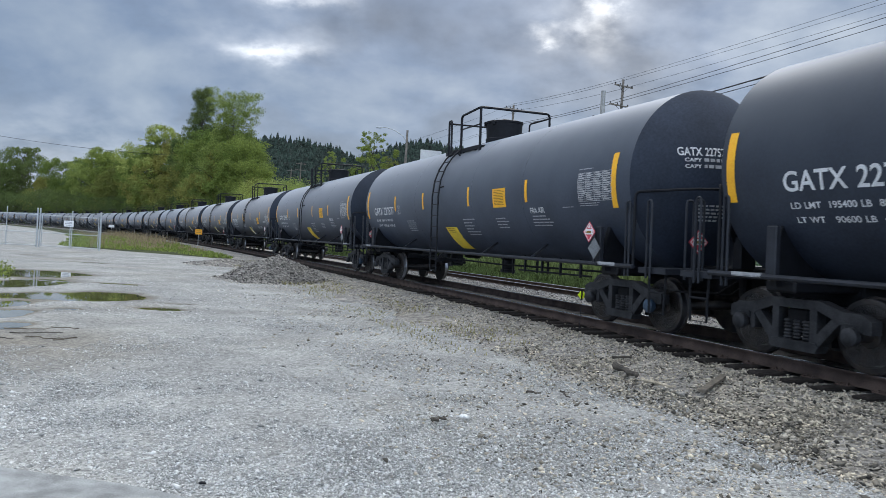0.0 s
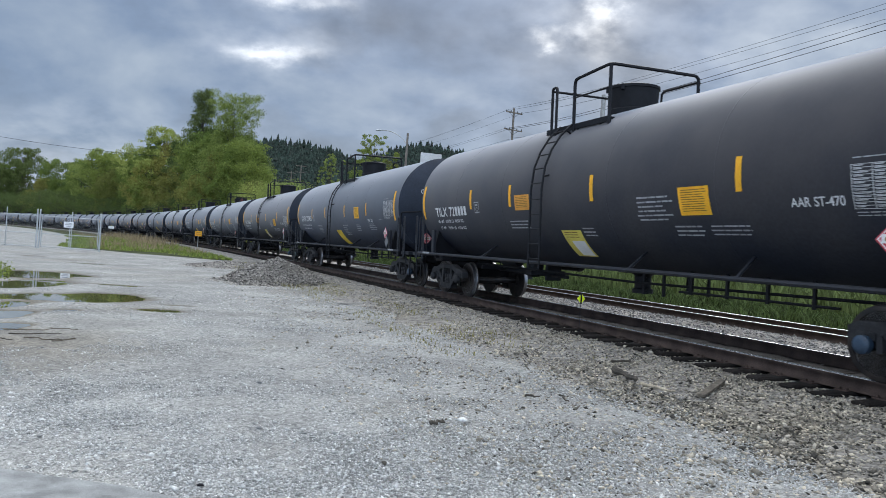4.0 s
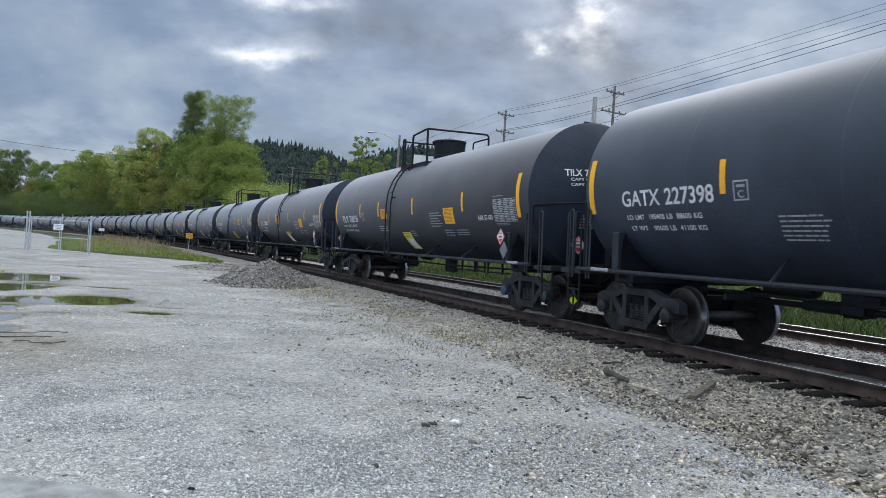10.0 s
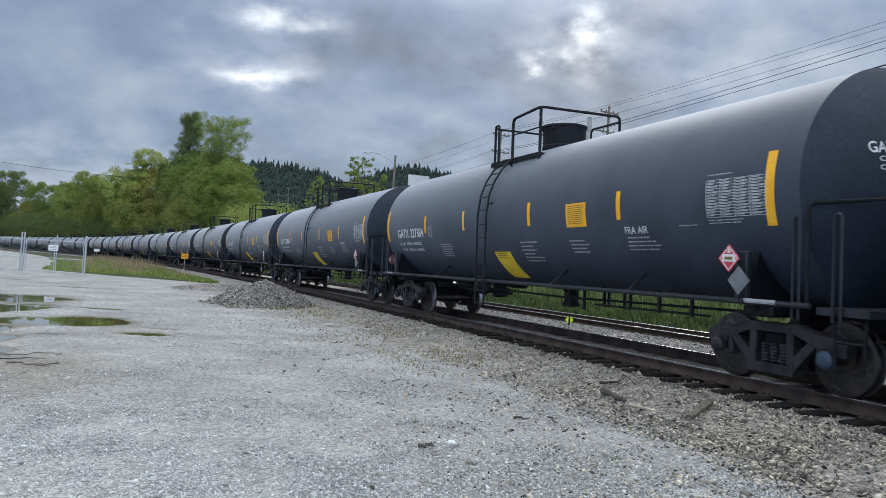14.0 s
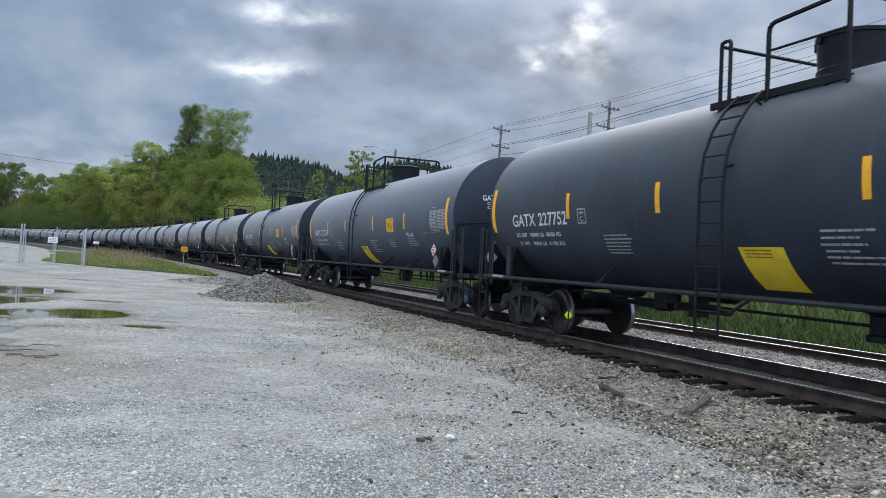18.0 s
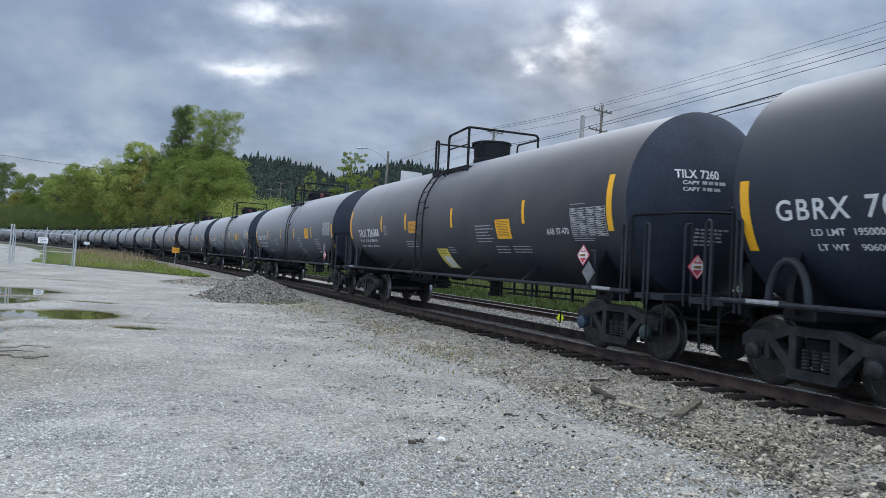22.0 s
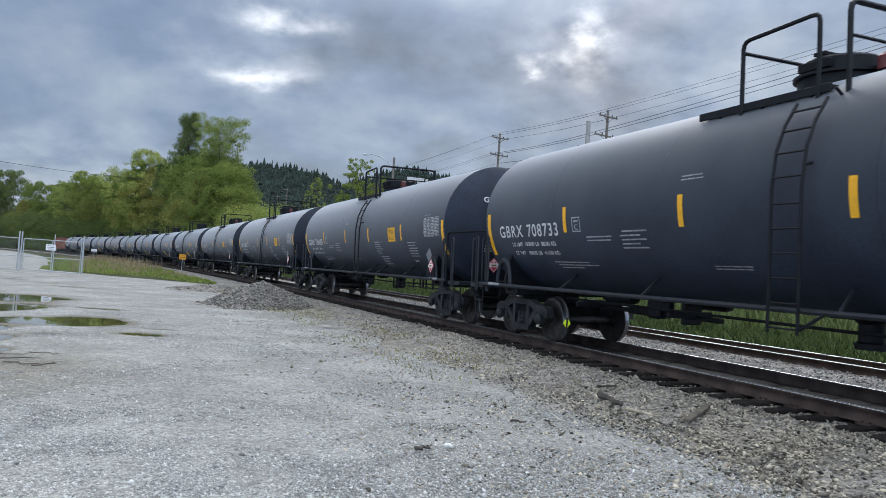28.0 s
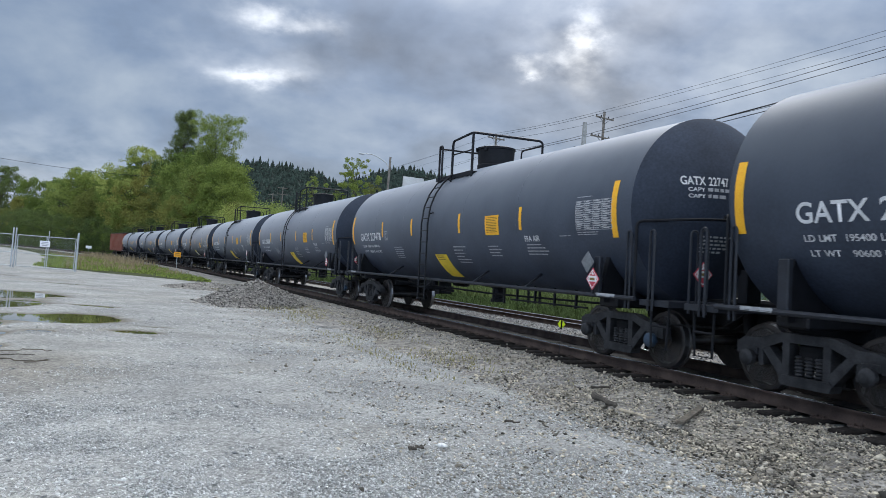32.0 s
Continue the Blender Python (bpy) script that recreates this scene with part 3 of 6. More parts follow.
def build_bed():
    ss = stations(-640, 820, -10, 70, 0.3, 4.0)
    vs = []
    for s in ss:
        for lat, z in BED:
            if lat < -2.5:
                lat += 0.9 * noise.noise(Vector((s * 0.35, lat, 4))) + 0.5 * noise.noise(Vector((s * 1.3, lat, 6)))
            x, y, _ = line(s, lat)
            vs.append((x, y, z + 0.018 * noise.noise(Vector((x * 3, y * 3, 0))) + 0.012 * noise.noise(Vector((x * 9, y * 9, 5)))))
    n = len(BED)
    fs = [(j * n + i, j * n + i + 1, (j + 1) * n + i + 1, (j + 1) * n + i) for j in range(len(ss) - 1) for i in range(n - 1)]
    tagged(new("ballast_bed", fast_mesh("ballast_bed", np.array(vs), np.array(fs), BALLAST, True)), "crushed grey-brown stone ballast under two railway tracks",
           "ballast", kind="structure")


RAIL = [(-0.070, -0.185), (-0.070, -0.175), (-0.012, -0.155), (-0.009, -0.055), (-0.037, -0.040), (-0.037, -0.010), (-0.030, 0.0),
        (0.030, 0.0), (0.037, -0.010), (0.037, -0.040), (0.009, -0.055), (0.012, -0.155), (0.070, -0.175), (0.070, -0.185)]


def build_track(name, centre, cant, count):
    label = "running line with rust-brown rails on dark timber ties" if count else "second railway track with bright rail heads beside the running line"
    track = holder(name, label, "railway track")
    ss = stations(-640, 820, -12, 120, 0.8, 4.0)
    for side in (-1, 1):
        vs, fs, mi = [], [], []
        n = len(RAIL)
        for j, s in enumerate(ss):
            for a, b in RAIL:
                x, y, _ = line(s, centre + side * GAUGE / 2 + a)
                vs.append((x, y, RAIL_Z + (cant if side > 0 else 0) + b))
            if j:
                o = (j - 1) * n
                for i in range(n):
                    fs.append((o + i, o + (i + 1) % n, o + n + (i + 1) % n, o + n + i))
                    mi.append(1 if i in (5, 6, 7) else 0)
        me = fast_mesh("rail", np.array(vs), np.array(fs), RAILWEB)
        me.materials.append(RAILTOP)
        me.polygons.foreach_set("material_index", mi)
        part("rail", me, None, track, "steel rail with rusty web and polished head")
    return track


def tie_mesh(seed):
    rnd = random.Random(seed)
    g = Geo()
    g.box((0, 0, 0), (2.6, 0.23, 0.17), cut=0.018)
    g.v = [(x + rnd.uniform(-.012, .012), y + rnd.uniform(-.008, .008), z + rnd.uniform(-.006, .006)) for x, y, z in g.v]
    return g


def build_ties(track, centre, cant, singles, reach):
    """Ties: the nearest as parts, the rest joined."""
    meshes = [tie_mesh(i).mesh("tie", TIE, 0) for i in range(4)]
    rnd = random.Random(5)
    rest, s, made = Geo(), -9.0, 0
    tilt = math.atan2(cant, GAUGE)
    while s < reach:
        x, y, th = line(s, centre + rnd.uniform(-0.05, 0.05))
        m = Matrix.Translation((x, y, RAIL_Z - 0.187 - 0.085 + cant / 2 - 0.001)) @ Matrix.Rotation(th + rnd.uniform(-.02, .02), 4, "Z") @ Matrix.Rotation(-tilt, 4, "Y")
        if made < singles:
            ob = part("tie", meshes[made % 4], None, track)
            ob.matrix_local = m
            made += 1
        else:
            base = tie_mesh(made % 7)
            rest.add([m @ Vector(p) for p in base.v], base.f)
        s += 0.515
    me = rest.mesh("distant_ties", TIE, 0)
    tagged(part("distant_ties", me, None, track), kind="stuff")
    # tie plates with spikes under the near rail
    plates = Geo()
    for i in range(90):
        s = -9.0 + 0.515 * i
        x, y, th = line(s, centre - GAUGE / 2)
        r = Matrix.Rotation(th, 3, "Z")
        plates.box((x, y, RAIL_Z - 0.184), (0.34, 0.19, 0.02), r)
        for dx in (-0.11, 0.11):
            for dy in (-0.05, 0.05):
                p = r @ Vector((dx, dy, 0))
                plates.box((x + p.x, y + p.y, RAIL_Z - 0.165), (0.03, 0.025, 0.03), r)
    tagged(part("tie_plating", plates, RAILWEB, track), kind="stuff")


def stones(places, size, seed):
    """Loose angular stones as one mesh at places n x 3."""
    rng = np.random.default_rng(seed)
    n = len(places)
    base = np.array([(1, 0, 0), (-1, 0, 0), (0, 1, 0), (0, -1, 0), (0, 0, 1), (0, 0, -1)], float)
    tri = np.array([(0, 2, 4), (2, 1, 4), (1, 3, 4), (3, 0, 4), (2, 0, 5), (1, 2, 5), (3, 1, 5), (0, 3, 5)])
    k = size * rng.lognormal(0, 0.42, n)
    p = base[None] * rng.uniform(0.55, 1.2, (n, 6, 3)) * (1, 1, 0.5) + rng.normal(0, 0.2, (n, 6, 3))
    a = rng.uniform(0, 6.283, n)
    c, s = np.cos(a)[:, None], np.sin(a)[:, None]
    tilt = rng.uniform(-0.5, 0.5, (n, 1))
    x, y, z = p[:, :, 0], p[:, :, 1], p[:, :, 2] + tilt * p[:, :, 0]
    q = np.stack([x * c - y * s, x * s + y * c, z], 2) * k[:, None, None]
    q += places[:, None, :] + np.stack([0 * k, 0 * k, k * 0.22], 1)[:, None, :]
    f = tri[None] + 6 * np.arange(n)[:, None, None]
    return q.reshape(-1, 3), f.reshape(-1, 3)


def bed_height(lat):
    return float(np.interp(lat, [b[0] for b in BED], [b[1] for b in BED]))


def build_shadow_strip():
    """Near-black sheet over the ties, painting the train's shadow between the rails of the running line."""
    ss = stations(-640, 820, -10, 70, 0.3, 4.0)
    lats = (-0.68, -0.45, -0.2, 0.0, 0.2, 0.45, 0.68)
    vs = []
    for s in ss:
        for lat in lats:
            x, y, _ = line(s, lat)
            z = float(np.interp(lat, [b[0] for b in BED], [b[1] for b in BED]))
            vs.append((x, y, z + 0.064 + 0.018 * noise.noise(Vector((x * 3, y * 3, 0))) + 0.012 * noise.noise(Vector((x * 9, y * 9, 5)))))
    n = len(lats)
    fs = [(j * n + i, j * n + i + 1, (j + 1) * n + i + 1, (j + 1) * n + i) for j in range(len(ss) - 1) for i in range(n - 1)]
    tagged(new("oily_ballast", fast_mesh("oily_ballast", np.array(vs), np.array(fs), SHADOWED, True)), "near-black ballast sheet painted as the train's shadow between the rails", "ballast", kind="structure")


build_ground()
build_puddles()
build_slab()
build_bed()
build_shadow_strip()
near_track = build_track("running_track", 0.0, CANT, True)
far_track = build_track("second_track", 5.2, 0.0, False)

# ---- tank cars ----
TR, TZ, HALF, HEAD = 1.60, 2.605, 7.87, 0.72      # shell radius, axis height, half length, depth of the dished ends


MARK_R, MARK_Z = 1.52, 2.685      # the circle on which the marks' heights are given in degrees


def on_shell(x, deg, lift=0.006):
    a = math.asin(max(-1.0, min(1.0, (MARK_Z + MARK_R * math.sin(radians(deg)) - TZ) / TR)))
    return Vector((x, -(TR + lift) * math.cos(a), TZ + (TR + lift) * math.sin(a)))


def head_x(y, z, lift=0.008):
    r2 = min(0.98, (y * y + (z - TZ) ** 2) / TR ** 2)
    return HALF + HEAD * (1 - r2) ** 0.85 + lift


def shell_patch(g, x0, x1, a0, a1, shear=0.0, lift=0.006):
    """A thin curved sheet on the shell's near side between two stations and two angles."""
    n = max(2, int(abs(a1 - a0) / 6) + 1)
    vs, fs = [], []
    for i in range(n + 1):
        k = i / n
        a, dx = a0 + (a1 - a0) * k, shear * k
        vs += [on_shell(x0 + dx, a, lift), on_shell(x1 + dx, a, lift)]
        if i:
            o = 2 * i - 2
            fs.append((o, o + 1, o + 3, o + 2))
    return g.add(vs, fs)


def lettering(body, size, spread=1.0):
    """A mesh of written characters, and its width."""
    cu = bpy.data.curves.new("letters", "FONT")
    cu.body, cu.size, cu.space_character, cu.space_word, cu.offset = body, size, spread, 1.3, size * 0.016
    ob = bpy.data.objects.new("letters", cu)
    me = bpy.data.meshes.new_from_object(ob)
    bpy.data.objects.remove(ob)
    bpy.data.curves.remove(cu)
    return me


def shell_text(body, x0, x1, deg, height, material, spread=1.0):
    me = lettering(body, height / 0.7, spread)
    co = np.zeros(len(me.vertices) * 3)
    me.vertices.foreach_get("co", co)
    co = co.reshape(-1, 3)
    w = co[:, 0].max() - co[:, 0].min()
    k = (x1 - x0) / w
    out = np.array([on_shell(x0 + (x - co[:, 0].min()) * k, deg + math.degrees((y - height / 2) / MARK_R), 0.008) for x, y, _ in co])
    me.vertices.foreach_set("co", out.ravel())
    me.materials.clear()
    me.materials.append(material)
    me.update()
    return me


def head_text(body, y0, y1, zc, height, material):
    me = lettering(body, height / 0.7)
    co = np.zeros(len(me.vertices) * 3)
    me.vertices.foreach_get("co", co)
    co = co.reshape(-1, 3)
    k = (y1 - y0) / (co[:, 0].max() - co[:, 0].min())
    out = []
    for x, y, _ in co:
        yy, zz = y0 + (x - co[:, 0].min()) * k, zc + y - height / 2
        out.append((head_x(yy, zz, 0.012), yy, zz))
    me.vertices.foreach_set("co", np.array(out).ravel())
    me.materials.clear()
    me.materials.append(material)
    me.update()
    return me


def bars(x0, x1, a0, a1, rows, ragged=0.35, seed=1, split=1):
    """Lines of small writing on the shell, as broken bars."""
    rnd = random.Random(seed)
    g = Geo()
    step = (a1 - a0) / rows
    for i in range(rows):
        end = x1 - (x1 - x0) * rnd.uniform(0, ragged)
        x = x0 + (x1 - x0) * rnd.uniform(0, ragged * 0.2)
        while x < end - 0.02:
            w = rnd.uniform(0.08, 0.30) * split
            shell_patch(g, x, min(x + w, end), a0 + step * i, a0 + step * (i + 0.36))
            x += w + 0.018
    return g


def table_grid(x0, x1, a0, a1, rows, cols):
    g = Geo()
    for i in range(rows + 1):
        a = a0 + (a1 - a0) * i / rows
        shell_patch(g, x0, x1, a, a - 0.3)
    for i in range(cols + 1):
        x = x0 + (x1 - x0) * i / cols
        shell_patch(g, x, x + 0.012, a0, a1)
    rnd = random.Random(4)
    for i in range(rows):
        for j in range(cols):
            a = a0 + (a1 - a0) * (i + 0.3) / rows
            x = x0 + (x1 - x0) * (j + 0.12) / cols
            shell_patch(g, x, x + (x1 - x0) / cols * rnd.uniform(0.4, 0.8), a, a + (a1 - a0) / rows * 0.32)
    return g


def tank_mesh(material):
    """The rolled shell with a dished end welded on at each side; the ends' shade is painted in as a darker colour."""
    g = Geo()
    g.lathe([(TR - 0.001, -HALF), *((TR, x) for x in (-7.8, -5.2, -2.6, 0, 2.6, 5.2, 7.8)), (TR - 0.001, HALF)], "x", (0, 0, TZ), 72)
    g.f, g.mi = g.f[:-2], g.mi[:-2]
    for s in (-1, 1):
        prof = []
        for i in range(15):
            q = 1 - (1 - i / 14) ** 1.6
            prof.append((max(0.001, TR * q), s * (HALF + HEAD * (1 - q * q) ** 0.85)))
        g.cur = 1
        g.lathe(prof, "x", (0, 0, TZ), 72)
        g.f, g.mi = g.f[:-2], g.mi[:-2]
    return g.mesh("tank", [material, END_SHADE], 32)


def wheelset_mesh():
    g = Geo()
    g.lathe([(0.075, -1.02), (0.085, -0.6), (0.085, 0.6), (0.075, 1.02)], "y", n=12)
    for s in (-1, 1):
        prof = [(0.09, 0.655), (0.13, 0.655), (0.15, 0.70), (0.33, 0.70), (0.38, 0.685), (0.482, 0.685), (0.486, 0.70), (0.465, 0.722)]
        g.lathe([(r, s * y) for r, y in prof], "y", n=36)
        g.cur = 1
        g.lathe([(0.465, s * 0.722), (0.457, s * 0.74), (0.455, s * 0.815)], "y", n=36)
        g.cur = 0
        prof = [(0.455, 0.815), (0.445, 0.822), (0.39, 0.822), (0.375, 0.79), (0.17, 0.775), (0.14, 0.83), (0.09, 0.84)]
        g.lathe([(r, s * y) for r, y in prof], "y", n=36)
        for a in range(3):
            c = (0.27 * math.cos(2.1 * a), s * 0.785, 0.27 * math.sin(2.1 * a))
            g.lathe([(0.03, c[1]), (0.03, c[1] + s * 0.012)], "y", (c[0], 0, c[2]), 8)
    g.cur = 1
    return g.mesh("wheelset", [WHEELM, TREAD], 40)


def side_frame_geo():
    g = Geo()
    flat = Matrix.Rotation(radians(90), 4, "X")     # outline in x and z, thickness along y
    top = [(-1.13, 0.50), (-1.13, 0.66), (-0.98, 0.73), (-0.72, 0.74), (-0.40, 0.84), (0.40, 0.84), (0.72, 0.74), (0.98, 0.73), (1.13, 0.66), (1.13, 0.50),
           (1.02, 0.50), (1.0, 0.60), (0.78, 0.60), (0.70, 0.58), (0.62, 0.62), (0.36, 0.72), (-0.36, 0.72), (-0.62, 0.62), (-0.70, 0.58), (-0.78, 0.60),
           (-1.0, 0.60), (-1.02, 0.50)]
    g.plate(top, 0.17, flat)
    for s in (-1, 1):
        g.plate([(s * 0.72, 0.62), (s * 0.60, 0.66), (s * 0.24, 0.30), (s * 0.24, 0.20), (s * 0.36, 0.22)], 0.15, flat)
        g.plate([(s * 0.25, 0.26), (s * 0.36, 0.30), (s * 0.36, 0.76), (s * 0.25, 0.76)], 0.16, flat)
        g.plate([(s * 0.70, 0.60), (s * 0.78, 0.60), (s * 0.76, 0.36), (s * 0.68, 0.38)], 0.13, flat)
        g.box((s * 0.889, 0, 0.56), (0.24, 0.19, 0.10))
    g.plate([(-0.36, 0.17), (0.36, 0.17), (0.40, 0.25), (0.36, 0.30), (-0.36, 0.30), (-0.40, 0.25)], 0.2, flat)
    return g


def spring_geo():
    g = Geo()
    for dx in (-0.15, 0, 0.15):
        prof = []
        for i in range(13):
            prof.append((0.066 if i % 2 else 0.048, 0.30 + 0.022 * i))
        g.lathe(prof, "z", (dx, 0, 0), 10)
    return g


def chevron_hoop(x0, y0, x1, y1, z0, z1, r=0.02):
    """An inverted U of round bar."""
    a, b = Vector((x0, y0, 0)), Vector((x1, y1, 0))
    g = Geo()
    c = min(0.06, (b - a).length * 0.4)
    d = (b - a).normalized() * c
    up = Vector((0, 0, 1))
    g.tube([a + up * z0, a + up * (z1 - c), a + d * 0.3 + up * (z1 - c * 0.3), a + d + up * z1, b - d + up * z1, b - d * 0.3 + up * (z1 - c * 0.3), b + up * (z1 - c), b + up * z0], r, 6)
    return g


def bend(points, r, k=0.12, n=6):
    """A bar through the points with rounded corners."""
    pts = [Vector(p) for p in points]
    out = [pts[0]]
    for i in range(1, len(pts) - 1):
        a, b, c = pts[i - 1], pts[i], pts[i + 1]
        u, v = (a - b), (c - b)
        ku, kv = min(k, u.length * 0.45), min(k, v.length * 0.45)
        p, q = b + u.normalized() * ku, b + v.normalized() * kv
        for j in range(4):
            t = j / 3
            out.append(p.lerp(b, t).lerp(b.lerp(q, t), t))
    out.append(pts[-1])
    return Geo().tube(out, r, n)


WHEELSET = wheelset_mesh()
SIDE_FRAME = side_frame_geo().mesh("side_frame", TRUCKM, 30)
SPRINGS = spring_geo().mesh("spring_nest", TRUCKM, 60)
CAP_GEO = Geo().lathe([(0.10, 0), (0.115, 0.03), (0.115, 0.10), (0.085, 0.13), (0.05, 0.135)], "y", n=14)
CAPS = [CAP_GEO.mesh("bearing_cap", m, 40) for m in (TRUCKM, TRUCKM, BLUECAP, GREENCAP)]
BOLSTER = Geo().box((0, 0, 0.60), (0.36, 2.05, 0.26), cut=0.04).lathe([(0.2, 0.72), (0.2, 0.80)], "z", n=16).mesh("truck", GRIME, 35)
BRAKE_BEAM = Geo().tube([(-0.36, -0.75, 0.36), (-0.36, 0.75, 0.36)], 0.045, 6).box((-0.38, 0.74, 0.40), (0.07, 0.12, 0.32)).box((-0.38, -0.74, 0.40), (0.07, 0.12, 0.32)).tube(
    [(0.36, -0.75, 0.36), (0.36, 0.75, 0.36)], 0.045, 6).box((0.38, 0.74, 0.40), (0.07, 0.12, 0.32)).box((0.38, -0.74, 0.40), (0.07, 0.12, 0.32)).mesh("brake_rigging", GRIME, 35)


def add_truck(car, x, caps=0):
    truck = part("truck", BOLSTER, None, car, "dusty cast steel bogie with coil springs")
    truck.location = (x, 0, 0)
    for y in (-1.0, 1.0):
        part("side_frame", SIDE_FRAME, None, truck).location = (0, y, 0)
        part("spring_nest", SPRINGS, None, truck).location = (0, y, 0)
    for dx in (-0.889, 0.889):
        w = part("wheelset", WHEELSET, None, truck, "steel wheelset with bright treads")
        w.location = (dx, 0, 0.457)
        c = part("bearing_cap", CAPS[caps if dx > 0 else max(0, caps - 1)], None, truck)
        c.matrix_local = Matrix.Translation((dx, -1.07, 0.457)) @ Matrix.Rotation(math.pi, 4, "Z")
    part("brake_rigging", BRAKE_BEAM, None, truck)
    return truck


def diamond(g, c, size, normal="y"):
    s = size / 2
    if normal == "y":
        m = Matrix.Translation(c) @ Matrix.Rotation(radians(90), 4, "X")
    else:
        m = Matrix.Translation(c) @ Matrix.Rotation(radians(90), 4, "Z") @ Matrix.Rotation(radians(90), 4, "X")
    return g.plate([(-s, 0), (0, -s), (s, 0), (0, s)], 0.008, m), m


def add_placard(car, c, red, normal="y"):
    g, m = diamond(Geo(), c, 0.38, normal)
    p = part("placard", g, RED if red else PLGREY, car, "red diamond hazard placard" if red else "bare grey diamond placard plate", 0)
    if red:
        off = Matrix.Translation((0, -0.006, 0) if normal == "y" else (0.006, 0, 0))
        w = Geo().plate([(-0.115, -0.045), (0.115, -0.045), (0.115, 0.055), (-0.115, 0.055)], 0.004, off @ m)
        w.plate([(-0.035, 0.075), (0.035, 0.075), (0.0, 0.14)], 0.004, off @ m)
        part("placard_panel", w, PLWHITE, p, smooth=0)
        rim = Geo()
        for a, b in (((-0.165, 0), (0, -0.165)), ((0, -0.165), (0.165, 0)), ((0.165, 0), (0, 0.165)), ((0, 0.165), (-0.165, 0))):
            rim.plate([a, b, (b[0] * 0.90, b[1] * 0.90), (a[0] * 0.90, a[1] * 0.90)], 0.004, off @ m)
        part("placard_border", rim, PLWHITE, p, smooth=0)
        d = Geo().plate([(-0.07, -0.02), (0.07, -0.02), (0.07, 0.02), (-0.07, 0.02)], 0.004, off @ off @ m)
        part("placard_print", d, DARKINK, p, smooth=0)
    return p


def ladder_part(car, x, side, top_deg, foot=0.55):
    """A side ladder that follows the shell over its shoulder."""
    y = 1.73 * side
    def rail_path(xx):
        pts = [(xx, y, foot), (xx, y, TZ)]
        for a in range(15, top_deg + 1, 12):
            pts.append((xx, side * 1.73 * math.cos(radians(a)), TZ + 1.73 * math.sin(radians(a))))
        return pts
    lad = part("ladder", Geo().tube(rail_path(x - 0.22), 0.022, 6).tube(rail_path(x + 0.22), 0.022, 6), BLACK, car, "dark steel side ladder")
    spots = [(y, 0.6 + 0.30 * i) for i in range(7) if 0.6 + 0.30 * i > foot]
    for a in range(4, top_deg, 10):
        spots.append((side * 1.73 * math.cos(radians(a)), TZ + 1.73 * math.sin(radians(a))))
    rung = Geo().tube([(-0.22, 0, 0), (0.22, 0, 0)], 0.014, 6).mesh("rung", BLACK)
    for yy, zz in spots:
        part("rung", rung, None, lad).location = (x, yy, zz)
    for dx in (-0.22, 0.22):
        for a in (8, 45):
            b = Geo().tube([on_side(x + dx, a, side, -0.02), (x + dx, side * 1.73 * math.cos(radians(a)), TZ + 1.73 * math.sin(radians(a)))], 0.02, 6)
            if dx > 0:
                part("ladder_bracket", b, BLACK, lad)
    return lad


def on_side(x, deg, side, lift=0.0):
    p = on_shell(x, deg, lift)
    return Vector((p.x, p.y if side < 0 else -p.y, p.z))


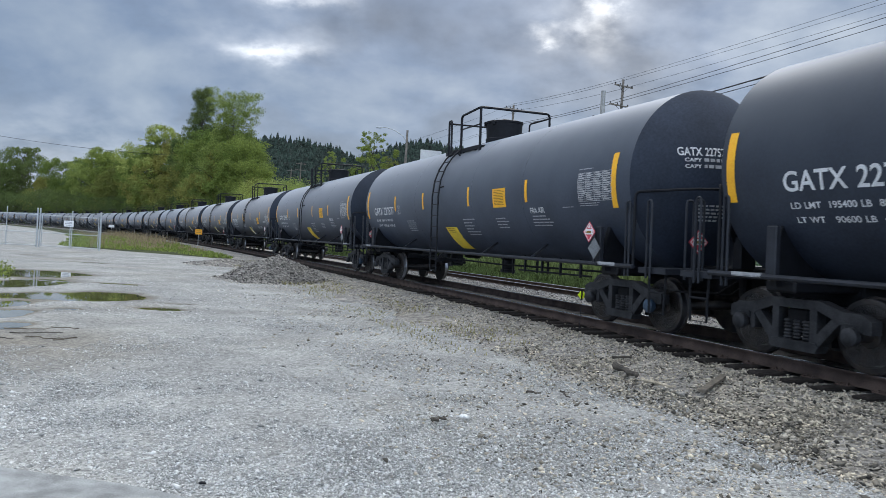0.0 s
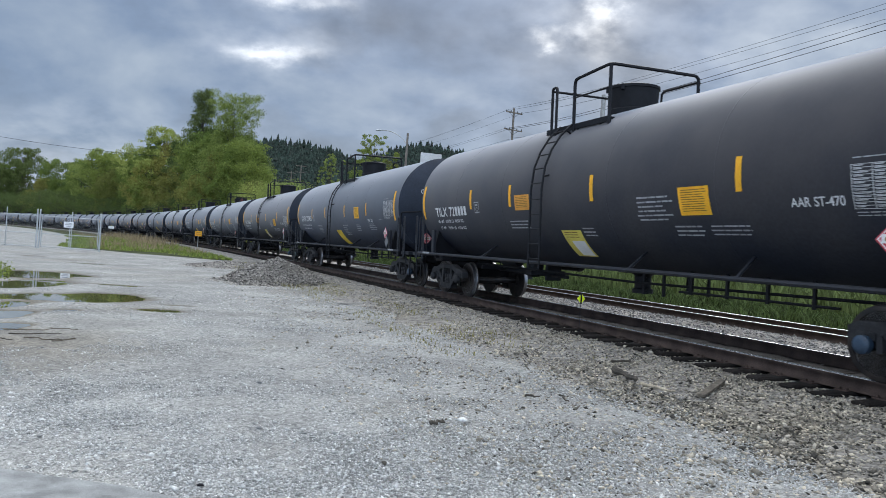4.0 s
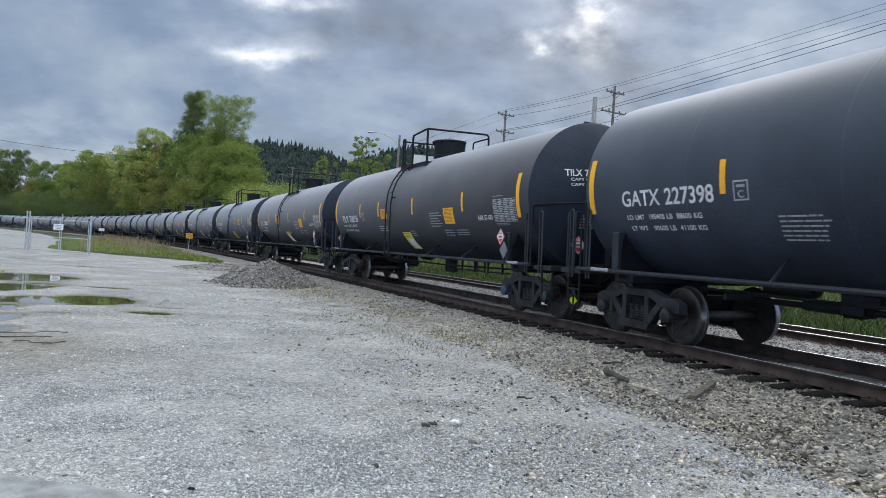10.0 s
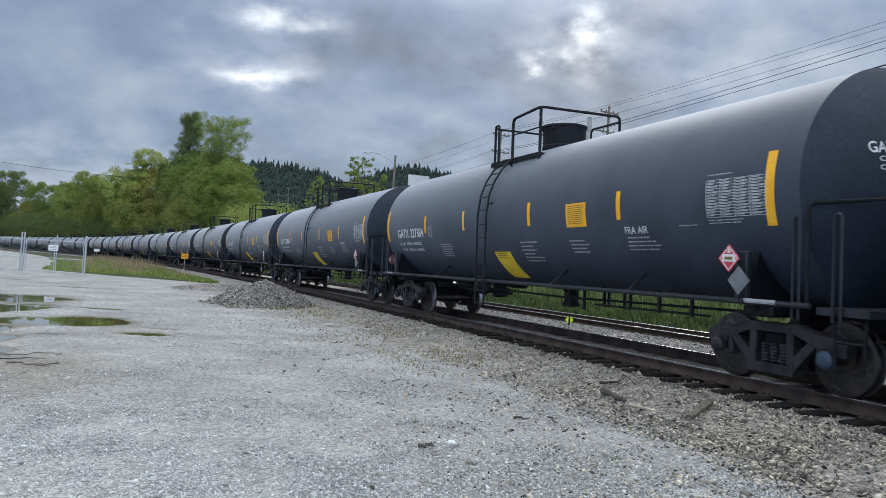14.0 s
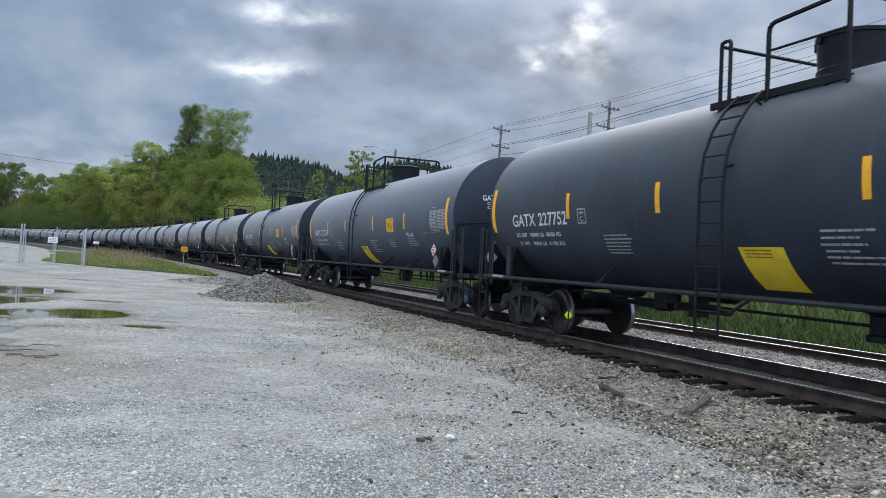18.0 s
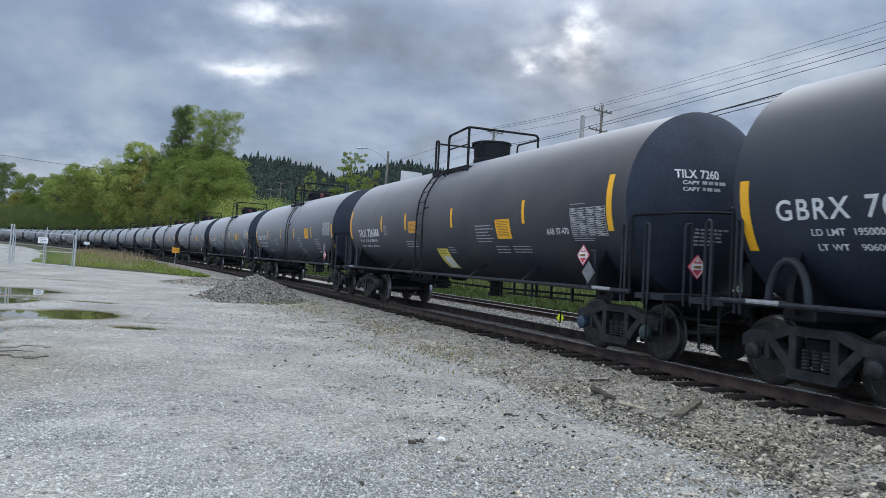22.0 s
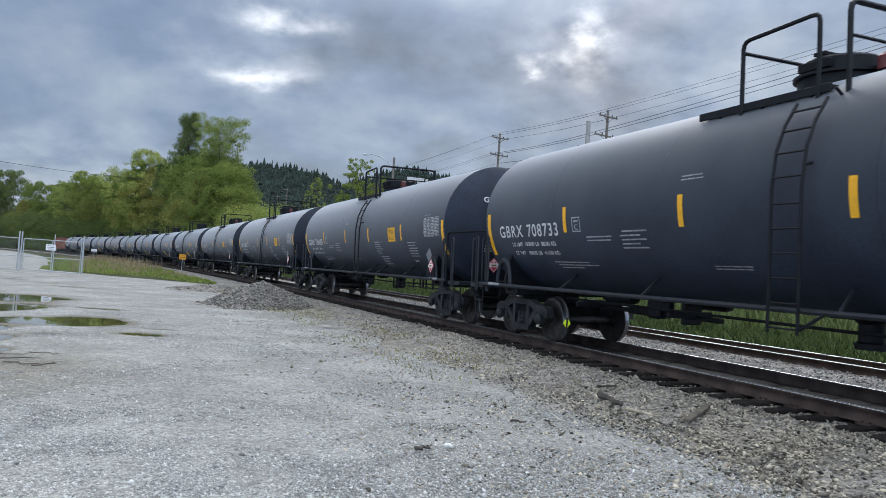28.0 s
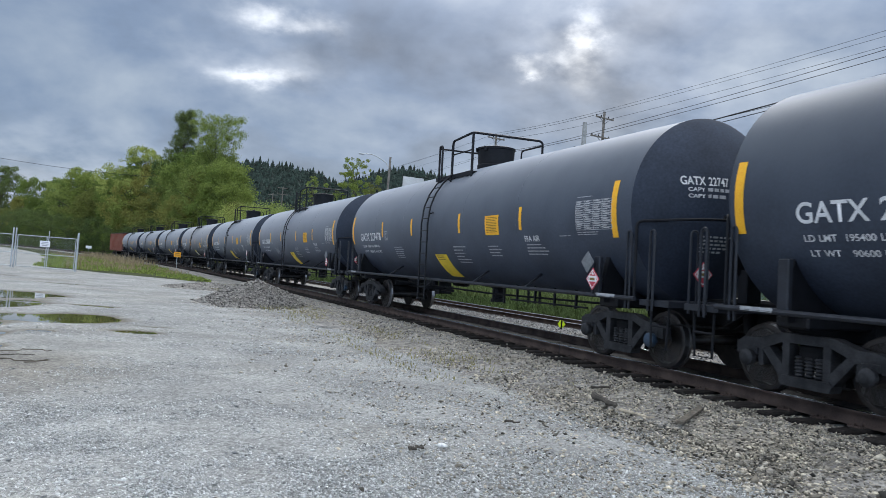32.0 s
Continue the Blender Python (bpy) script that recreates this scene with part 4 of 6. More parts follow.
def top_gear(car, kind):
    """Manway housing, walkway and guard rail on the crown of the tank."""
    top = TZ + TR
    if kind == "low":
        h = part("valve_housing", Geo().lathe([(0.56, top - 0.12), (0.56, top + 0.06), (0.62, top + 0.07), (0.62, top + 0.11), (0.5, top + 0.12), (0.5, top + 0.30), (0.47, top + 0.33), (0.001, top + 0.36)],
                 "z", (-0.1, 0, 0), 28), BLACK, car, "low black valve housing")
        part("valve", Geo().lathe([(0.1, top + 0.05), (0.1, top + 0.22), (0.04, top + 0.27)], "z", (0.62, -0.1, 0), 12), REDCAP, h, "dull red valve cap")
        part("valve", Geo().lathe([(0.09, top + 0.05), (0.09, top + 0.24), (0.04, top + 0.3)], "z", (0.7, 0.25, 0), 12), BLACK, h)
        part("lid_bar", Geo().box((-0.1, -0.52, top + 0.2), (0.5, 0.08, 0.12)).box((-0.1, 0, top + 0.38), (0.18, 0.9, 0.05)), GRIME, h)
    else:
        h = part("manway_housing", Geo().lathe([(0.50, top - 0.12), (0.50, top + 0.03), (0.48, top + 0.05), (0.50, top + 0.44), (0.52, top + 0.45), (0.52, top + 0.50), (0.46, top + 0.52), (0.001, top + 0.54)],
                 "z", (-0.1, 0, 0), 32), BLACK, car, "round black manway housing with hinged lid")
        part("hinge", Geo().box((-0.1, -0.02, top + 0.55), (0.30, 0.16, 0.06)).tube([(-0.3, -0.05, top + 0.54), (0.1, -0.05, top + 0.54)], 0.03, 8), BLACK, h)
        for a in (200, 250, 300):
            c = (-0.1 + 0.52 * math.cos(radians(a)), 0.52 * math.sin(radians(a)), top + 0.44)
            part("lid_clamp", Geo().box(c, (0.06, 0.06, 0.12)), BLACK, h)
    deck = Geo()
    for i in range(9):
        deck.box((-1.55 + 0.25 * i, -0.86, top - 0.27), (0.22, 0.36, 0.04))
    deck.box((-0.55, -1.04, top - 0.30), (2.3, 0.03, 0.11)).box((-0.55, -0.68, top - 0.27), (2.3, 0.03, 0.09))
    for x in (-1.3, -0.5, 0.3):
        deck.box((x, -0.86, top - 0.33), (0.06, 0.34, 0.16))
    part("walkway", deck, BLACK, car, "narrow black steel walkway")
    foot = lambda y: TZ + math.sqrt(TR ** 2 - y * y) - 0.02
    zt, y1, y2 = 4.91, -1.05, 1.0
    if kind == "low":
        rails = [bend([(-0.85, y1, foot(y1)), (-0.85, y1, zt - 0.06), (0.42, y1, zt - 0.02), (0.42, y1, foot(y1))], 0.032),
                 bend([(0.85, y1, foot(y1)), (0.85, y1, zt), (0.85, y2, zt), (0.85, y2, foot(y2))], 0.036),
                 bend([(-0.85, y1, zt - 0.22), (-0.85, y2, zt - 0.22), (-0.85, y2, foot(y2))], 0.026),
                 bend([(0.85, y2, zt - 0.2), (-0.1, y2, zt - 0.2), (-0.1, y2, foot(y2))], 0.026),
                 bend([(0.85, y1, zt - 0.42), (0.85, y2, zt - 0.42)], 0.02)]
    else:
        rails = [bend([(-0.62, y1, foot(y1)), (-0.62, y1, zt - 0.05), (0.62, y1, zt + 0.02), (0.62, y2, zt + 0.02), (0.62, y2, foot(y2))], 0.034),
                 bend([(0.62, y1, zt), (0.62, y1, foot(y1))], 0.034),
                 bend([(-1.5, y1, foot(y1)), (-1.5, y1, zt - 0.08), (-1.32, y1, zt - 0.08), (-1.32, y1, foot(y1))], 0.03, 0.06),
                 bend([(-1.5, y1, zt - 0.14), (-1.5, y2, zt - 0.14), (-1.5, y2, foot(y2))], 0.026),
                 bend([(0.62, y2, zt - 0.1), (-0.5, y2, zt - 0.1), (-0.5, y2, foot(y2))], 0.026),
                 bend([(-0.62, y1, zt - 0.42), (0.62, y1, zt - 0.42)], 0.018)]
    for g in rails:
        part("guard_rail", g, BLACK, car)
    for ob in car.children:
        if ob.name.startswith(("guard_rail", "walkway", "manway", "valve_h")):
            ob.location.x += 0.09 if kind == "high" else 0.05


def end_gear(car, s, kind):
    """Platform, stub sill, coupler, grab irons and steps at one end; s is +1 at the leading end."""
    def fx(x):
        return x * s
    part("stub_sill", Geo().box((fx(7.75), 0, 0.95), (2.1, 0.46, 0.42), cut=0.03).box((fx(8.72), 0, 0.92), (0.14, 0.75, 0.5), cut=0.03), GRIME, car)
    sadd = Geo()
    m = Matrix.Translation((fx(7.02), 0, 0)) @ Matrix.Rotation(radians(90), 4, "Z") @ Matrix.Rotation(radians(90), 4, "X")
    sadd.plate([(-1.45, 1.0), (1.45, 1.0), (1.5, 1.25), (1.32, 2.0), (1.22, 1.95), (0.9, 1.52), (0.4, 1.26), (-0.4, 1.26), (-0.9, 1.52), (-1.22, 1.95), (-1.32, 2.0), (-1.5, 1.25)], 0.10, m)
    sadd.box((fx(7.02), 0, 1.0), (0.5, 2.7, 0.16), cut=0.03)
    part("tank_saddle", sadd, BLACK, car)
    if kind == "low":
        arch = [(fx(6.72 + 0.30 * (1 - math.cos(radians(a)))), -1.52, 1.12 + 0.55 * math.sin(radians(a))) for a in range(0, 181, 20)]
        part("saddle_arch", Geo().tube(arch, 0.05, 8), GREYSTEEL, car)
    else:
        part("saddle_post", Geo().box((fx(6.97), -1.53, 1.44), (0.17, 0.09, 0.68), cut=0.015), GREYSTEEL, car, "grey steel jacking post")
    deck = Geo().plate([(fx(8.08), -1.52), (fx(8.08), 1.52), (fx(8.76), 1.52), (fx(8.76), -1.52)], 0.09, Matrix.Translation((0, 0, 1.07)))
    part("sill_strip", Geo().box((fx(7.32), -1.63, 1.135), (0.52, 0.012, 0.055), cut=0.004), GREYPRINT, car, "white reflective strip on the side sill")
    part("end_platform", deck, GREYSTEEL, car, "grey steel grating end platform")
    part("coupler", Geo().box((fx(8.85), 0, 0.88), (0.42, 0.16, 0.20), cut=0.03).box((fx(8.98), 0.06, 0.88), (0.14, 0.30, 0.28), cut=0.05), GRIME, car)
    part("air_hose", Geo().tube([(fx(8.75), 0.4, 0.8), (fx(8.85), 0.42, 0.62), (fx(8.95), 0.3, 0.50), (fx(9.0), 0.1, 0.46)], 0.025, 6), BLACK, car)
    part("end_handrail", bend([(fx(7.95), -1.53, 1.1), (fx(7.95), -1.53, 2.36), (fx(8.62), -0.95, 2.40), (fx(8.85), -0.3, 2.42), (fx(8.85), 0.3, 2.42), (fx(8.62), 0.95, 2.40),
                               (fx(7.95), 1.53, 2.36), (fx(7.95), 1.53, 1.1)], 0.022, 0.1), BLACK, car)
    for x0, y0, x1, y1, z1 in ((7.76, -1.55, 7.85, -1.55, 2.2), (8.32, -1.55, 8.42, -1.55, 2.2), (8.82, -1.2, 8.82, -1.06, 2.2), (8.82, 0.9, 8.82, 1.04, 2.2), (8.32, 1.55, 8.42, 1.55, 2.2)):
        part("grab_iron", chevron_hoop(fx(x0), y0, fx(x1), y1, 0.95, z1, 0.019), GREYSTEEL, car)
    for y in (-1.42, 1.42):
        st = Geo().tube([(fx(8.25), y, 1.05), (fx(8.27), y, 0.38), (fx(8.62), y, 0.38), (fx(8.66), y, 1.05)], 0.02, 6).tube([(fx(8.26), y, 0.72), (fx(8.63), y, 0.72)], 0.02, 6)
        part("sill_step", st, BLACK, car)
    part("cut_lever", Geo().tube([(fx(8.8), -1.45, 0.78), (fx(8.8), -0.5, 0.74), (fx(8.84), -0.1, 0.95)], 0.014, 6), GRIME, car)


def under_gear(car, kind, lx):
    """Side pipes with struts, brake rigging and the bottom outlet."""
    for side in (-1, 1):
        part("side_pipe", Geo().tube([(-8.05, side * 1.60, 1.12), (8.05, side * 1.60, 1.12)], 0.037, 8), GREYSTEEL, car)
        spots = (-4.6, -2.2, 1.3, 2.4, 4.9) if kind == "low" else (-3.6, 2.2, 4.6)
        for x in spots:
            part("strut", Geo().tube([(x, side * 1.60, 1.13), (x - 0.28, side * 0.93, 1.50)], 0.028, 6), GREYSTEEL, car)
        if kind != "dusty":
            part("ladder_brace", Geo().tube([(lx + 0.2, side * 1.71, 0.88), (lx + 0.5, side * 1.60, 1.12)], 0.024, 6), BLACK, car)
    part("bottom_outlet", Geo().lathe([(0.26, 1.2), (0.22, 1.0), (0.16, 0.95), (0.16, 0.72), (0.2, 0.70), (0.2, 0.62)], "z", (0.5, 0, 0), 16).box((0.5, 0, 1.05), (0.9, 0.5, 0.10)), BLACK, car)
    for x in (1.2, 1.75):
        for y in (-0.5, 0.5):
            part("outlet_guard", Geo().box((x, y, 0.88), (0.05, 0.05, 0.46)), BLACK, car)
    part("brake_rod", Geo().tube([(-6.0, -0.55, 0.92), (1.2, -0.62, 0.86), (6.0, -0.55, 0.92)], 0.025, 6), GRIME, car)
    part("brake_pipe", Geo().tube([(-8.0, 0.45, 0.95), (-5.6, 0.95, 1.0), (5.6, 0.95, 1.0), (8.0, 0.45, 0.95)], 0.03, 6), GRIME, car)
    part("brake_cylinder", Geo().lathe([(0.001, -0.45), (0.13, -0.42), (0.15, -0.3), (0.15, 0.3), (0.13, 0.42), (0.001, 0.45)], "x", (-4.4, -0.35, 1.05), 16), BLACK, car)
    part("air_reservoir", Geo().lathe([(0.001, -0.5), (0.11, -0.46), (0.14, -0.38), (0.14, 0.38), (0.11, 0.46), (0.001, 0.5)], "x", (-3.0, 0.55, 1.02), 16), BLACK, car)
    part("brake_valve", Geo().box((-3.45, -0.25, 0.88), (0.34, 0.26, 0.36), cut=0.05).box((-3.2, -0.25, 0.94), (0.24, 0.18, 0.2), cut=0.04), BLACK, car)
    part("slack_adjuster", Geo().tube([(-5.4, -0.2, 0.80), (-1.9, -0.22, 0.78)], 0.045, 8).tube([(-4.3, -0.2, 0.80), (-3.2, -0.21, 0.79)], 0.075, 8), BLACK, car)
    part("brake_lever", Geo().box((-2.4, -0.45, 0.84), (0.06, 0.9, 0.10)), BLACK, car)
    part("brake_lever", Geo().box((-5.2, -0.42, 0.84), (0.06, 0.8, 0.10)), BLACK, car)
    part("valve_bracket", Geo().box((-2.75, -0.1, 0.86), (0.10, 0.4, 0.42), cut=0.02), BLACK, car)
    hang = Geo()
    for x in (2.6, 3.4, 4.2, 5.0):
        hang.box((x, -0.62, 0.95), (0.05, 0.05, 0.4))
    hang.tube([(2.3, -0.62, 0.78), (5.4, -0.62, 0.80)], 0.022, 6)
    part("rod_hanger", hang, BLACK, car)
    part("hand_brake", Geo().lathe([(0.22, 0), (0.25, 0.02), (0.25, 0.05), (0.22, 0.06)], "x", (-8.7, -0.45, 1.75), 16).box((-8.6, -0.45, 1.4), (0.18, 0.3, 0.5)), BLACK, car)


def decal(car, name, geo, material, label=""):
    ob = part(name, geo, material, car, label, 0)
    return tagged(ob, kind="stuff") if name in ("small_print", "load_stencil", "print", "data_table") else ob


def make_car(kind):
    """One tank car: 'high' with a tall manway housing, 'dusty' the same with orange and pale yellow notices, 'low' with a flat valve housing."""
    label = {"high": "matt black tank car with tall round manway housing and yellow stripes",
             "dusty": "dusty brown-black tank car with orange and yellow notices",
             "low": "matt black tank car with low valve housing and yellow stripes"}[kind]
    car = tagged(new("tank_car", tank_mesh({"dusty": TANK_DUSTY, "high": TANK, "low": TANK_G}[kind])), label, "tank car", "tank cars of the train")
    bands = (-5.25, -2.65, 1.45, 4.1) if kind != "low" else (-5.0, -1.9, 1.7, 4.9)
    for x in bands:
        part("weld_band", Geo().lathe([(TR - 0.004, x - 0.018), (TR + 0.0015, x - 0.008), (TR + 0.0015, x + 0.008), (TR - 0.004, x + 0.018)], "x", (0, 0, TZ), 72), car.data.materials[0], car)
    top_gear(car, kind)
    lx = {"low": 0.64, "high": -0.63, "dusty": -0.79}[kind]
    ladder_part(car, lx, -1, 42 if kind == "low" else 53, {"dusty": 1.02, "low": 0.84, "high": 0.57}[kind])
    for s in (-1, 1):
        end_gear(car, s, kind)
    under_gear(car, kind, lx)
    cap = {"high": 2, "dusty": 3, "low": 1}[kind]
    add_truck(car, 7.02, cap)
    add_truck(car, -7.02, 0)
    # stripes and notices on the near side
    spots = {"high": (-4.5, -1.95, 1.28, 4.28), "dusty": (-4.36, -2.23, 1.0, 4.55), "low": (-4.54, -1.38, 1.43, 4.62)}[kind]
    hi, lo = (3.5, -14.5) if kind != "low" else (-0.5, -18.5)
    stripe = shell_patch(Geo(), -0.055, 0.055, hi, lo).mesh("reflective_stripe", YELLOW, 0)
    for x in spots:
        part("reflective_stripe", stripe, None, car).location = (x, 0, 0)
    ehi, elo = (14, -22.5) if kind != "low" else (0, -36)
    end_stripe = shell_patch(Geo(), -0.075, 0.075, ehi, elo).mesh("reflective_stripe", YELLOW, 0)
    for x in (-7.70, 7.42 if kind != "low" else 7.74):
        part("reflective_stripe", end_stripe, None, car).location = (x, 0, 0)
    px, pa = {"high": (2.68, -1), "dusty": (3.32, -10), "low": (3.45, -3)}[kind]
    pl = decal(car, "notice_panel", shell_patch(Geo(), px, px + 0.65, pa, pa - 16.5), YELLOW, "yellow warning notice with small print")
    decal(pl, "print", bars(px + 0.06, px + 0.60, pa - 1.5, pa - 15, 10, 0.15, 3), DARKINK).data.transform(Matrix.Translation((0, -0.003, 0)))
    if kind != "low":
        sx = -0.62 if kind == "high" else -0.33
        par = decal(car, "stencil_panel", shell_patch(Geo(), sx, sx + (0.76 if kind == "high" else 0.70), -36, -74 if kind == "high" else -66, -0.02), PANEL_YELLOW if kind == "high" else PALE_YELLOW, "yellow slanted panel low on the shell")
        if kind == "dusty":
            decal(par, "faded_field", shell_patch(Geo(), sx + 0.20, sx + 0.64, -46, -64, -0.01, 0.009), PLWHITE, "bleached white field of the panel")
        decal(par, "print", bars(sx + 0.06, sx + 0.62, -37.5, -44, 3, 0.2, 5), DARKINK).data.transform(Matrix.Translation((0, -0.003, -0.003)))
    if kind == "dusty":
        orp = decal(car, "orange_panel", shell_patch(Geo(), -2.0, -1.34, -5.5, -18), ORANGE, "orange notice panel")
        decal(orp, "print", bars(-1.95, -1.40, -7, -16.5, 7, 0.15, 8), DARKINK).data.transform(Matrix.Translation((0, -0.003, 0)))
        decal(car, "stencilled_words", shell_text("AAR ST-470", 5.38, 6.15, -21.5, 0.12, WHITE), None)
        decal(car, "small_print", bars(2.26, 3.25, -14, -31, 6, 0.4, 11), GREYPRINT)
        decal(car, "small_print", bars(3.08, 3.75, -33, -42, 3, 0.2, 12), GREYPRINT)
        decal(car, "small_print", bars(3.85, 4.65, -33, -41, 3, 0.2, 13), GREYPRINT)
        decal(car, "small_print", bars(-2.4, -1.5, -27, -36, 3, 0.15, 14), GREYPRINT)
        decal(car, "small_print", bars(0.46, 0.95, -34, -43, 3, 0.2, 15), GREYPRINT)
        tx, ta = 6.25, -6
    elif kind == "high":
        decal(car, "stencilled_words", shell_text("FRA AIR", 4.4, 4.98, -21.5, 0.12, WHITE), None)
        decal(car, "small_print", bars(0.7, 1.5, -27, -48, 6, 0.4, 21), GREYPRINT)
        decal(car, "small_print", bars(2.65, 3.3, -27, -39, 4, 0.25, 22), GREYPRINT)
        decal(car, "small_print", bars(4.38, 5.2, -26, -37, 4, 0.3, 23), GREYPRINT)
        decal(car, "small_print", bars(-3.65, -2.85, -27, -43, 6, 0.2, 24), GREYPRINT)
        decal(car, "small_print", bars(5.7, 6.1, -20, -21.5, 1, 0.1, 25), GREYPRINT)
        tx, ta = 6.3, 3
    else:
        decal(car, "small_print", bars(2.0, 2.75, -19, -37, 6, 0.35, 31), GREYPRINT)
        decal(car, "small_print", bars(2.2, 3.0, -39, -57, 6, 0.3, 32), GREYPRINT)
        decal(car, "small_print", bars(5.0, 5.9, -21, -41, 6, 0.35, 33), GREYPRINT)
        decal(car, "small_print", bars(5.1, 5.4, -44, -48, 2, 0.1, 34), WHITE)
        decal(car, "small_print", bars(-3.9, -3.1, -22, -27, 2, 0.1, 35), GREYPRINT)
        decal(car, "small_print", bars(-2.9, -2.1, -19, -33, 5, 0.4, 36), GREYPRINT)
        decal(car, "small_print", bars(-5.3, -3.5, -42, -50, 3, 0.5, 37), GREYPRINT)
        decal(car, "small_print", bars(-1.4, -0.9, 10, 6, 2, 0.2, 38), GREYPRINT)
        decal(car, "small_print", bars(-1.0, -0.2, -43, -47, 2, 0.4, 39), GREYPRINT)
        tx, ta = 6.45, 4
    decal(car, "data_table", table_grid(tx, tx + 1.05, ta, ta - 19.5, 13, 4), TABLEPRINT, "white stencilled data table")
    decal(car, "small_print", bars(tx + 0.02, tx + 0.5, ta + 3, ta + 1.4, 1, 0.1, 41), GREYPRINT)
    if kind != "low":
        decal(car, "small_print", bars(tx + 0.02, tx + 0.75, ta - 21, ta - 24, 2, 0.2, 42), GREYPRINT)
    load = {"high": ("LD LMT  195400 LB  88600 KG", "LT WT   90600 LB  41100 KG"), "dusty": ("LD LMT  195100 LB  88500 KG", "LT WT   90900 LB  41200 KG"),
            "low": ("LD LMT  195000 LB  88500 KG", "LT WT   90600 LB  41100 KG")}[kind]
    drop = 2.5 if kind == "low" else 0
    decal(car, "load_stencil", shell_text(load[0], -6.74, -4.98, -25.5 - drop * 0.4, 0.085, WHITE), None)
    decal(car, "load_stencil", shell_text(load[1], -6.70, -4.95, -33 - drop * 0.4, 0.085, WHITE), None)
    bx = {"high": -4.31, "dusty": -4.16, "low": -4.30}[kind]
    cb = Geo()
    for a, b, c, d in ((0, 0.27, -8, -8.9), (0, 0.27, -17.6, -18.5), (0, 0.022, -8, -18.5), (0.248, 0.27, -8, -18.5), (0.06, 0.21, -10.2, -11.6)):
        shell_patch(cb, bx + a, bx + b, c, d)
    decal(car, "inspection_box", cb, GREYPRINT)
    decal(car, "inspection_box", shell_text("C", bx + 0.08, bx + 0.19, -15, 0.10, GREYPRINT), None)
    # placards in their holders
    k = {"high": (1, 0), "dusty": (1, 0), "low": (0, 1)}[kind]
    ox, oz = (0.25, 0.08) if kind == "low" else (0, 0)
    add_placard(car, (6.83 + ox, -1.66, 1.68 + oz), k[0])
    add_placard(car, (7.02 + ox, -1.675, 1.39 + oz), k[1])
    part("placard_holder", Geo().box((6.97 + ox, -1.64, 1.35), (0.05, 0.03, 0.5)).box((6.93 + ox, -1.6, 1.12), (0.3, 0.12, 0.04)), GREYSTEEL, car)
    add_placard(car, (8.86, -0.98 if kind != "low" else -0.62, 1.55), 1, "x")
    ny, nz = (-1.0, 3.04) if kind != "low" else (-0.72, 3.25)      # where the end number stands
    hb = Geo()
    rnd = random.Random(9)
    for zz, y0, y1 in ((nz - 0.165, ny + 0.40, ny + 0.80), (nz - 0.27, ny + 0.40, ny + 0.70), (2.14, -0.66, -0.14), (2.08, -0.66, -0.18), (2.02, -0.66, -0.22), (1.96, -0.66, -0.18), (1.90, -0.66, -0.29)):
        y = y0
        while y < y1:
            w = rnd.uniform(0.05, 0.12)
            p = [(head_x(yy, z2, 0.012), yy, z2) for yy, z2 in ((y, zz), (y + w, zz), (y + w, zz + (0.055 if zz > 2.5 else 0.03)), (y, zz + (0.055 if zz > 2.5 else 0.03)))]
            hb.add(p, [(0, 1, 2, 3)])
            y += w + 0.025
    decal(car, "small_print", hb, GREYPRINT)
    for zz in (nz - 0.14, nz - 0.245):
        decal(car, "capacity_word", head_text("CAPY", ny + 0.10, ny + 0.36, zz, 0.06, WHITE), None)
    return car


# marks in the order in which the cars pass; bars stand where a number cannot be read
H, D, G = "high", "dusty", "low"
TRAIN = [(-1, H, "GATX 227"), (0, H, "GATX 227577"), (1, H, "GATX 227693"), (2, D, "TILX 726099"), (3, D, "TILX 726090"), (4, D, "TILX 72"), (5, H, "GATX 227403"),
         (6, D, "TILX 726060"), (7, G, "PCIX 708553"), (8, H, "GATX 227462"), (9, G, "PCIX 708579"), (10, H, "GATX 227398"), (11, D, "TILX 726036"), (12, D, "TILX 72"),
         (13, H, "GATX 2274"), (14, H, "GATX 227408"), (15, H, "GATX 227384"), (16, H, "GATX 227"), (17, H, "GATX 227473"), (18, H, "GATX 227376"), (19, H, "GATX 227752"),
         (20, H, "GATX 227774"), (21, H, "GATX 227768"), (22, D, "TILX 725510"), (23, G, "GBRX 708624"), (24, D, "TILX 7260"), (25, G, "GBRX 708772"), (26, G, "GBRX 708790"),
         (27, G, "GBRX 708779"), (28, G, "GBRX 708"), (29, G, "GBRX 708"), (30, G, "GBRX 708733"), (31, G, "GBRX 708689"), (32, G, "GBRX 708712"), (33, G, "GBRX 708701"),
         (34, H, "GATX 227416"), (35, H, "GATX 22747"), (36, H, "GATX 22"), (37, H, "GATX 22"), (38, D, "TILX 72"), (39, H, "GATX 22"), (40, H, "GATX 22"), (41, H, "GATX 22")]


# coupled lengths of the three kinds, and where each car's rear shell seam stands along the line at the start
COUPLED = {H: 17.8807, D: 17.9583, G: 18.2235}
SPOT = {}
spot = 29.4411 - COUPLED[H]
for i, (k, kind, _mark) in enumerate(TRAIN):
    SPOT[k] = spot
    after = TRAIN[min(i + 1, len(TRAIN) - 1)][1]
    spot += (COUPLED[kind] + COUPLED[after]) / 2
SPOT[42] = spot
for k, slack in ((-1, 0.05), (0, 0.03)):
    SPOT[k] -= slack


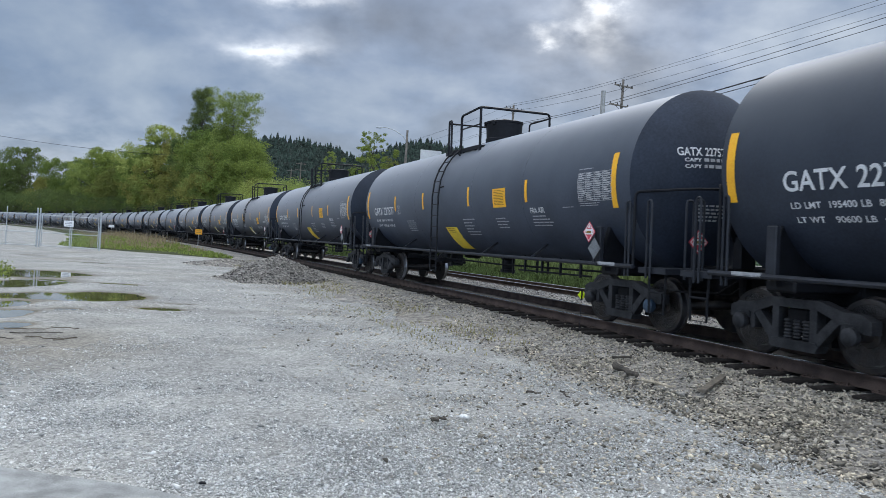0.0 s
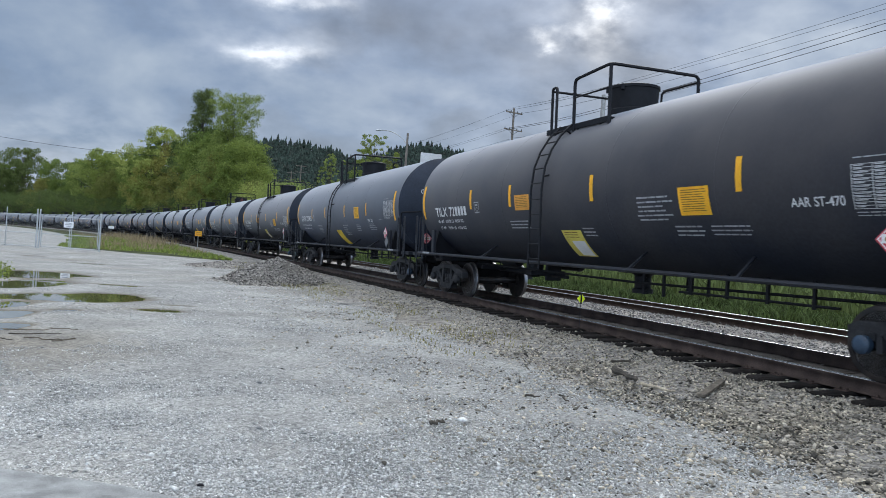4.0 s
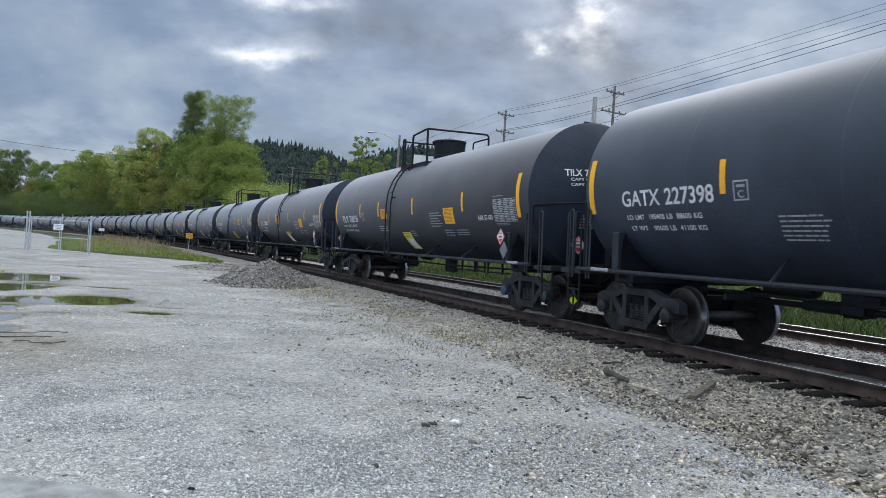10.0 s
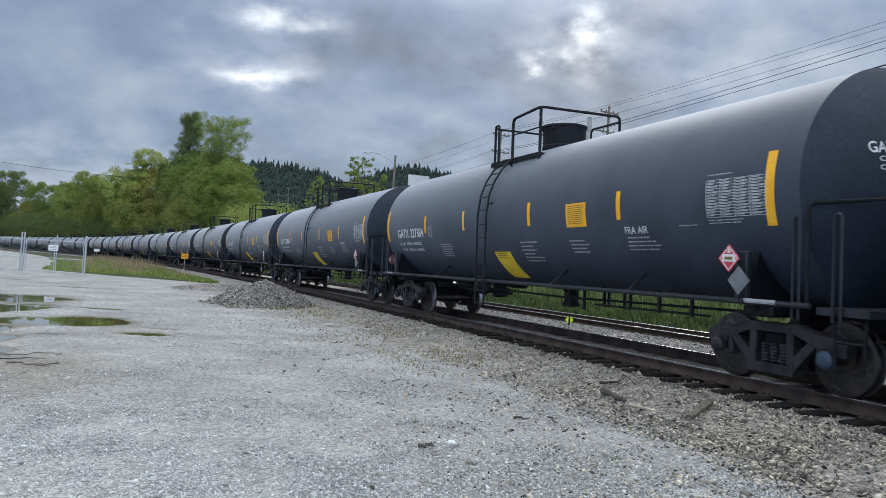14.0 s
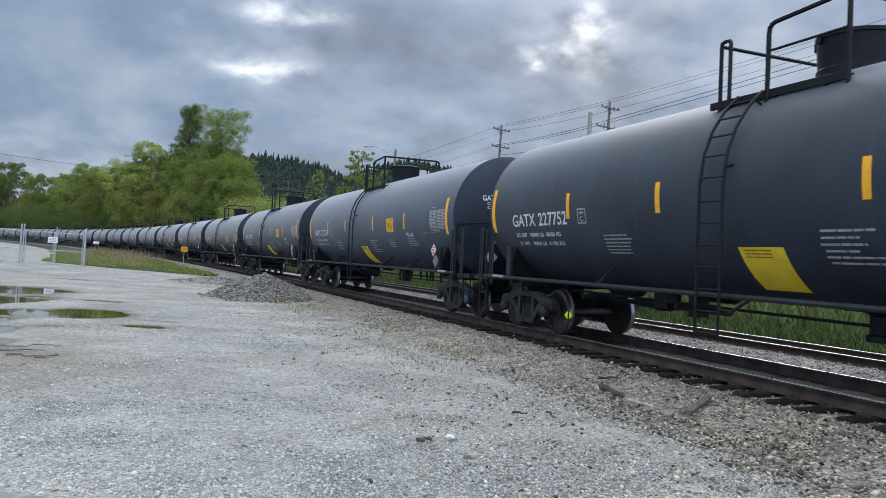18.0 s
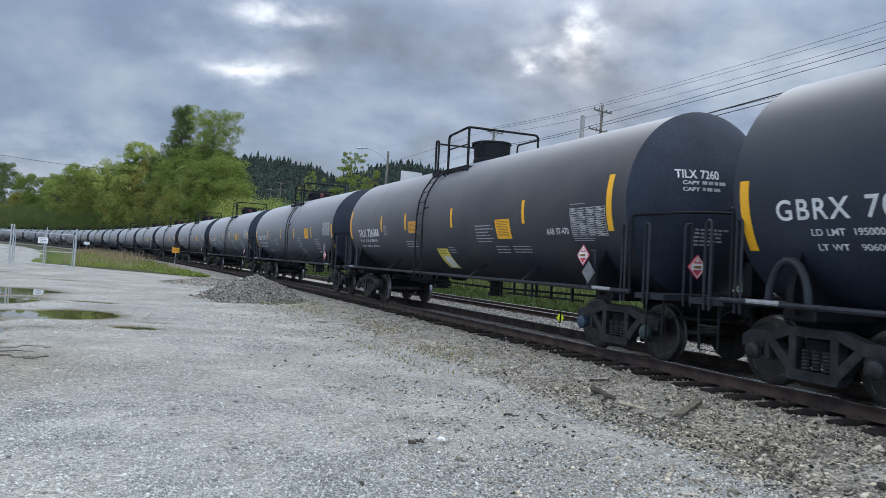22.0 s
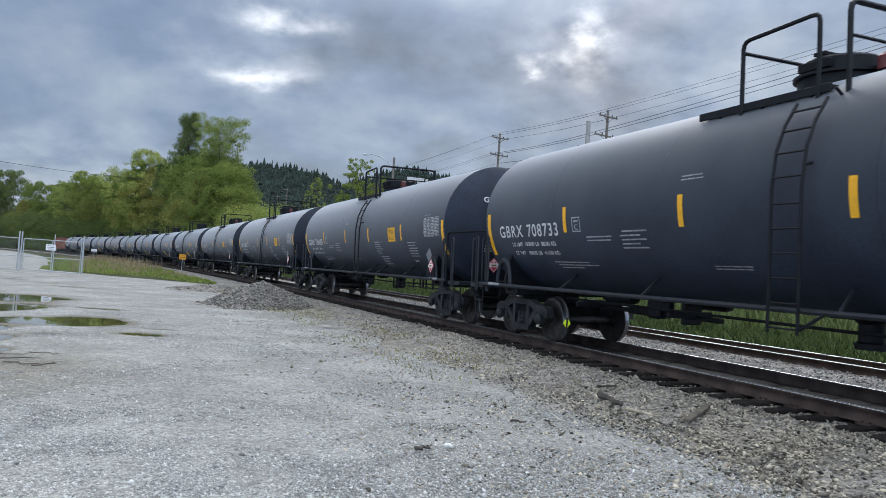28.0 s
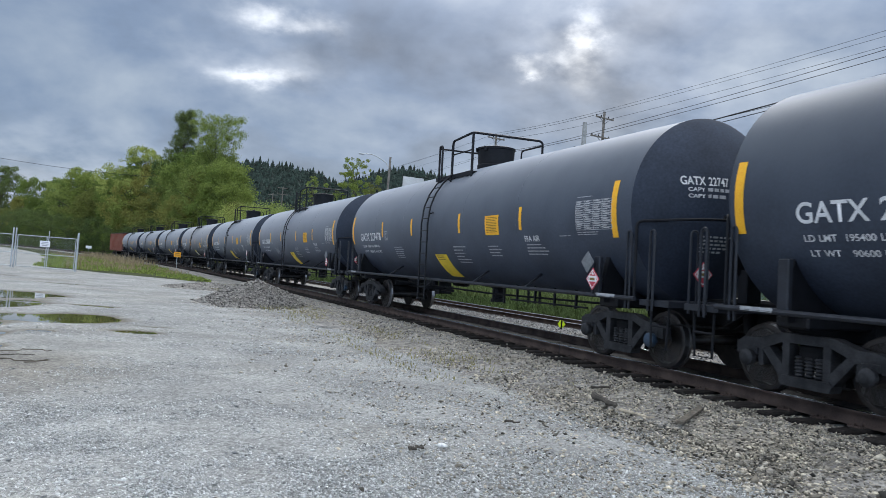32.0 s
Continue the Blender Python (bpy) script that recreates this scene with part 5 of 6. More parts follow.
def add_marks(car, kind, mark):
    full = len(mark) == 11
    n = len(mark)
    x0, deg = {"high": (-6.80, -13.5), "dusty": (-6.78, -15.5), "low": (-7.2, -15.5)}[kind]
    per = 2.12 / 11 if kind != "low" else 2.4 / 11
    decal(car, "car_number", shell_text(mark, x0, x0 + per * n, deg, 0.25, WHITE, 1.18 if kind == "low" else 1.0), None)
    decal(car, "end_number", head_text(mark, -1.0 if kind != "low" else -0.72, -1.0 + 0.077 * n if kind != "low" else -0.72 + 0.112 * n, 3.04 if kind != "low" else 3.25, 0.135, WHITE), None)
    if not full:
        g = Geo()
        for i in range(n, 11):
            shell_patch(g, x0 + per * (i + 0.15), x0 + per * (i + 0.85), deg + 4.5, deg - 4.5)
        decal(car, "car_number", g, WHITE)


def place_car(k, t):
    """The pose of car k at t seconds, standing on the line by its two bogies."""
    sc = SPOT[k] - advance(t) - HALF
    a, b = line(sc - 7.02), line(sc + 7.02)
    fwd = Vector((a[0] - b[0], a[1] - b[1], 0)).normalized()
    c = Vector(((a[0] + b[0]) / 2, (a[1] + b[1]) / 2, RAIL_Z + CANT / 2))
    left = Vector((-fwd.y, fwd.x, 0))
    m = Matrix((fwd, left, Vector((0, 0, 1)))).transposed().to_4x4()
    return Matrix.Translation(c) @ m @ Matrix.Rotation(math.atan2(CANT, GAUGE), 4, "X")


def advance(t):
    """How far the train has rolled at t seconds: it gathers a little speed."""
    return 19.3364 * t + 0.0121 * t * t


CARS = []
# cars whose bare placard hangs above the red one, and stripes that sit elsewhere than on the others of their kind
UPPER_BARE = (3, 13, 14, 35, 36, 38)
RESTRIPED = {0: [(-7.70, -7.60)], 8: [(-1.95, -1.80)], 18: [(1.28, 1.36)], 19: [(-4.5, -4.62), (-1.95, -2.07), (1.28, 1.42)], 20: [(-4.5, -4.62), (-1.95, -2.07)]}


def build_train():
    masters = {}
    for k, kind, mark in TRAIN:
        if kind not in masters:
            masters[kind] = make_car(kind)
            car = masters[kind]
            car.matrix_world = place_car(k, 0)
            CARS.append((k, car, kind, mark))
        else:
            car = copy_thing(masters[kind], place_car(k, 0))
            CARS.append((k, car, kind, mark))
    for k, car, kind, mark in CARS:
        add_marks(car, kind, mark)
        if k in UPPER_BARE:
            red, bare = [o for o in car.children if o.name.startswith("placard") and "holder" not in o.name and abs(o.location.x) < 0.01][:2]
            red.location, bare.location = (0.19, -0.015, -0.29), (-0.19, 0.015, 0.29)
        for ob in car.children:
            if ob.name.startswith("stencil_panel") and k == 8:
                ob.location.x += 0.2
            if ob.name.startswith("ladder.") and k in (19, 20, 21):
                ob.location.x -= 0.16
            if ob.name.startswith("reflective_stripe"):
                for old, put_at in RESTRIPED.get(k, ()):
                    if abs(ob.location.x - old) < 0.01:
                        ob.location.x = put_at
        if k == 18:
            # grimier than its neighbours
            car.data = car.data.copy()
            car.data.materials[0] = TANK_DUSTY
            for ob in car.children:
                if ob.name.startswith("weld_band"):
                    ob.data = ob.data.copy()
                    ob.data.materials[0] = TANK_DUSTY
            tagged(car, "grimy brown-black tank car with tall round manway housing")


def build_red_car():
    """The last car: a weathered red box-shaped car on bogies."""
    car = tagged(new("freight_car", Geo().box((0, 0, 2.55), (13.4, 2.95, 3.0), cut=0.05).mesh("freight_car", RUSTRED)), "weathered rust-red freight car at the end of the train", "freight car")
    for i in range(14):
        x = -6.3 + i * 0.97
        part("side_post", Geo().box((x, -1.51, 2.55), (0.10, 0.10, 2.9)), RUSTRED, car)
    for y in (-1.1, -0.4, 0.4, 1.1):
        part("end_post", Geo().box((6.74, y, 2.55), (0.10, 0.10, 2.9)), RUSTRED, car)
    part("roof", Geo().plate([(-1.55, 4.02), (1.55, 4.02), (0, 4.3)], 13.6, Matrix.Rotation(radians(90), 4, "Z") @ Matrix.Rotation(radians(90), 4, "X")), GRIME, car)
    part("underframe", Geo().box((0, 0, 0.95), (13.8, 1.2, 0.28)), GRIME, car)
    part("coupler", Geo().box((7.0, 0, 0.88), (0.6, 0.2, 0.22)), GRIME, car)
    add_truck(car, 4.9)
    add_truck(car, -4.9)
    return car


build_train()
RED_CAR = build_red_car()

# ---- grass, trees and the hill ----


def blades(places, height, spread, seed, width=0.02):
    """Upright grass blades, one bent triangle pair each."""
    rng = np.random.default_rng(seed)
    n = len(places)
    h = np.asarray(height) * rng.uniform(0.4, 1.25, n)
    a = rng.uniform(0, 6.283, n)
    w = width * rng.uniform(0.6, 1.5, n)
    dx, dy = np.cos(a) * w, np.sin(a) * w
    lx, ly = rng.normal(0, spread, n) * h, rng.normal(0, spread, n) * h
    v = np.zeros((n, 5, 3))
    v[:, 0] = places + np.stack([-dx, -dy, 0 * h - 0.02], 1)
    v[:, 1] = places + np.stack([dx, dy, 0 * h - 0.02], 1)
    v[:, 2] = places + np.stack([dx * 0.7 + lx * 0.35, dy * 0.7 + ly * 0.35, h * 0.6], 1)
    v[:, 3] = places + np.stack([-dx * 0.7 + lx * 0.35, -dy * 0.7 + ly * 0.35, h * 0.6], 1)
    v[:, 4] = places + np.stack([lx, ly, h], 1)
    o = 5 * np.arange(n)[:, None]
    f = np.concatenate([o + (0, 1, 2), o + (0, 2, 3), o + (3, 2, 4)], 1).reshape(-1, 3)
    return v.reshape(-1, 3), f


def strip_places(n, s0, s1, lat0, lat1, seed, z=0.0, keep=None):
    rng = np.random.default_rng(seed)
    s, lat = rng.uniform(s0, s1, n), rng.uniform(lat0, lat1, n)
    if keep is not None:
        ok = np.array([keep(a, b) for a, b in zip(s, lat)])
        s, lat = s[ok], lat[ok]
    th = TH0 + BEND * s
    x = X0 + (np.cos(th) - math.cos(TH0)) / BEND + lat * np.cos(th)
    y = (np.sin(th) - math.sin(TH0)) / BEND + lat * np.sin(th)
    return np.stack([x, y, np.full(len(x), z)], 1)


def sheet(name, s0, s1, lats, material, label, step=2.0):
    ss = np.arange(s0, s1, step)
    vs = []
    for s in ss:
        for lat, z in lats:
            x, y, _ = line(s, lat)
            vs.append((x, y, z + (0.03 * abs(noise.noise(Vector((x * 0.5, y * 0.5, 2)))))))
    n = len(lats)
    fs = [(j * n + i, j * n + i + 1, (j + 1) * n + i + 1, (j + 1) * n + i) for j in range(len(ss) - 1) for i in range(n - 1)]
    tagged(new(name, fast_mesh(name, np.array(vs), np.array(fs), material, True)), label, "grass verge", kind="structure")


def stuff(name, vf, material, label, category):
    return tagged(new(name, fast_mesh(name, vf[0], vf[1], material)), label, category, kind="stuff")


def patch_edge(s, lat):
    """Inside the ragged outline of the weeds between yard and track."""
    wob = 2.2 * noise.noise(Vector((s * 0.11, lat * 0.2, 1.0)))
    return lat > -min(13.5, 2.0 + max(0.0, s - 50) * 0.85) + wob and lat < -3.4 + 0.5 * wob


def build_grass():
    sheet("grass_verge", -60, 820, [(8.4, 0.01), (9.2, 0.08), (11, 0.12), (15, 0.10), (24, 0.05), (60, 0.03), (120, 0.018), (300, 0.016), (1200, 0.014)], GRASSGROUND, "rough grassy verge beyond the tracks")
    ss = np.arange(52, 330, 1.5)
    vs = []
    lats = (-1.0, -0.8, -0.55, -0.3, -0.12, 0.0)
    for s in ss:
        reach = min(13.0, 2.4 + (s - 50) * 0.82)
        for k, f in enumerate(lats):
            lat = -3.5 + f * (reach - 3.0) + (0.8 * noise.noise(Vector((s * 0.2, f * 3, 4))) if 0 < k < 5 or k == 0 else 0)
            x, y, _ = line(s, lat)
            vs.append((x, y, (0.004, 0.05, 0.09, 0.1, 0.09, 0.03)[k]))
    n = len(lats)
    fs = [(j * n + i, j * n + i + 1, (j + 1) * n + i + 1, (j + 1) * n + i) for j in range(len(ss) - 1) for i in range(n - 1)]
    tagged(new("weed_patch", fast_mesh("weed_patch", np.array(vs), np.array(fs), GRASSGROUND, True)), "patch of grass and weeds beside the track", "grass verge", kind="structure")
    near = strip_places(46000, 42, 130, -14, -3.2, 21, 0.03, patch_edge)
    swell = np.array([0.75 + 0.9 * noise.noise(Vector((p[0] * 0.45, p[1] * 0.45, 6))) for p in near])
    stuff("grass", blades(near, np.maximum(swell, 0.3) * 0.24, 0.6, 1, 0.03), GRASS, "bright spring grass between yard and track", "grass")
    tall = strip_places(1900, 80, 150, -6.8, -3.5, 26, 0.03, lambda s, lat: noise.noise(Vector((s * 0.2, lat * 0.5, 8))) > -0.1)
    stuff("tall_weeds", blades(tall, 0.95, 0.25, 6, 0.02), STRAW, "tall dry brown weeds close to the track", "weeds")
    dry = strip_places(4000, 58, 140, -12, -3.4, 22, 0.03, lambda s, lat: patch_edge(s, lat) and noise.noise(Vector((s * 0.13, lat * 0.4, 9))) > -0.05)
    stuff("dry_weeds", blades(dry, 0.5, 0.35, 2, 0.022), STRAW, "dry brown weeds along the track", "weeds")
    verge = strip_places(56000, 0, 110, 8.0, 14.5, 23, 0.06)
    lush = np.array([0.8 + 0.8 * noise.noise(Vector((p[0] * 0.5, p[1] * 0.5, 3))) for p in verge])
    rank = strip_places(52000, 0, 190, 13, 46, 27, 0.04)
    stuff("rank_grass", blades(rank, 1.35, 0.4, 7, 0.06), ROUGHGRASS, "rank dark grass behind the verge", "grass")
    stuff("verge_grass", blades(verge, np.maximum(lush, 0.25) * 0.45, 0.5, 3, 0.026), VERGE, "lush green grass beyond the second track", "grass")
    tuft = strip_places(26000, 13, 48, -4.9, -1.9, 24, 0.05, lambda s, lat: noise.noise(Vector((s * 0.35, lat * 0.9, 5))) > -0.22 - 0.012 * (s - 24))
    tuft[:, 2] = 0.10
    stuff("sparse_weeds", blades(tuft[::4], 0.03, 1.0, 4, 0.006), MOSS, "sparse yellowish weeds on the ballast shoulder", "weeds")
    rng = np.random.default_rng(8)
    heads = np.stack([rng.normal(-11.4, 0.2, 22), rng.normal(17.6, 0.4, 22), rng.uniform(0.05, 0.55, 22)], 1)
    stuff("puddle_weeds", leaf_cloud(heads, rng.uniform(0.12, 0.3, 22), 2600, 0.035, 5), GRASS, "green weeds at the puddle's edge", "weeds")


def leaf_cloud(centres, radii, count, size, seed):
    """Leaves scattered round clump centres: one small bent card each."""
    rng = np.random.default_rng(seed)
    pick = rng.choice(len(centres), count, p=radii ** 2 / (radii ** 2).sum())
    d = rng.normal(0, 1, (count, 3))
    d /= np.linalg.norm(d, axis=1)[:, None]
    r = radii[pick] * rng.uniform(0.12, 1.0, count) ** 0.5 * np.where(rng.random(count) < 0.2, rng.uniform(1.0, 1.5, count), 1.0)
    p = centres[pick] + d * r[:, None] * (1, 1, 0.8)
    n1 = rng.normal(0, 1, (count, 3))
    n1 /= np.linalg.norm(n1, axis=1)[:, None]
    n2 = np.cross(n1, rng.normal(0, 1, (count, 3)))
    n2 /= np.linalg.norm(n2, axis=1)[:, None]
    k = (size * rng.uniform(0.5, 1.4, count))[:, None]
    v = np.stack([p - n1 * k, p + n2 * k * 0.6, p + n1 * k, p - n2 * k * 0.6], 1)
    f = np.arange(4 * count).reshape(-1, 4)
    return v.reshape(-1, 3), f


def make_tree(height, width, leaves, leaf_material, seed, low=0.12, size=0.3, clumps=70, lean=0.0, open_top=0.0):
    """A tapered trunk with limbs, and a crown of many leaves in uneven clumps."""
    rnd = random.Random(seed)
    tree = new("tree")
    tree.empty_display_size = 0.5
    trunk = Geo()
    path = [(0, 0, -0.3)]
    for i in range(1, 9):
        z = height * 0.92 * i / 8
        path.append((lean * z + rnd.uniform(-.15, .15) * i * 0.25, rnd.uniform(-.15, .15) * i * 0.25, z))
    trunk.tube(path, [height * 0.011 * (1 - 0.95 * i / 8) + 0.02 for i in range(9)], 8)
    cs, rs = [], []
    clumps = int(clumps * 2.6)
    for i in range(clumps):
        z = low + (1 - low) * (i + rnd.random()) / clumps
        prof = math.sin(math.pi * min(1, (z - low) / (1 - low) * 0.74 + 0.17)) ** 0.55
        prof *= 1 + 0.35 * math.sin(7.3 * z + seed) * (0.4 + z)
        a = rnd.uniform(0, 6.283)
        r = width / 2 * prof * rnd.uniform(0.2, 1.08) ** 0.75
        c = (lean * z * height + r * math.cos(a), r * math.sin(a), z * height)
        cs.append(c)
        rs.append(width * rnd.uniform(0.035, 0.115) * (1 - open_top * z))
        if i % 5 == 0:
            z0 = max(0.05, z - 0.16) * height
            base = Vector((lean * z0, 0, z0))
            tip = Vector(c)
            mid = base.lerp(tip, 0.5) + Vector((0, 0, height * 0.015))
            rr = height * 0.0045 * (1.15 - z)
            trunk.tube([base, mid, tip], [rr + 0.02, rr * 0.6 + 0.012, 0.01], 5, False)
    part("trunk", trunk, BARK, tree)
    v, f = leaf_cloud(np.array(cs), np.array(rs), int(leaves * 1.9), size * 0.66, seed)
    part("crown", fast_mesh("crown", v, f, leaf_material), None, tree)
    return tree


def put(tree, ratio, lat, top, spin=0.0, base_height=20.0, z=0.0):
    """Stands a copy of a tree where x / y equals ratio, grown so that its top shows at the slope top."""
    x, y = along(ratio, lat)
    k = (top * y + EYE.z - z) / base_height / tree.scale[0]
    return copy_thing(tree, Matrix.Translation((x, y, z)) @ Matrix.Rotation(spin, 4, "Z") @ Matrix.Diagonal((k, k, k, 1)))


def build_trees():
    rnd = random.Random(77)
    kinds = [make_tree(20, 13, 15000, LEAF_A, 1, 0.03, 0.27, 120), make_tree(20, 12, 14000, LEAF_B, 2, 0.03, 0.27, 120), make_tree(20, 12, 12000, LEAF_C, 3, 0.03, 0.23, 110, open_top=0.3),
             make_tree(20, 14, 15000, LEAF_D, 4, 0.02, 0.27, 120), make_tree(20, 11, 11000, LEAF_A, 5, 0.03, 0.23, 100, open_top=0.2)]
    names = ["leafy spring-green tree behind the tracks", "dark green leafy tree behind the tracks", "pale green tree with open crown", "olive-green tree in young leaf",
             "slim spring-green tree behind the tracks"]
    for t, lab in zip(kinds, names):
        tagged(t, lab, "tree", "trees behind the train")
    rows = [(1, -0.590, 18, 0.100), (3, -0.560, 20, 0.060), (0, -0.531, 18, 0.085), (4, -0.508, 17, 0.090), (2, -0.486, 16, 0.106), (0, -0.470, 19, 0.098), (3, -0.452, 15, 0.088),
            (0, -0.430, 17, 0.104), (4, -0.412, 14, 0.126), (2, -0.398, 16, 0.141), (3, -0.385, 18, 0.118), (1, -0.366, 26, 0.100), (0, -0.61, 16, 0.078), (3, -0.64, 18, 0.09),
            (1, -0.66, 17, 0.10), (0, -0.69, 18, 0.09), (3, -0.355, 14, 0.105), (0, -0.335, 13, 0.120), (3, -0.318, 13, 0.11), (4, -0.296, 13, 0.118), (0, -0.282, 14, 0.098),
            (3, -0.268, 14, 0.075), (1, -0.50, 24, 0.088), (1, -0.545, 26, 0.062), (1, -0.42, 26, 0.10), (1, -0.46, 26, 0.09), (0, -0.318, 15, 0.135), (1, -0.332, 18, 0.14), (0, -0.287, 15, 0.125), (1, -0.305, 18, 0.14), (1, -0.405, 20, 0.085), (1, -0.48, 20, 0.07)]
    used = set()
    for i, ratio, lat, top in rows:
        m_obj = kinds[i]
        if i in used:
            put(m_obj, ratio, lat, top, rnd.uniform(0, 6.28))
        else:
            used.add(i)
            x, y = along(ratio, lat)
            k = (top * y + EYE.z) / 20.0
            m_obj.matrix_world = Matrix.Translation((x, y, 0)) @ Matrix.Diagonal((k, k, k, 1))
    # the two tall trees standing together
    for seed, ratio, lat, top, wide, lm, lab, count, opened in ((11, -0.345, 16, 0.196, 11.5, LEAF_B, "tall dark green tree above the woods", 34000, 0.0),
                                                          (12, -0.302, 15, 0.192, 15.0, LEAF_C, "tall pale green tree with airy crown", 42000, 0.3)):
        x, y = along(ratio, lat)
        h = top * y + EYE.z
        t = make_tree(h, wide, count, lm, seed, 0.10, 0.17, 170, 0.0, opened)
        t.matrix_world = Matrix.Translation((x, y, 0))
        tagged(t, lab, "tree", "trees behind the train")
    # young trees and bushes beyond the second track
    for seed, ratio, lat, top, wide, lm, count in ((21, -0.108, 24, 0.150, 6.5, LEAF_A, 14000), (22, -0.166, 26, 0.122, 4.0, LEAF_C, 8000), (23, -0.135, 34, 0.100, 6.0, LEAF_A, 7000),
                                                   (24, -0.083, 30, 0.118, 5.0, LEAF_D, 7000)):
        x, y = along(ratio, lat)
        h = top * y + EYE.z
        t = make_tree(h, wide, count, lm, seed, 0.05, 0.13, 80, 0.0, 0.35)
        t.matrix_world = Matrix.Translation((x, y, 0))
        tagged(t, "young bright green tree beyond the tracks", "tree", "young trees by the road")
    bush = make_tree(5, 6.5, 9000, LEAF_C, 31, 0.0, 0.075, 60)
    tagged(bush, "low yellow-green bush beyond the tracks", "bush", "bushes by the line")
    spots = [(-0.250, 13, 0.072), (-0.228, 14, 0.076), (-0.205, 15, 0.070), (-0.27, 12, 0.06), (-0.185, 20, 0.066), (-0.145, 26, 0.07)]
    dark = len(spots)
    # dark leaves put the shadow between the trunks into the bushes' colour
    shade = make_tree(5, 7.0, 9000, LEAF_B, 33, 0.0, 0.08, 60)
    tagged(shade, "undergrowth with leaves darkened as in shadow", "bush", "bushes by the line")
    spots += [(-0.30 - 0.024 * i, 10.5 + 2 * rnd.random(), 0.030 + 0.016 * rnd.random()) for i in range(15)]
    for s0 in range(2, 120, 7):
        x, y, _h = line(s0 + 3 * rnd.random(), rnd.uniform(24, 32))
        k = rnd.uniform(0.45, 0.7) / shade.scale[0]
        copy_thing(shade, Matrix.Translation((x, y, 0)) @ Matrix.Rotation(rnd.uniform(0, 6), 4, "Z") @ Matrix.Diagonal((k, k, k, 1)))
    for i, (ratio, lat, top) in enumerate(spots):
        src = bush if i < dark else shade
        x, y = along(ratio, lat)
        k = (top * y + EYE.z) / 5.0 / src.scale[0]
        m = Matrix.Translation((x, y, 0)) @ Matrix.Rotation(rnd.uniform(0, 6), 4, "Z") @ Matrix.Diagonal((k, k, k, 1))
        if i in (0, dark):
            src.matrix_world = m
        else:
            copy_thing(src, m)


RIDGE_R = (-1.4, -0.8, -0.45, -0.33, -0.254, -0.20, -0.161, -0.136, -0.115, -0.06, -0.029, 0.02, 0.053, 0.15, 0.5, 1.5)
RIDGE_E = (0.02, 0.05, 0.09, 0.118, 0.129, 0.131, 0.126, 0.110, 0.116, 0.138, 0.142, 0.136, 0.138, 0.13, 0.10, 0.05)


FOOT_R = [-0.44 + 0.04 * i for i in range(20)]
FOOT_Y = [max(110.0, along(r, 42)[1]) for r in FOOT_R]


def hill_height(ratio, y):
    """The hill rises from a foot well beyond the line, and dies out to the left behind the woods."""
    e = float(np.interp(ratio, RIDGE_R, RIDGE_E)) * min(1.0, max(0.0, (ratio + 0.42) / 0.07))
    foot = float(np.interp(ratio, FOOT_R, FOOT_Y))
    k = float(np.interp((y - foot) / (640 - foot), (0, 0.09, 0.36, 0.7, 1.0, 1.22, 1.7), (0.0, 0.34, 0.55, 0.82, 1.0, 0.86, 0.3)))
    bumpy = 1 + 0.05 * noise.noise(Vector((ratio * 14, y * 0.01, 0)))
    return e * k * y * bumpy


def firs(count, rng):
    """Narrow pointed conifers on the slope: five ragged skirts each, one above the other."""
    vs, fs, spokes = [], [], 9
    for i in range(count):
        r, y = rng.uniform(-0.42, 0.30), rng.uniform(330, 690)
        z = hill_height(r, y) - 1
        h = rng.uniform(3, 5.5) if rng.random() < 0.85 else rng.uniform(5.5, 9)
        w = h * rng.uniform(0.25, 0.38)
        for tier in range(5):
            top = len(vs)
            zb = z + h * (0.12 + 0.16 * tier)
            dx, dy = rng.normal(0, 0.15, 2)
            vs.append((r * y + dx, y + dy, zb + h * 0.27))
            for k in range(spokes):
                a, q = 2 * math.pi * k / spokes + rng.uniform(-0.2, 0.2), w * (1.05 - 0.19 * tier) * rng.uniform(0.45, 1.25)
                vs.append((r * y + q * math.cos(a), y + q * math.sin(a), zb + rng.uniform(-0.35, 0.3)))
            fs += [(top, top + 1 + k, top + 1 + (k + 1) % spokes) for k in range(spokes)]
    return np.array(vs), np.array(fs)


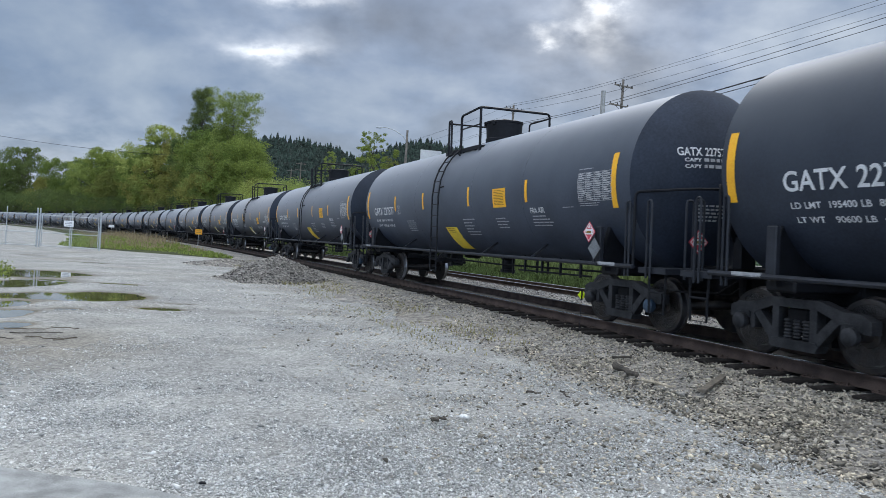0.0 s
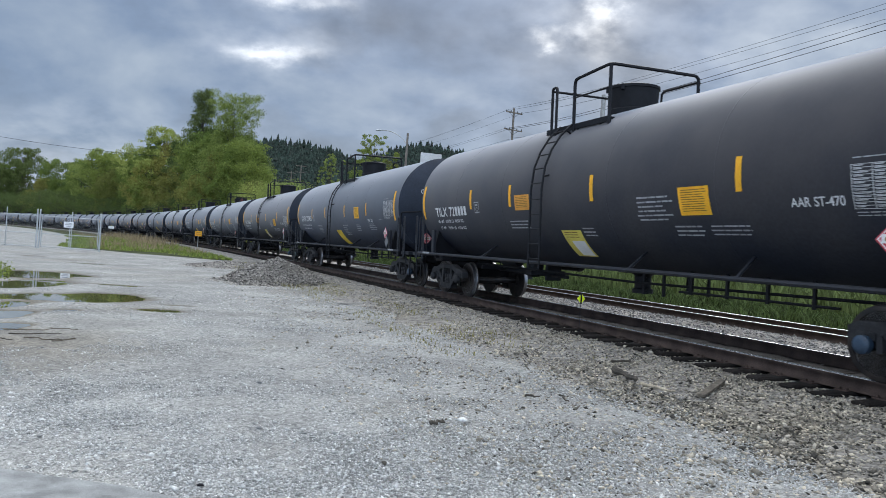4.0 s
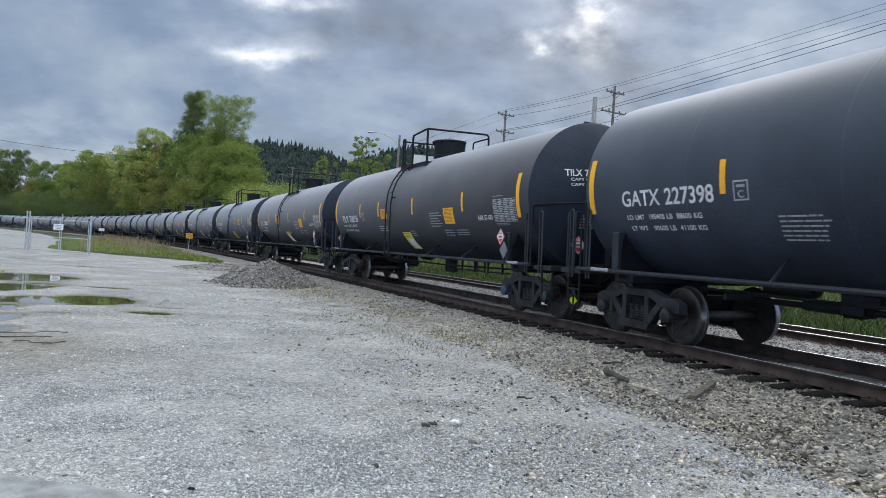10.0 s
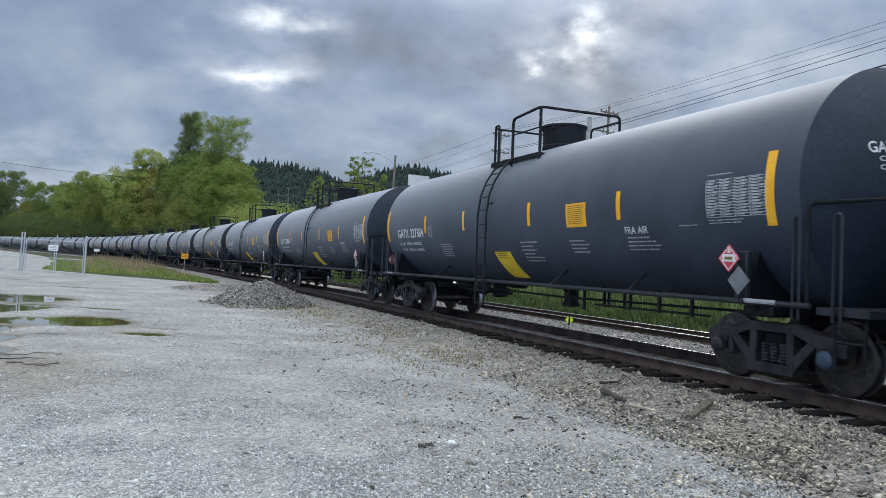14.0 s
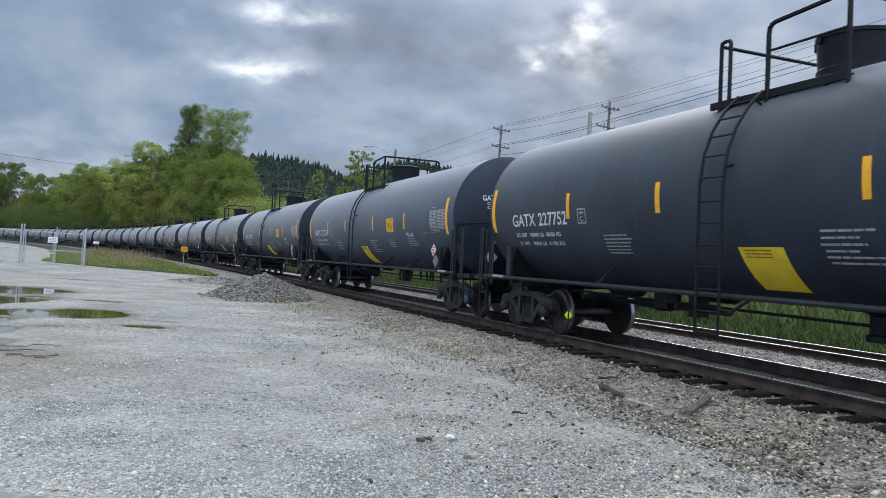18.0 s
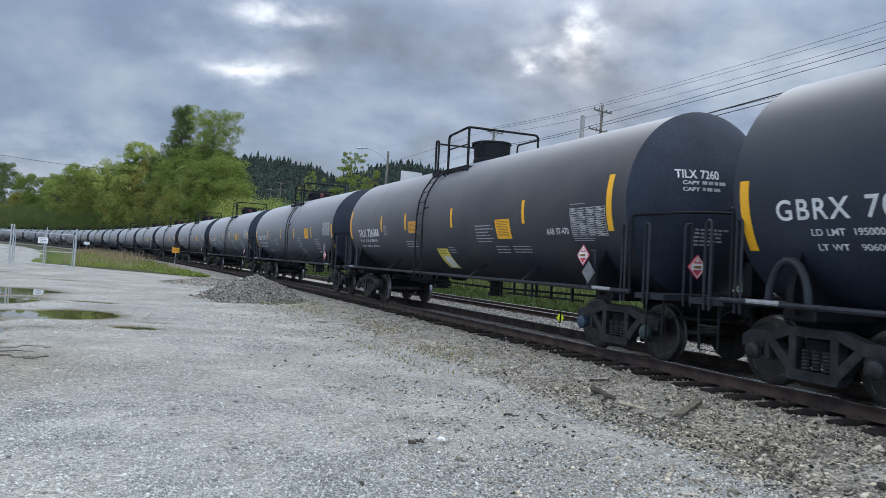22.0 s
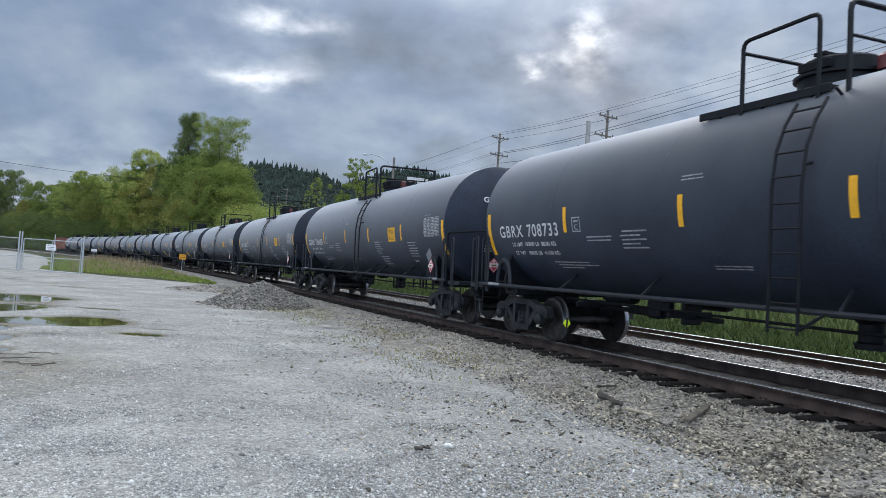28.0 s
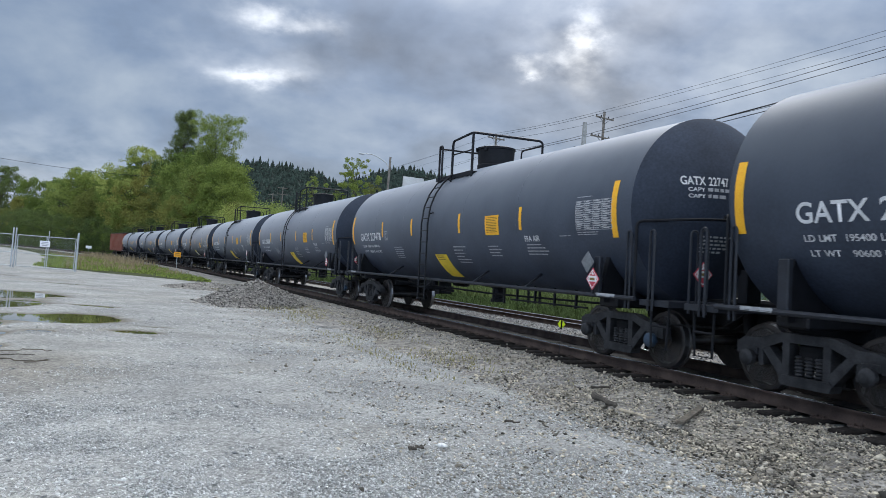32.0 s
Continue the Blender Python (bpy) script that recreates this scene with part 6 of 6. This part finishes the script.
def build_hill():
    rs = np.concatenate([np.arange(-1.4, -0.4, 0.1), np.arange(-0.4, 0.2, 0.02), np.arange(0.2, 1.5, 0.1)])
    ys = (100, 115, 130, 150, 175, 205, 240, 280, 330, 390, 450, 510, 570, 620, 660, 720, 800, 1000)
    vs = [(r * y, y, hill_height(r, y) - 0.4) for y in ys for r in rs]
    n = len(rs)
    fs = [(j * n + i, j * n + i + 1, (j + 1) * n + i + 1, (j + 1) * n + i) for j in range(len(ys) - 1) for i in range(n - 1)]
    # it begins beyond the line's far side everywhere in view
    tagged(new("hillside", fast_mesh("hillside", np.array(vs), np.array(fs), WOODLAND, True)), "dark wooded hillside in the distance", "hill", kind="structure")
    rng = np.random.default_rng(40)
    v, f = firs(9500, rng)
    tagged(new("conifer_forest", fast_mesh("conifer_forest", v, f, CONIFER)), "dark conifer forest covering the far hill", "forest", kind="stuff")
    cs = []
    for i in range(420):
        r, y = rng.uniform(-0.34, 0.2), rng.uniform(170, 430)
        cs.append((r * y, y, hill_height(r, y) + 0.8))
    v, f = leaf_cloud(np.array(cs), rng.uniform(1.5, 3.6, len(cs)), 60000, 0.24, 41)
    tagged(new("hillside_scrub", fast_mesh("hillside_scrub", v, f, LEAF_B)), "dull green scrub and trees on the lower slope", "scrub", kind="stuff")


# ---- poles, wires, lamp and buildings ----
P0, P1, P2, P3 = Vector((26.6, 41.4, 0)), Vector((14.2, 62.0, 0)), Vector((6.1, 75.5, 0)), Vector((-31.0, 150.0, 0))


def utility_pole(at, height, arms, lab, material=None, r=0.16):
    pole = tagged(new("utility_pole", Geo().tube([(0, 0, -0.5), (0.02, 0, height * 0.5), (0.05, 0.02, height)], [r, r * 0.85, r * 0.68], 10).mesh("utility_pole", material or POLEWOOD)),
                  lab, "utility pole", "utility poles along the road")
    pole.matrix_world = Matrix.Translation(at) @ Matrix.Rotation(radians(31), 4, "Z")
    for z, w in arms:
        arm = part("crossarm", Geo().box((0, -0.14, z), (w, 0.10, 0.12)), POLEWOOD, pole)
        for k in (-0.46, -0.2, 0.2, 0.46):
            part("insulator", Geo().lathe([(0.03, 0), (0.05, 0.03), (0.035, 0.06), (0.06, 0.1), (0.03, 0.16)], "z", (k * w, -0.14, z + 0.05), 8), GREYSTEEL, arm)
        part("brace", Geo().tube([(-0.3 * w, -0.14, z), (0, -0.14, z - 0.5), (0.3 * w, -0.14, z)], 0.02, 5), GREYSTEEL, pole)
    return pole


def wire(a, b, sag, r, lab="thin black overhead wire between poles"):
    a, b = Vector(a), Vector(b)
    pts = [a.lerp(b, i / 16) - Vector((0, 0, sag * 4 * (i / 16) * (1 - i / 16))) for i in range(17)]
    thing("overhead_wire", Geo().tube(pts, r, 5), CABLE, lab, "wire", "overhead wires")


def build_lines():
    utility_pole(P1, 16.8, [(16.2, 2.1), (14.5, 3.0)], "tall weathered wooden utility pole with two crossarms")
    utility_pole(P2, 16.8, [(16.3, 2.1), (14.5, 2.3)], "tall weathered wooden utility pole with two crossarms")
    utility_pole(P0, 18.3, [(17.6, 2.1), (16.2, 2.2)], "tall weathered wooden utility pole with two crossarms")
    stub = utility_pole((11.75, 57.9, 0), 14.8, [], "plain pale thick pole beside the crossarm pole", POLEGREY, 0.26)
    part("fuse_box", Geo().box((-0.55, 0, 12.6), (0.75, 0.16, 0.22)), BLACK, stub)
    utility_pole(P3, 17.2, [(16.9, 2.2), (15.6, 2.2)], "distant wooden utility pole with crossarms")
    utility_pole((-41, 146, 0), 15.0, [(14.6, 2.0)], "distant wooden utility pole with one crossarm")
    utility_pole((-33.5, 152.5, 0), 16.0, [(15.6, 2.0)], "distant wooden utility pole with one crossarm")
    across = Vector((math.cos(radians(31)), math.sin(radians(31)), 0))
    for k, z1, z0, z2 in ((0.05, 16.95, 18.3, 16.9), (-0.95, 16.35, 17.55, 16.4), (0.95, 16.35, 17.7, 16.4)):
        wire(P1 + across * k + Vector((0, 0, z1)), P0 + across * k + Vector((0, 0, z0)), 0.1, 0.012)
        wire(P1 + across * k + Vector((0, 0, z1)), P2 + across * k + Vector((0, 0, z2)), 0.15, 0.014)
        wire(P2 + across * k + Vector((0, 0, z2)), P3 + across * k + Vector((0, 0, 17.0)), 1.4, 0.008)
    for k, z1, z0 in ((-1.2, 14.75, 16.65), (-0.6, 14.75, 16.45), (0.2, 13.9, 15.5)):
        wire(P1 + across * k + Vector((0, 0, z1)), P0 + across * k + Vector((0, 0, z0)), 0.1, 0.02)
        wire(P1 + across * k + Vector((0, 0, z1)), P2 + across * k * 0.8 + Vector((0, 0, z1 - 0.2)), 0.2, 0.02)
        wire(P2 + across * k * 0.8 + Vector((0, 0, z1 - 0.2)), P3 + across * k + Vector((0, 0, 15.6)), 1.5, 0.01)
    wire(P1 + Vector((0, 0, 13.5)), P0 + Vector((0, 0, 15.65)), 0.02, 0.05, "thick black telephone cable on the poles")
    wire(P1 + Vector((0, 0.1, 13.25)), P0 + Vector((0, 0.1, 15.25)), 0.02, 0.03, "black telephone cable below the thick one")
    wire(P1 + Vector((0, 0, 13.1)), P2 + Vector((0, 0, 13.0)), 0.2, 0.05, "thick black telephone cable on the poles")
    wire(P2 + Vector((0, 0, 13.0)), P3 + Vector((0, 0, 13.5)), 2.0, 0.05, "thick black telephone cable on the poles")
    wire((-31, 150, 15), (-45, 144, 13.2), 0.4, 0.03)
    wire((-31, 150, 12.5), (-47, 143, 11.0), 0.5, 0.04)
    utility_pole((-62, 88, 0), 12.9, [], "plain wooden utility pole at the wood's edge")
    wire((-62, 88, 12.6), (-38, 97, 11.6), 0.5, 0.022, "single black wire running into the trees")
    lamp = utility_pole((-4.75, 75, 0), 13.4, [], "wooden pole carrying a curved street lamp arm")
    pts = [(0, 0, 12.2)] + [(-2.7 * i / 8, 0, 12.2 + 1.35 * math.sin(radians(12 + 90 * i / 8))) for i in range(1, 9)]
    lamp.matrix_world = Matrix.Translation((-4.75, 75, 0))
    part("lamp_arm", Geo().tube(pts, 0.045, 6), GALV, lamp)
    part("lamp_head", Geo().box((-2.95, 0, pts[-1][2] - 0.02), (0.6, 0.25, 0.14), cut=0.05), GALV, lamp)
    # the pale hoarding beside it
    board = tagged(new("billboard", Geo().box((0, 0, 11.15), (2.3, 0.15, 1.15)).mesh("billboard", ROOFW)), "pale grey hoarding on two posts beyond the tracks", "billboard")
    board.matrix_world = Matrix.Translation((-2.2, 77, 0)) @ Matrix.Rotation(radians(18), 4, "Z")
    for x in (-0.8, 0.8):
        part("post", Geo().tube([(x, 0.1, -0.3), (x, 0.1, 11.3)], 0.10, 8), POLEWOOD, board)


def house(at, turn, w, d, h, lab):
    hs = holder("house", lab, "house", at=Matrix.Translation(at) @ Matrix.Rotation(turn, 4, "Z"))
    part("wall", Geo().box((0, 0, h / 2), (w, d, h), cut=0.03), HOUSEW, hs)
    r = Matrix.Rotation(radians(90), 4, "Z") @ Matrix.Rotation(radians(90), 4, "X")
    part("roof", Geo().plate([(-d / 2 - 0.4, h), (d / 2 + 0.4, h), (0, h + d * 0.28)], w + 0.6, r), ROOFW, hs)
    for x in (-w * 0.28, w * 0.28):
        win = part("window", Geo().box((x, -d / 2 - 0.02, h * 0.55), (1.1, 0.08, 1.2)), SIGNWHITE, hs)
        part("pane", Geo().box((x, -d / 2 - 0.05, h * 0.55), (0.9, 0.05, 1.0)), GLASSD, win)


def build_houses():
    house((-32.4, 152, hill_height(-0.213, 152) + 0.2), 0.3, 6, 5, 3.6, "small pale house with light roof on the slope")
    house((-30, 190, hill_height(-0.158, 190)), -0.2, 7, 6, 4, "small pale house with light roof on the slope")
    house((-76, 205, 0), 0.4, 9, 6, 6, "pale house half hidden behind trees")


# ---- gate, signs and lineside pieces ----


def chain_panel(a, b, z0, z1):
    """Woven wire between two posts, as crossing strands."""
    a, b = Vector(a), Vector(b)
    length, hgt = (b - a).length, z1 - z0
    u = (b - a).normalized()
    g = Geo()
    n = int((length + hgt) / 0.17)
    for i in range(n):
        for sgn in (1, -1):
            x0 = i * 0.17 - (hgt if sgn > 0 else 0)
            x1 = x0 + sgn * hgt if sgn > 0 else x0 - hgt
            ps = []
            for k in (0.0, 1.0):
                x = x0 + (x1 - x0) * k
                ps.append((x, z0 + hgt * k))
            (xa, za), (xb, zb) = ps
            if xb == xa:
                continue
            ta, tb = max(0.0, min((0 - xa) / (xb - xa), (length - xa) / (xb - xa))), min(1.0, max((0 - xa) / (xb - xa), (length - xa) / (xb - xa)))
            if tb - ta < 0.03:
                continue
            p = a + u * (xa + (xb - xa) * ta) + Vector((0, 0, za + (zb - za) * ta))
            q = a + u * (xa + (xb - xa) * tb) + Vector((0, 0, za + (zb - za) * tb))
            g.tube([p, q], 0.0028, 3, False)
    return g


def gate_leaf(a, b, lab):
    leaf = holder("gate", lab, "gate", "double gate of the yard")
    a, b = Vector(a), Vector(b)
    up = Vector((0, 0, 1))
    for p in (a, b, a.lerp(b, 0.5)):
        part("upright", Geo().tube([p + up * 0.08, p + up * 2.1], 0.03, 8), GALV, leaf)
    for z in (0.1, 0.95, 2.08):
        part("rail", Geo().tube([a + up * z, b + up * z], 0.025, 8), GALV, leaf)
    part("chain_link", chain_panel(a, b, 0.1, 2.08), GALV, leaf, smooth=0)
    return leaf


def build_gate():
    gate_leaf((-31.2, 45.6, 0), (-26.4, 46.75, 0), "closed galvanised chain-link gate leaf across the yard road")
    leaf = gate_leaf((-26.15, 46.8, 0), (-22.45, 46.75, 0), "closed galvanised chain-link gate leaf with white notice")
    board = part("notice", Geo().box((-24.35, 46.68, 1.62), (0.62, 0.03, 0.38)), SIGNWHITE, leaf, "small white notice on the gate")
    g = Geo()
    for i, w in enumerate((0.4, 0.46, 0.34)):
        g.box((-24.35, 46.66, 1.72 - 0.1 * i), (w, 0.01, 0.04))
    part("print", g, GREYPRINT, board)
    for x, y, h, r in ((-22.2, 46.5, 2.45, 0.06), (-26.28, 46.8, 2.5, 0.045), (-26.45, 46.8, 2.5, 0.045), (-28.2, 46.4, 2.5, 0.03), (-31.3, 45.6, 2.5, 0.05), (-24.35, 47.1, 2.45, 0.03)):
        thing("fence_post", Geo().lathe([(r, -0.3), (r, h - 0.05), (r * 1.3, h - 0.04), (r * 0.9, h), (0.001, h + 0.03)], "z", n=10), GALV, "round galvanised steel fence post", "fence post", "posts of the yard gate",
              at=Matrix.Translation((x, y, 0)))


def lineside_sign(at, h, w, hh, material, lab, turn=0.0):
    s = holder("sign", lab, "sign", at=Matrix.Translation(at) @ Matrix.Rotation(turn, 4, "Z"))
    part("post", Geo().tube([(0, 0.03, -0.3), (0, 0.03, h)], 0.035, 8), GALV, s)
    part("panel", Geo().box((0, 0, h - hh / 2), (w, 0.02, hh), cut=0.004), material, s)
    return s


def build_lineside():
    s = lineside_sign((*line(81, -2.15)[:2], 0.1), 1.75, 0.66, 0.52, SIGNYELLOW, "orange-yellow lineside sign on a thin steel post", 0.35)
    g = Geo()
    for i, w in enumerate((0.4, 0.46)):
        g.box((0, -0.014, 1.60 - 0.16 * i), (w, 0.008, 0.05))
    part("print", g, DARKINK, s)
    x, y, _ = line(158, -4.2)
    lineside_sign((x, y, 0), 1.9, 1.0, 0.5, SIGNWHITE, "small white lineside sign beside the track", 0.5)
    for i, (s0, lat) in enumerate(((96, -4.0), (102, -4.2), (108, -4.1), (99, -5.5), (112, -4.0))):
        x, y, _ = line(s0, lat)
        thing("marker_post", Geo().lathe([(0.045, -0.3), (0.045, 1.15), (0.04, 1.2), (0.001, 1.22)], "z", n=8), POLEWOOD, "short weathered post beside the track", "post", "posts beside the track",
              at=Matrix.Translation((x, y, 0)))
    # small lime reflector on a wire stake against the near rail
    x, y, th = line(15.58, -1.22)
    m = holder("track_marker", "lime-yellow arrow reflector on a thin wire stake by the rail", "marker", at=Matrix.Translation((x, y, 0.2)) @ Matrix.Rotation(0.2, 4, "Z"))
    part("stake", Geo().tube([(0, 0.01, -0.1), (0, 0.01, 0.74)], 0.005, 5), GREYSTEEL, m)
    face = Matrix.Translation((0, 0, 0.66)) @ Matrix.Rotation(radians(90), 4, "X")
    part("arrow", Geo().plate([(-0.017, -0.08), (-0.017, 0.08), (-0.082, 0.0)], 0.01, face), LIME, m, smooth=0)
    part("arrow", Geo().plate([(0.017, 0.08), (0.017, -0.08), (0.082, 0.0)], 0.01, face), LIME, m, smooth=0)
    part("backing", Geo().plate([(-0.022, -0.10), (0.022, -0.10), (0.022, 0.10), (-0.022, 0.10)], 0.008, face), BLACK, m, smooth=0)


def mound(name, c, rx, ry, h, lab, seed, count):
    n = 36
    vs, fs = [], []
    for j in range(n + 1):
        for i in range(n + 1):
            x, y = (2 * i / n - 1) * 1.25, (2 * j / n - 1) * 1.25
            d = math.hypot(x, y) * (1 + 0.16 * noise.noise(Vector((x * 2, y * 2, seed))))
            z = h * max(-0.06, (1 - d ** 1.25)) + 0.05 * noise.noise(Vector((x * 7, y * 7, seed)))
            vs.append((c[0] + x * rx, c[1] + y * ry, z - 0.03))
    fs = [(j * (n + 1) + i, j * (n + 1) + i + 1, (j + 1) * (n + 1) + i + 1, (j + 1) * (n + 1) + i) for j in range(n) for i in range(n)]
    pile = tagged(new(name, fast_mesh(name, np.array(vs), np.array(fs), BALLAST, True)), lab, "gravel pile")
    rng = np.random.default_rng(seed)
    a, r = rng.uniform(0, 6.283, count), np.sqrt(rng.uniform(0, 1.25, count))
    px, py = r * np.cos(a), r * np.sin(a)
    pz = np.array([h * max(-0.04, 1 - (math.hypot(x, y) * (1 + 0.16 * noise.noise(Vector((x * 2, y * 2, seed))))) ** 1.25) for x, y in zip(px, py)]) + rng.uniform(-0.03, 0.04, count)
    v, f = stones(np.stack([c[0] + px * rx, c[1] + py * ry, np.maximum(pz, 0) - 0.02], 1), 0.024, seed)
    tagged(part("loose_stone_cover", fast_mesh("loose_stone_cover", v, f, HEAPSTONE), None, pile), kind="stuff")


def build_clutter():
    mound("stone_mound", (-6.25, 27.2), 2.05, 2.7, 0.88, "heap of grey crushed stone at the yard's edge", 3, 24000)
    mound("stone_mound", (-11.0, 37.5), 2.2, 2.6, 0.30, "low dark heap of gravel behind the larger heap", 6, 5000)
    rnd = random.Random(12)

    def stick(name, a, b, r, lab, material=BRANCHW, bendy=0.03):
        a, b = Vector(a), Vector(b)
        pts = [a.lerp(b, i / 6) + Vector((rnd.uniform(-bendy, bendy), rnd.uniform(-bendy, bendy), abs(rnd.uniform(0, bendy)) * 0.5)) for i in range(7)]
        thing(name, Geo().tube(pts, [r * (1 - 0.08 * i) * rnd.uniform(0.85, 1.15) for i in range(7)], 7), material, lab, "branch", "wood lying on the stones")

    stick("dead_branch", (2.44, 10.03, 0.13), (2.56, 9.29, 0.12), 0.05, "mossy rotten branch lying on the stones", BARK)
    stick("dead_branch", (2.54, 9.10, 0.115), (2.85, 8.69, 0.11), 0.024, "thin pale stick lying on the stones", PALEWOOD)
    stick("dead_branch", (2.56, 10.69, 0.14), (2.90, 10.94, 0.15), 0.022, "thin dark stick lying on the stones", BARK)
    thing("broken_plank", Geo().box((0, 0, 0), (1.15, 0.085, 0.035)), BRANCHW, "weathered grey plank lying on the ballast", "plank",
          at=Matrix.Translation((3.39, 8.95, 0.15)) @ Matrix.Rotation(radians(57.5), 4, "Z") @ Matrix.Rotation(radians(-2), 4, "Y"))
    stick("dead_branch", (-0.015, 6.64, 0.025), (0.085, 6.755, 0.03), 0.02, "short dark stick on the gravel", BARK)
    stick("dead_branch", (3.9, 8.5, 0.06), (4.45, 8.75, 0.07), 0.012, "thin dark twig on the ballast", BARK)
    stick("dead_branch", (1.0, 8.22, 0.035), (1.15, 8.20, 0.035), 0.016, "thin dark twig on the gravel", BARK)
    stick("dead_branch", (1.442, 8.42, 0.035), (1.455, 8.11, 0.035), 0.014, "thin dark twig on the gravel", BARK)
    stick("dead_branch", (-6.1, 10.3, 0.02), (-5.5, 10.55, 0.03), 0.010, "dead branch at the puddle's edge", BARK)
    stick("dead_branch", (-6.2, 9.9, 0.02), (-5.7, 9.7, 0.03), 0.009, "dead branch at the puddle's edge", BARK)
    for x, y, turn, long in ((-6.5, 10.7, 0.3, 0.7), (-6.0, 11.1, -0.2, 0.5), (-5.7, 10.0, 0.15, 0.6), (-6.35, 9.2, 0.5, 0.5), (-5.3, 9.9, 0.9, 0.35)):
        stick("dead_branch", (x, y, 0.015), (x + long * math.cos(turn), y + long * math.sin(turn), 0.025), 0.011, "dead branch at the puddle's edge", BRANCHW, 0.05)
    for x, y, k, m, lab in ((0.275, 6.85, 0.085, PALESTONE, "pale flat stone on the gravel"), (-1.46, 4.62, 0.035, BLACK, "small black lump on the gravel")):
        v, f = stones(np.array([(x, y, 0.012)]), k, 4)
        v[:, 2] = v[:, 2] * 0.8 + 0.012
        tagged(new("stone", fast_mesh("stone", v, f, m)), lab, "stone")


def build_stones():
    rng = np.random.default_rng(2)
    n = 210000
    y = 1 / rng.uniform(1 / 15.0, 1 / 3.9, n)
    x = rng.uniform(-0.68, 0.62, n) * y
    d = (x - X0) * math.cos(TH0) + y * math.sin(TH0)
    slab = ~((x < -1.2) & (y < 4.72 - (x + 2.78) * 0.22))
    ok = (d < -2.5) & slab & ~((x < -4.8) & (y > 9.5))
    v, f = stones(np.stack([x[ok], y[ok], np.full(ok.sum(), -0.002)], 1), 0.0074, 3)
    n = 34000
    yf = 1 / rng.uniform(1 / 40.0, 1 / 13.0, n)
    xf = rng.uniform(-0.66, 0.1, n) * yf
    ok = ((xf - X0) * math.cos(TH0) + yf * math.sin(TH0) < -4.2) & np.array([lot_height(a, b) > -0.012 for a, b in zip(xf, yf)])
    v2, f2 = stones(np.stack([xf[ok], yf[ok], np.full(ok.sum(), -0.004)], 1), 0.0105, 8)
    v, f = np.concatenate([v, v2]), np.concatenate([f, f2 + len(v)])
    stuff("yard_stones", (v, f), STONE, "loose chips of grey crushed stone on the yard", "gravel")
    n = 185000
    s = 2 + 1 / rng.uniform(1 / 42.0, 1 / 3.0, n) - 3
    lat = -0.82 - 4.4 * rng.beta(1.0, 1.35, n)
    th = TH0 + BEND * s
    px = X0 + (np.cos(th) - math.cos(TH0)) / BEND + lat * np.cos(th)
    py = (np.sin(th) - math.sin(TH0)) / BEND + lat * np.sin(th)
    pz = np.interp(lat, [b[0] for b in BED], [b[1] for b in BED]) + rng.uniform(-0.02, 0.012, n)
    v, f = stones(np.stack([px, py, pz], 1), 0.0148, 5)
    # stones strayed from the shoulder into the yard
    n = 26000
    s = 2 + 1 / rng.uniform(1 / 42.0, 1 / 3.0, n) - 3
    lat = -4.2 - 3.4 * rng.beta(1.0, 2.2, n)
    th = TH0 + BEND * s
    px = X0 + (np.cos(th) - math.cos(TH0)) / BEND + lat * np.cos(th)
    py = (np.sin(th) - math.sin(TH0)) / BEND + lat * np.sin(th)
    v2, f2 = stones(np.stack([px, py, np.full(n, 0.0)], 1), 0.0125, 9)
    v, f = np.concatenate([v, v2]), np.concatenate([f, f2 + len(v)])
    stuff("ballast_stones", (v, f), BSTONE, "loose grey-brown ballast stones beside the rail", "gravel")
    n = 60000
    s = rng.uniform(4, 48, n)
    lat = rng.uniform(1.0, 4.4, n)
    th = TH0 + BEND * s
    px = X0 + (np.cos(th) - math.cos(TH0)) / BEND + lat * np.cos(th)
    py = (np.sin(th) - math.sin(TH0)) / BEND + lat * np.sin(th)
    pz = np.interp(lat, [b[0] for b in BED], [b[1] for b in BED]) + rng.uniform(-0.02, 0.02, n)
    v, f = stones(np.stack([px, py, pz], 1), 0.016, 6)
    stuff("track_stones", (v, f), TSTONE, "loose ballast stones between the two tracks", "gravel")


build_grass()
build_trees()
build_hill()
build_lines()
build_houses()
build_gate()
build_lineside()
build_clutter()
build_stones()
build_ties(near_track, 0.0, CANT, 240, 330)
build_ties(far_track, 5.2, 0.0, 60, 200)


def motions():
    """The train rolls along the curve; every wheelset turns with it."""
    beats = [i * 0.5 for i in range(65)]
    for k, car, kind, mark in CARS:
        walk(car, [(t, place_car(k, t)) for t in beats])
    walk(RED_CAR, [(t, place_car(42, t) @ Matrix.Translation((2.0, 0, 0))) for t in beats])
    led = {}
    turns = [(i / FPS, advance(i / FPS) / 0.457) for i in range(32 * FPS + 1)]
    for ob in [o for _k, c, _t, _m in CARS for o in c.children_recursive] + list(RED_CAR.children_recursive):
        if not ob.name.startswith("wheelset"):
            continue
        x = round(ob.location.x, 2)
        if x not in led:
            at = ob.location.copy()
            walk(ob, [(t, Matrix.Translation(at) @ Matrix.Rotation(a, 4, "Y")) for t, a in turns])
            led[x] = ob
        else:
            ob.rotation_mode = "QUATERNION"
            ob.animation_data_create()
            ob.animation_data.action = led[x].animation_data.action
            ob.animation_data.action_slot = led[x].animation_data.action_slot


motions()
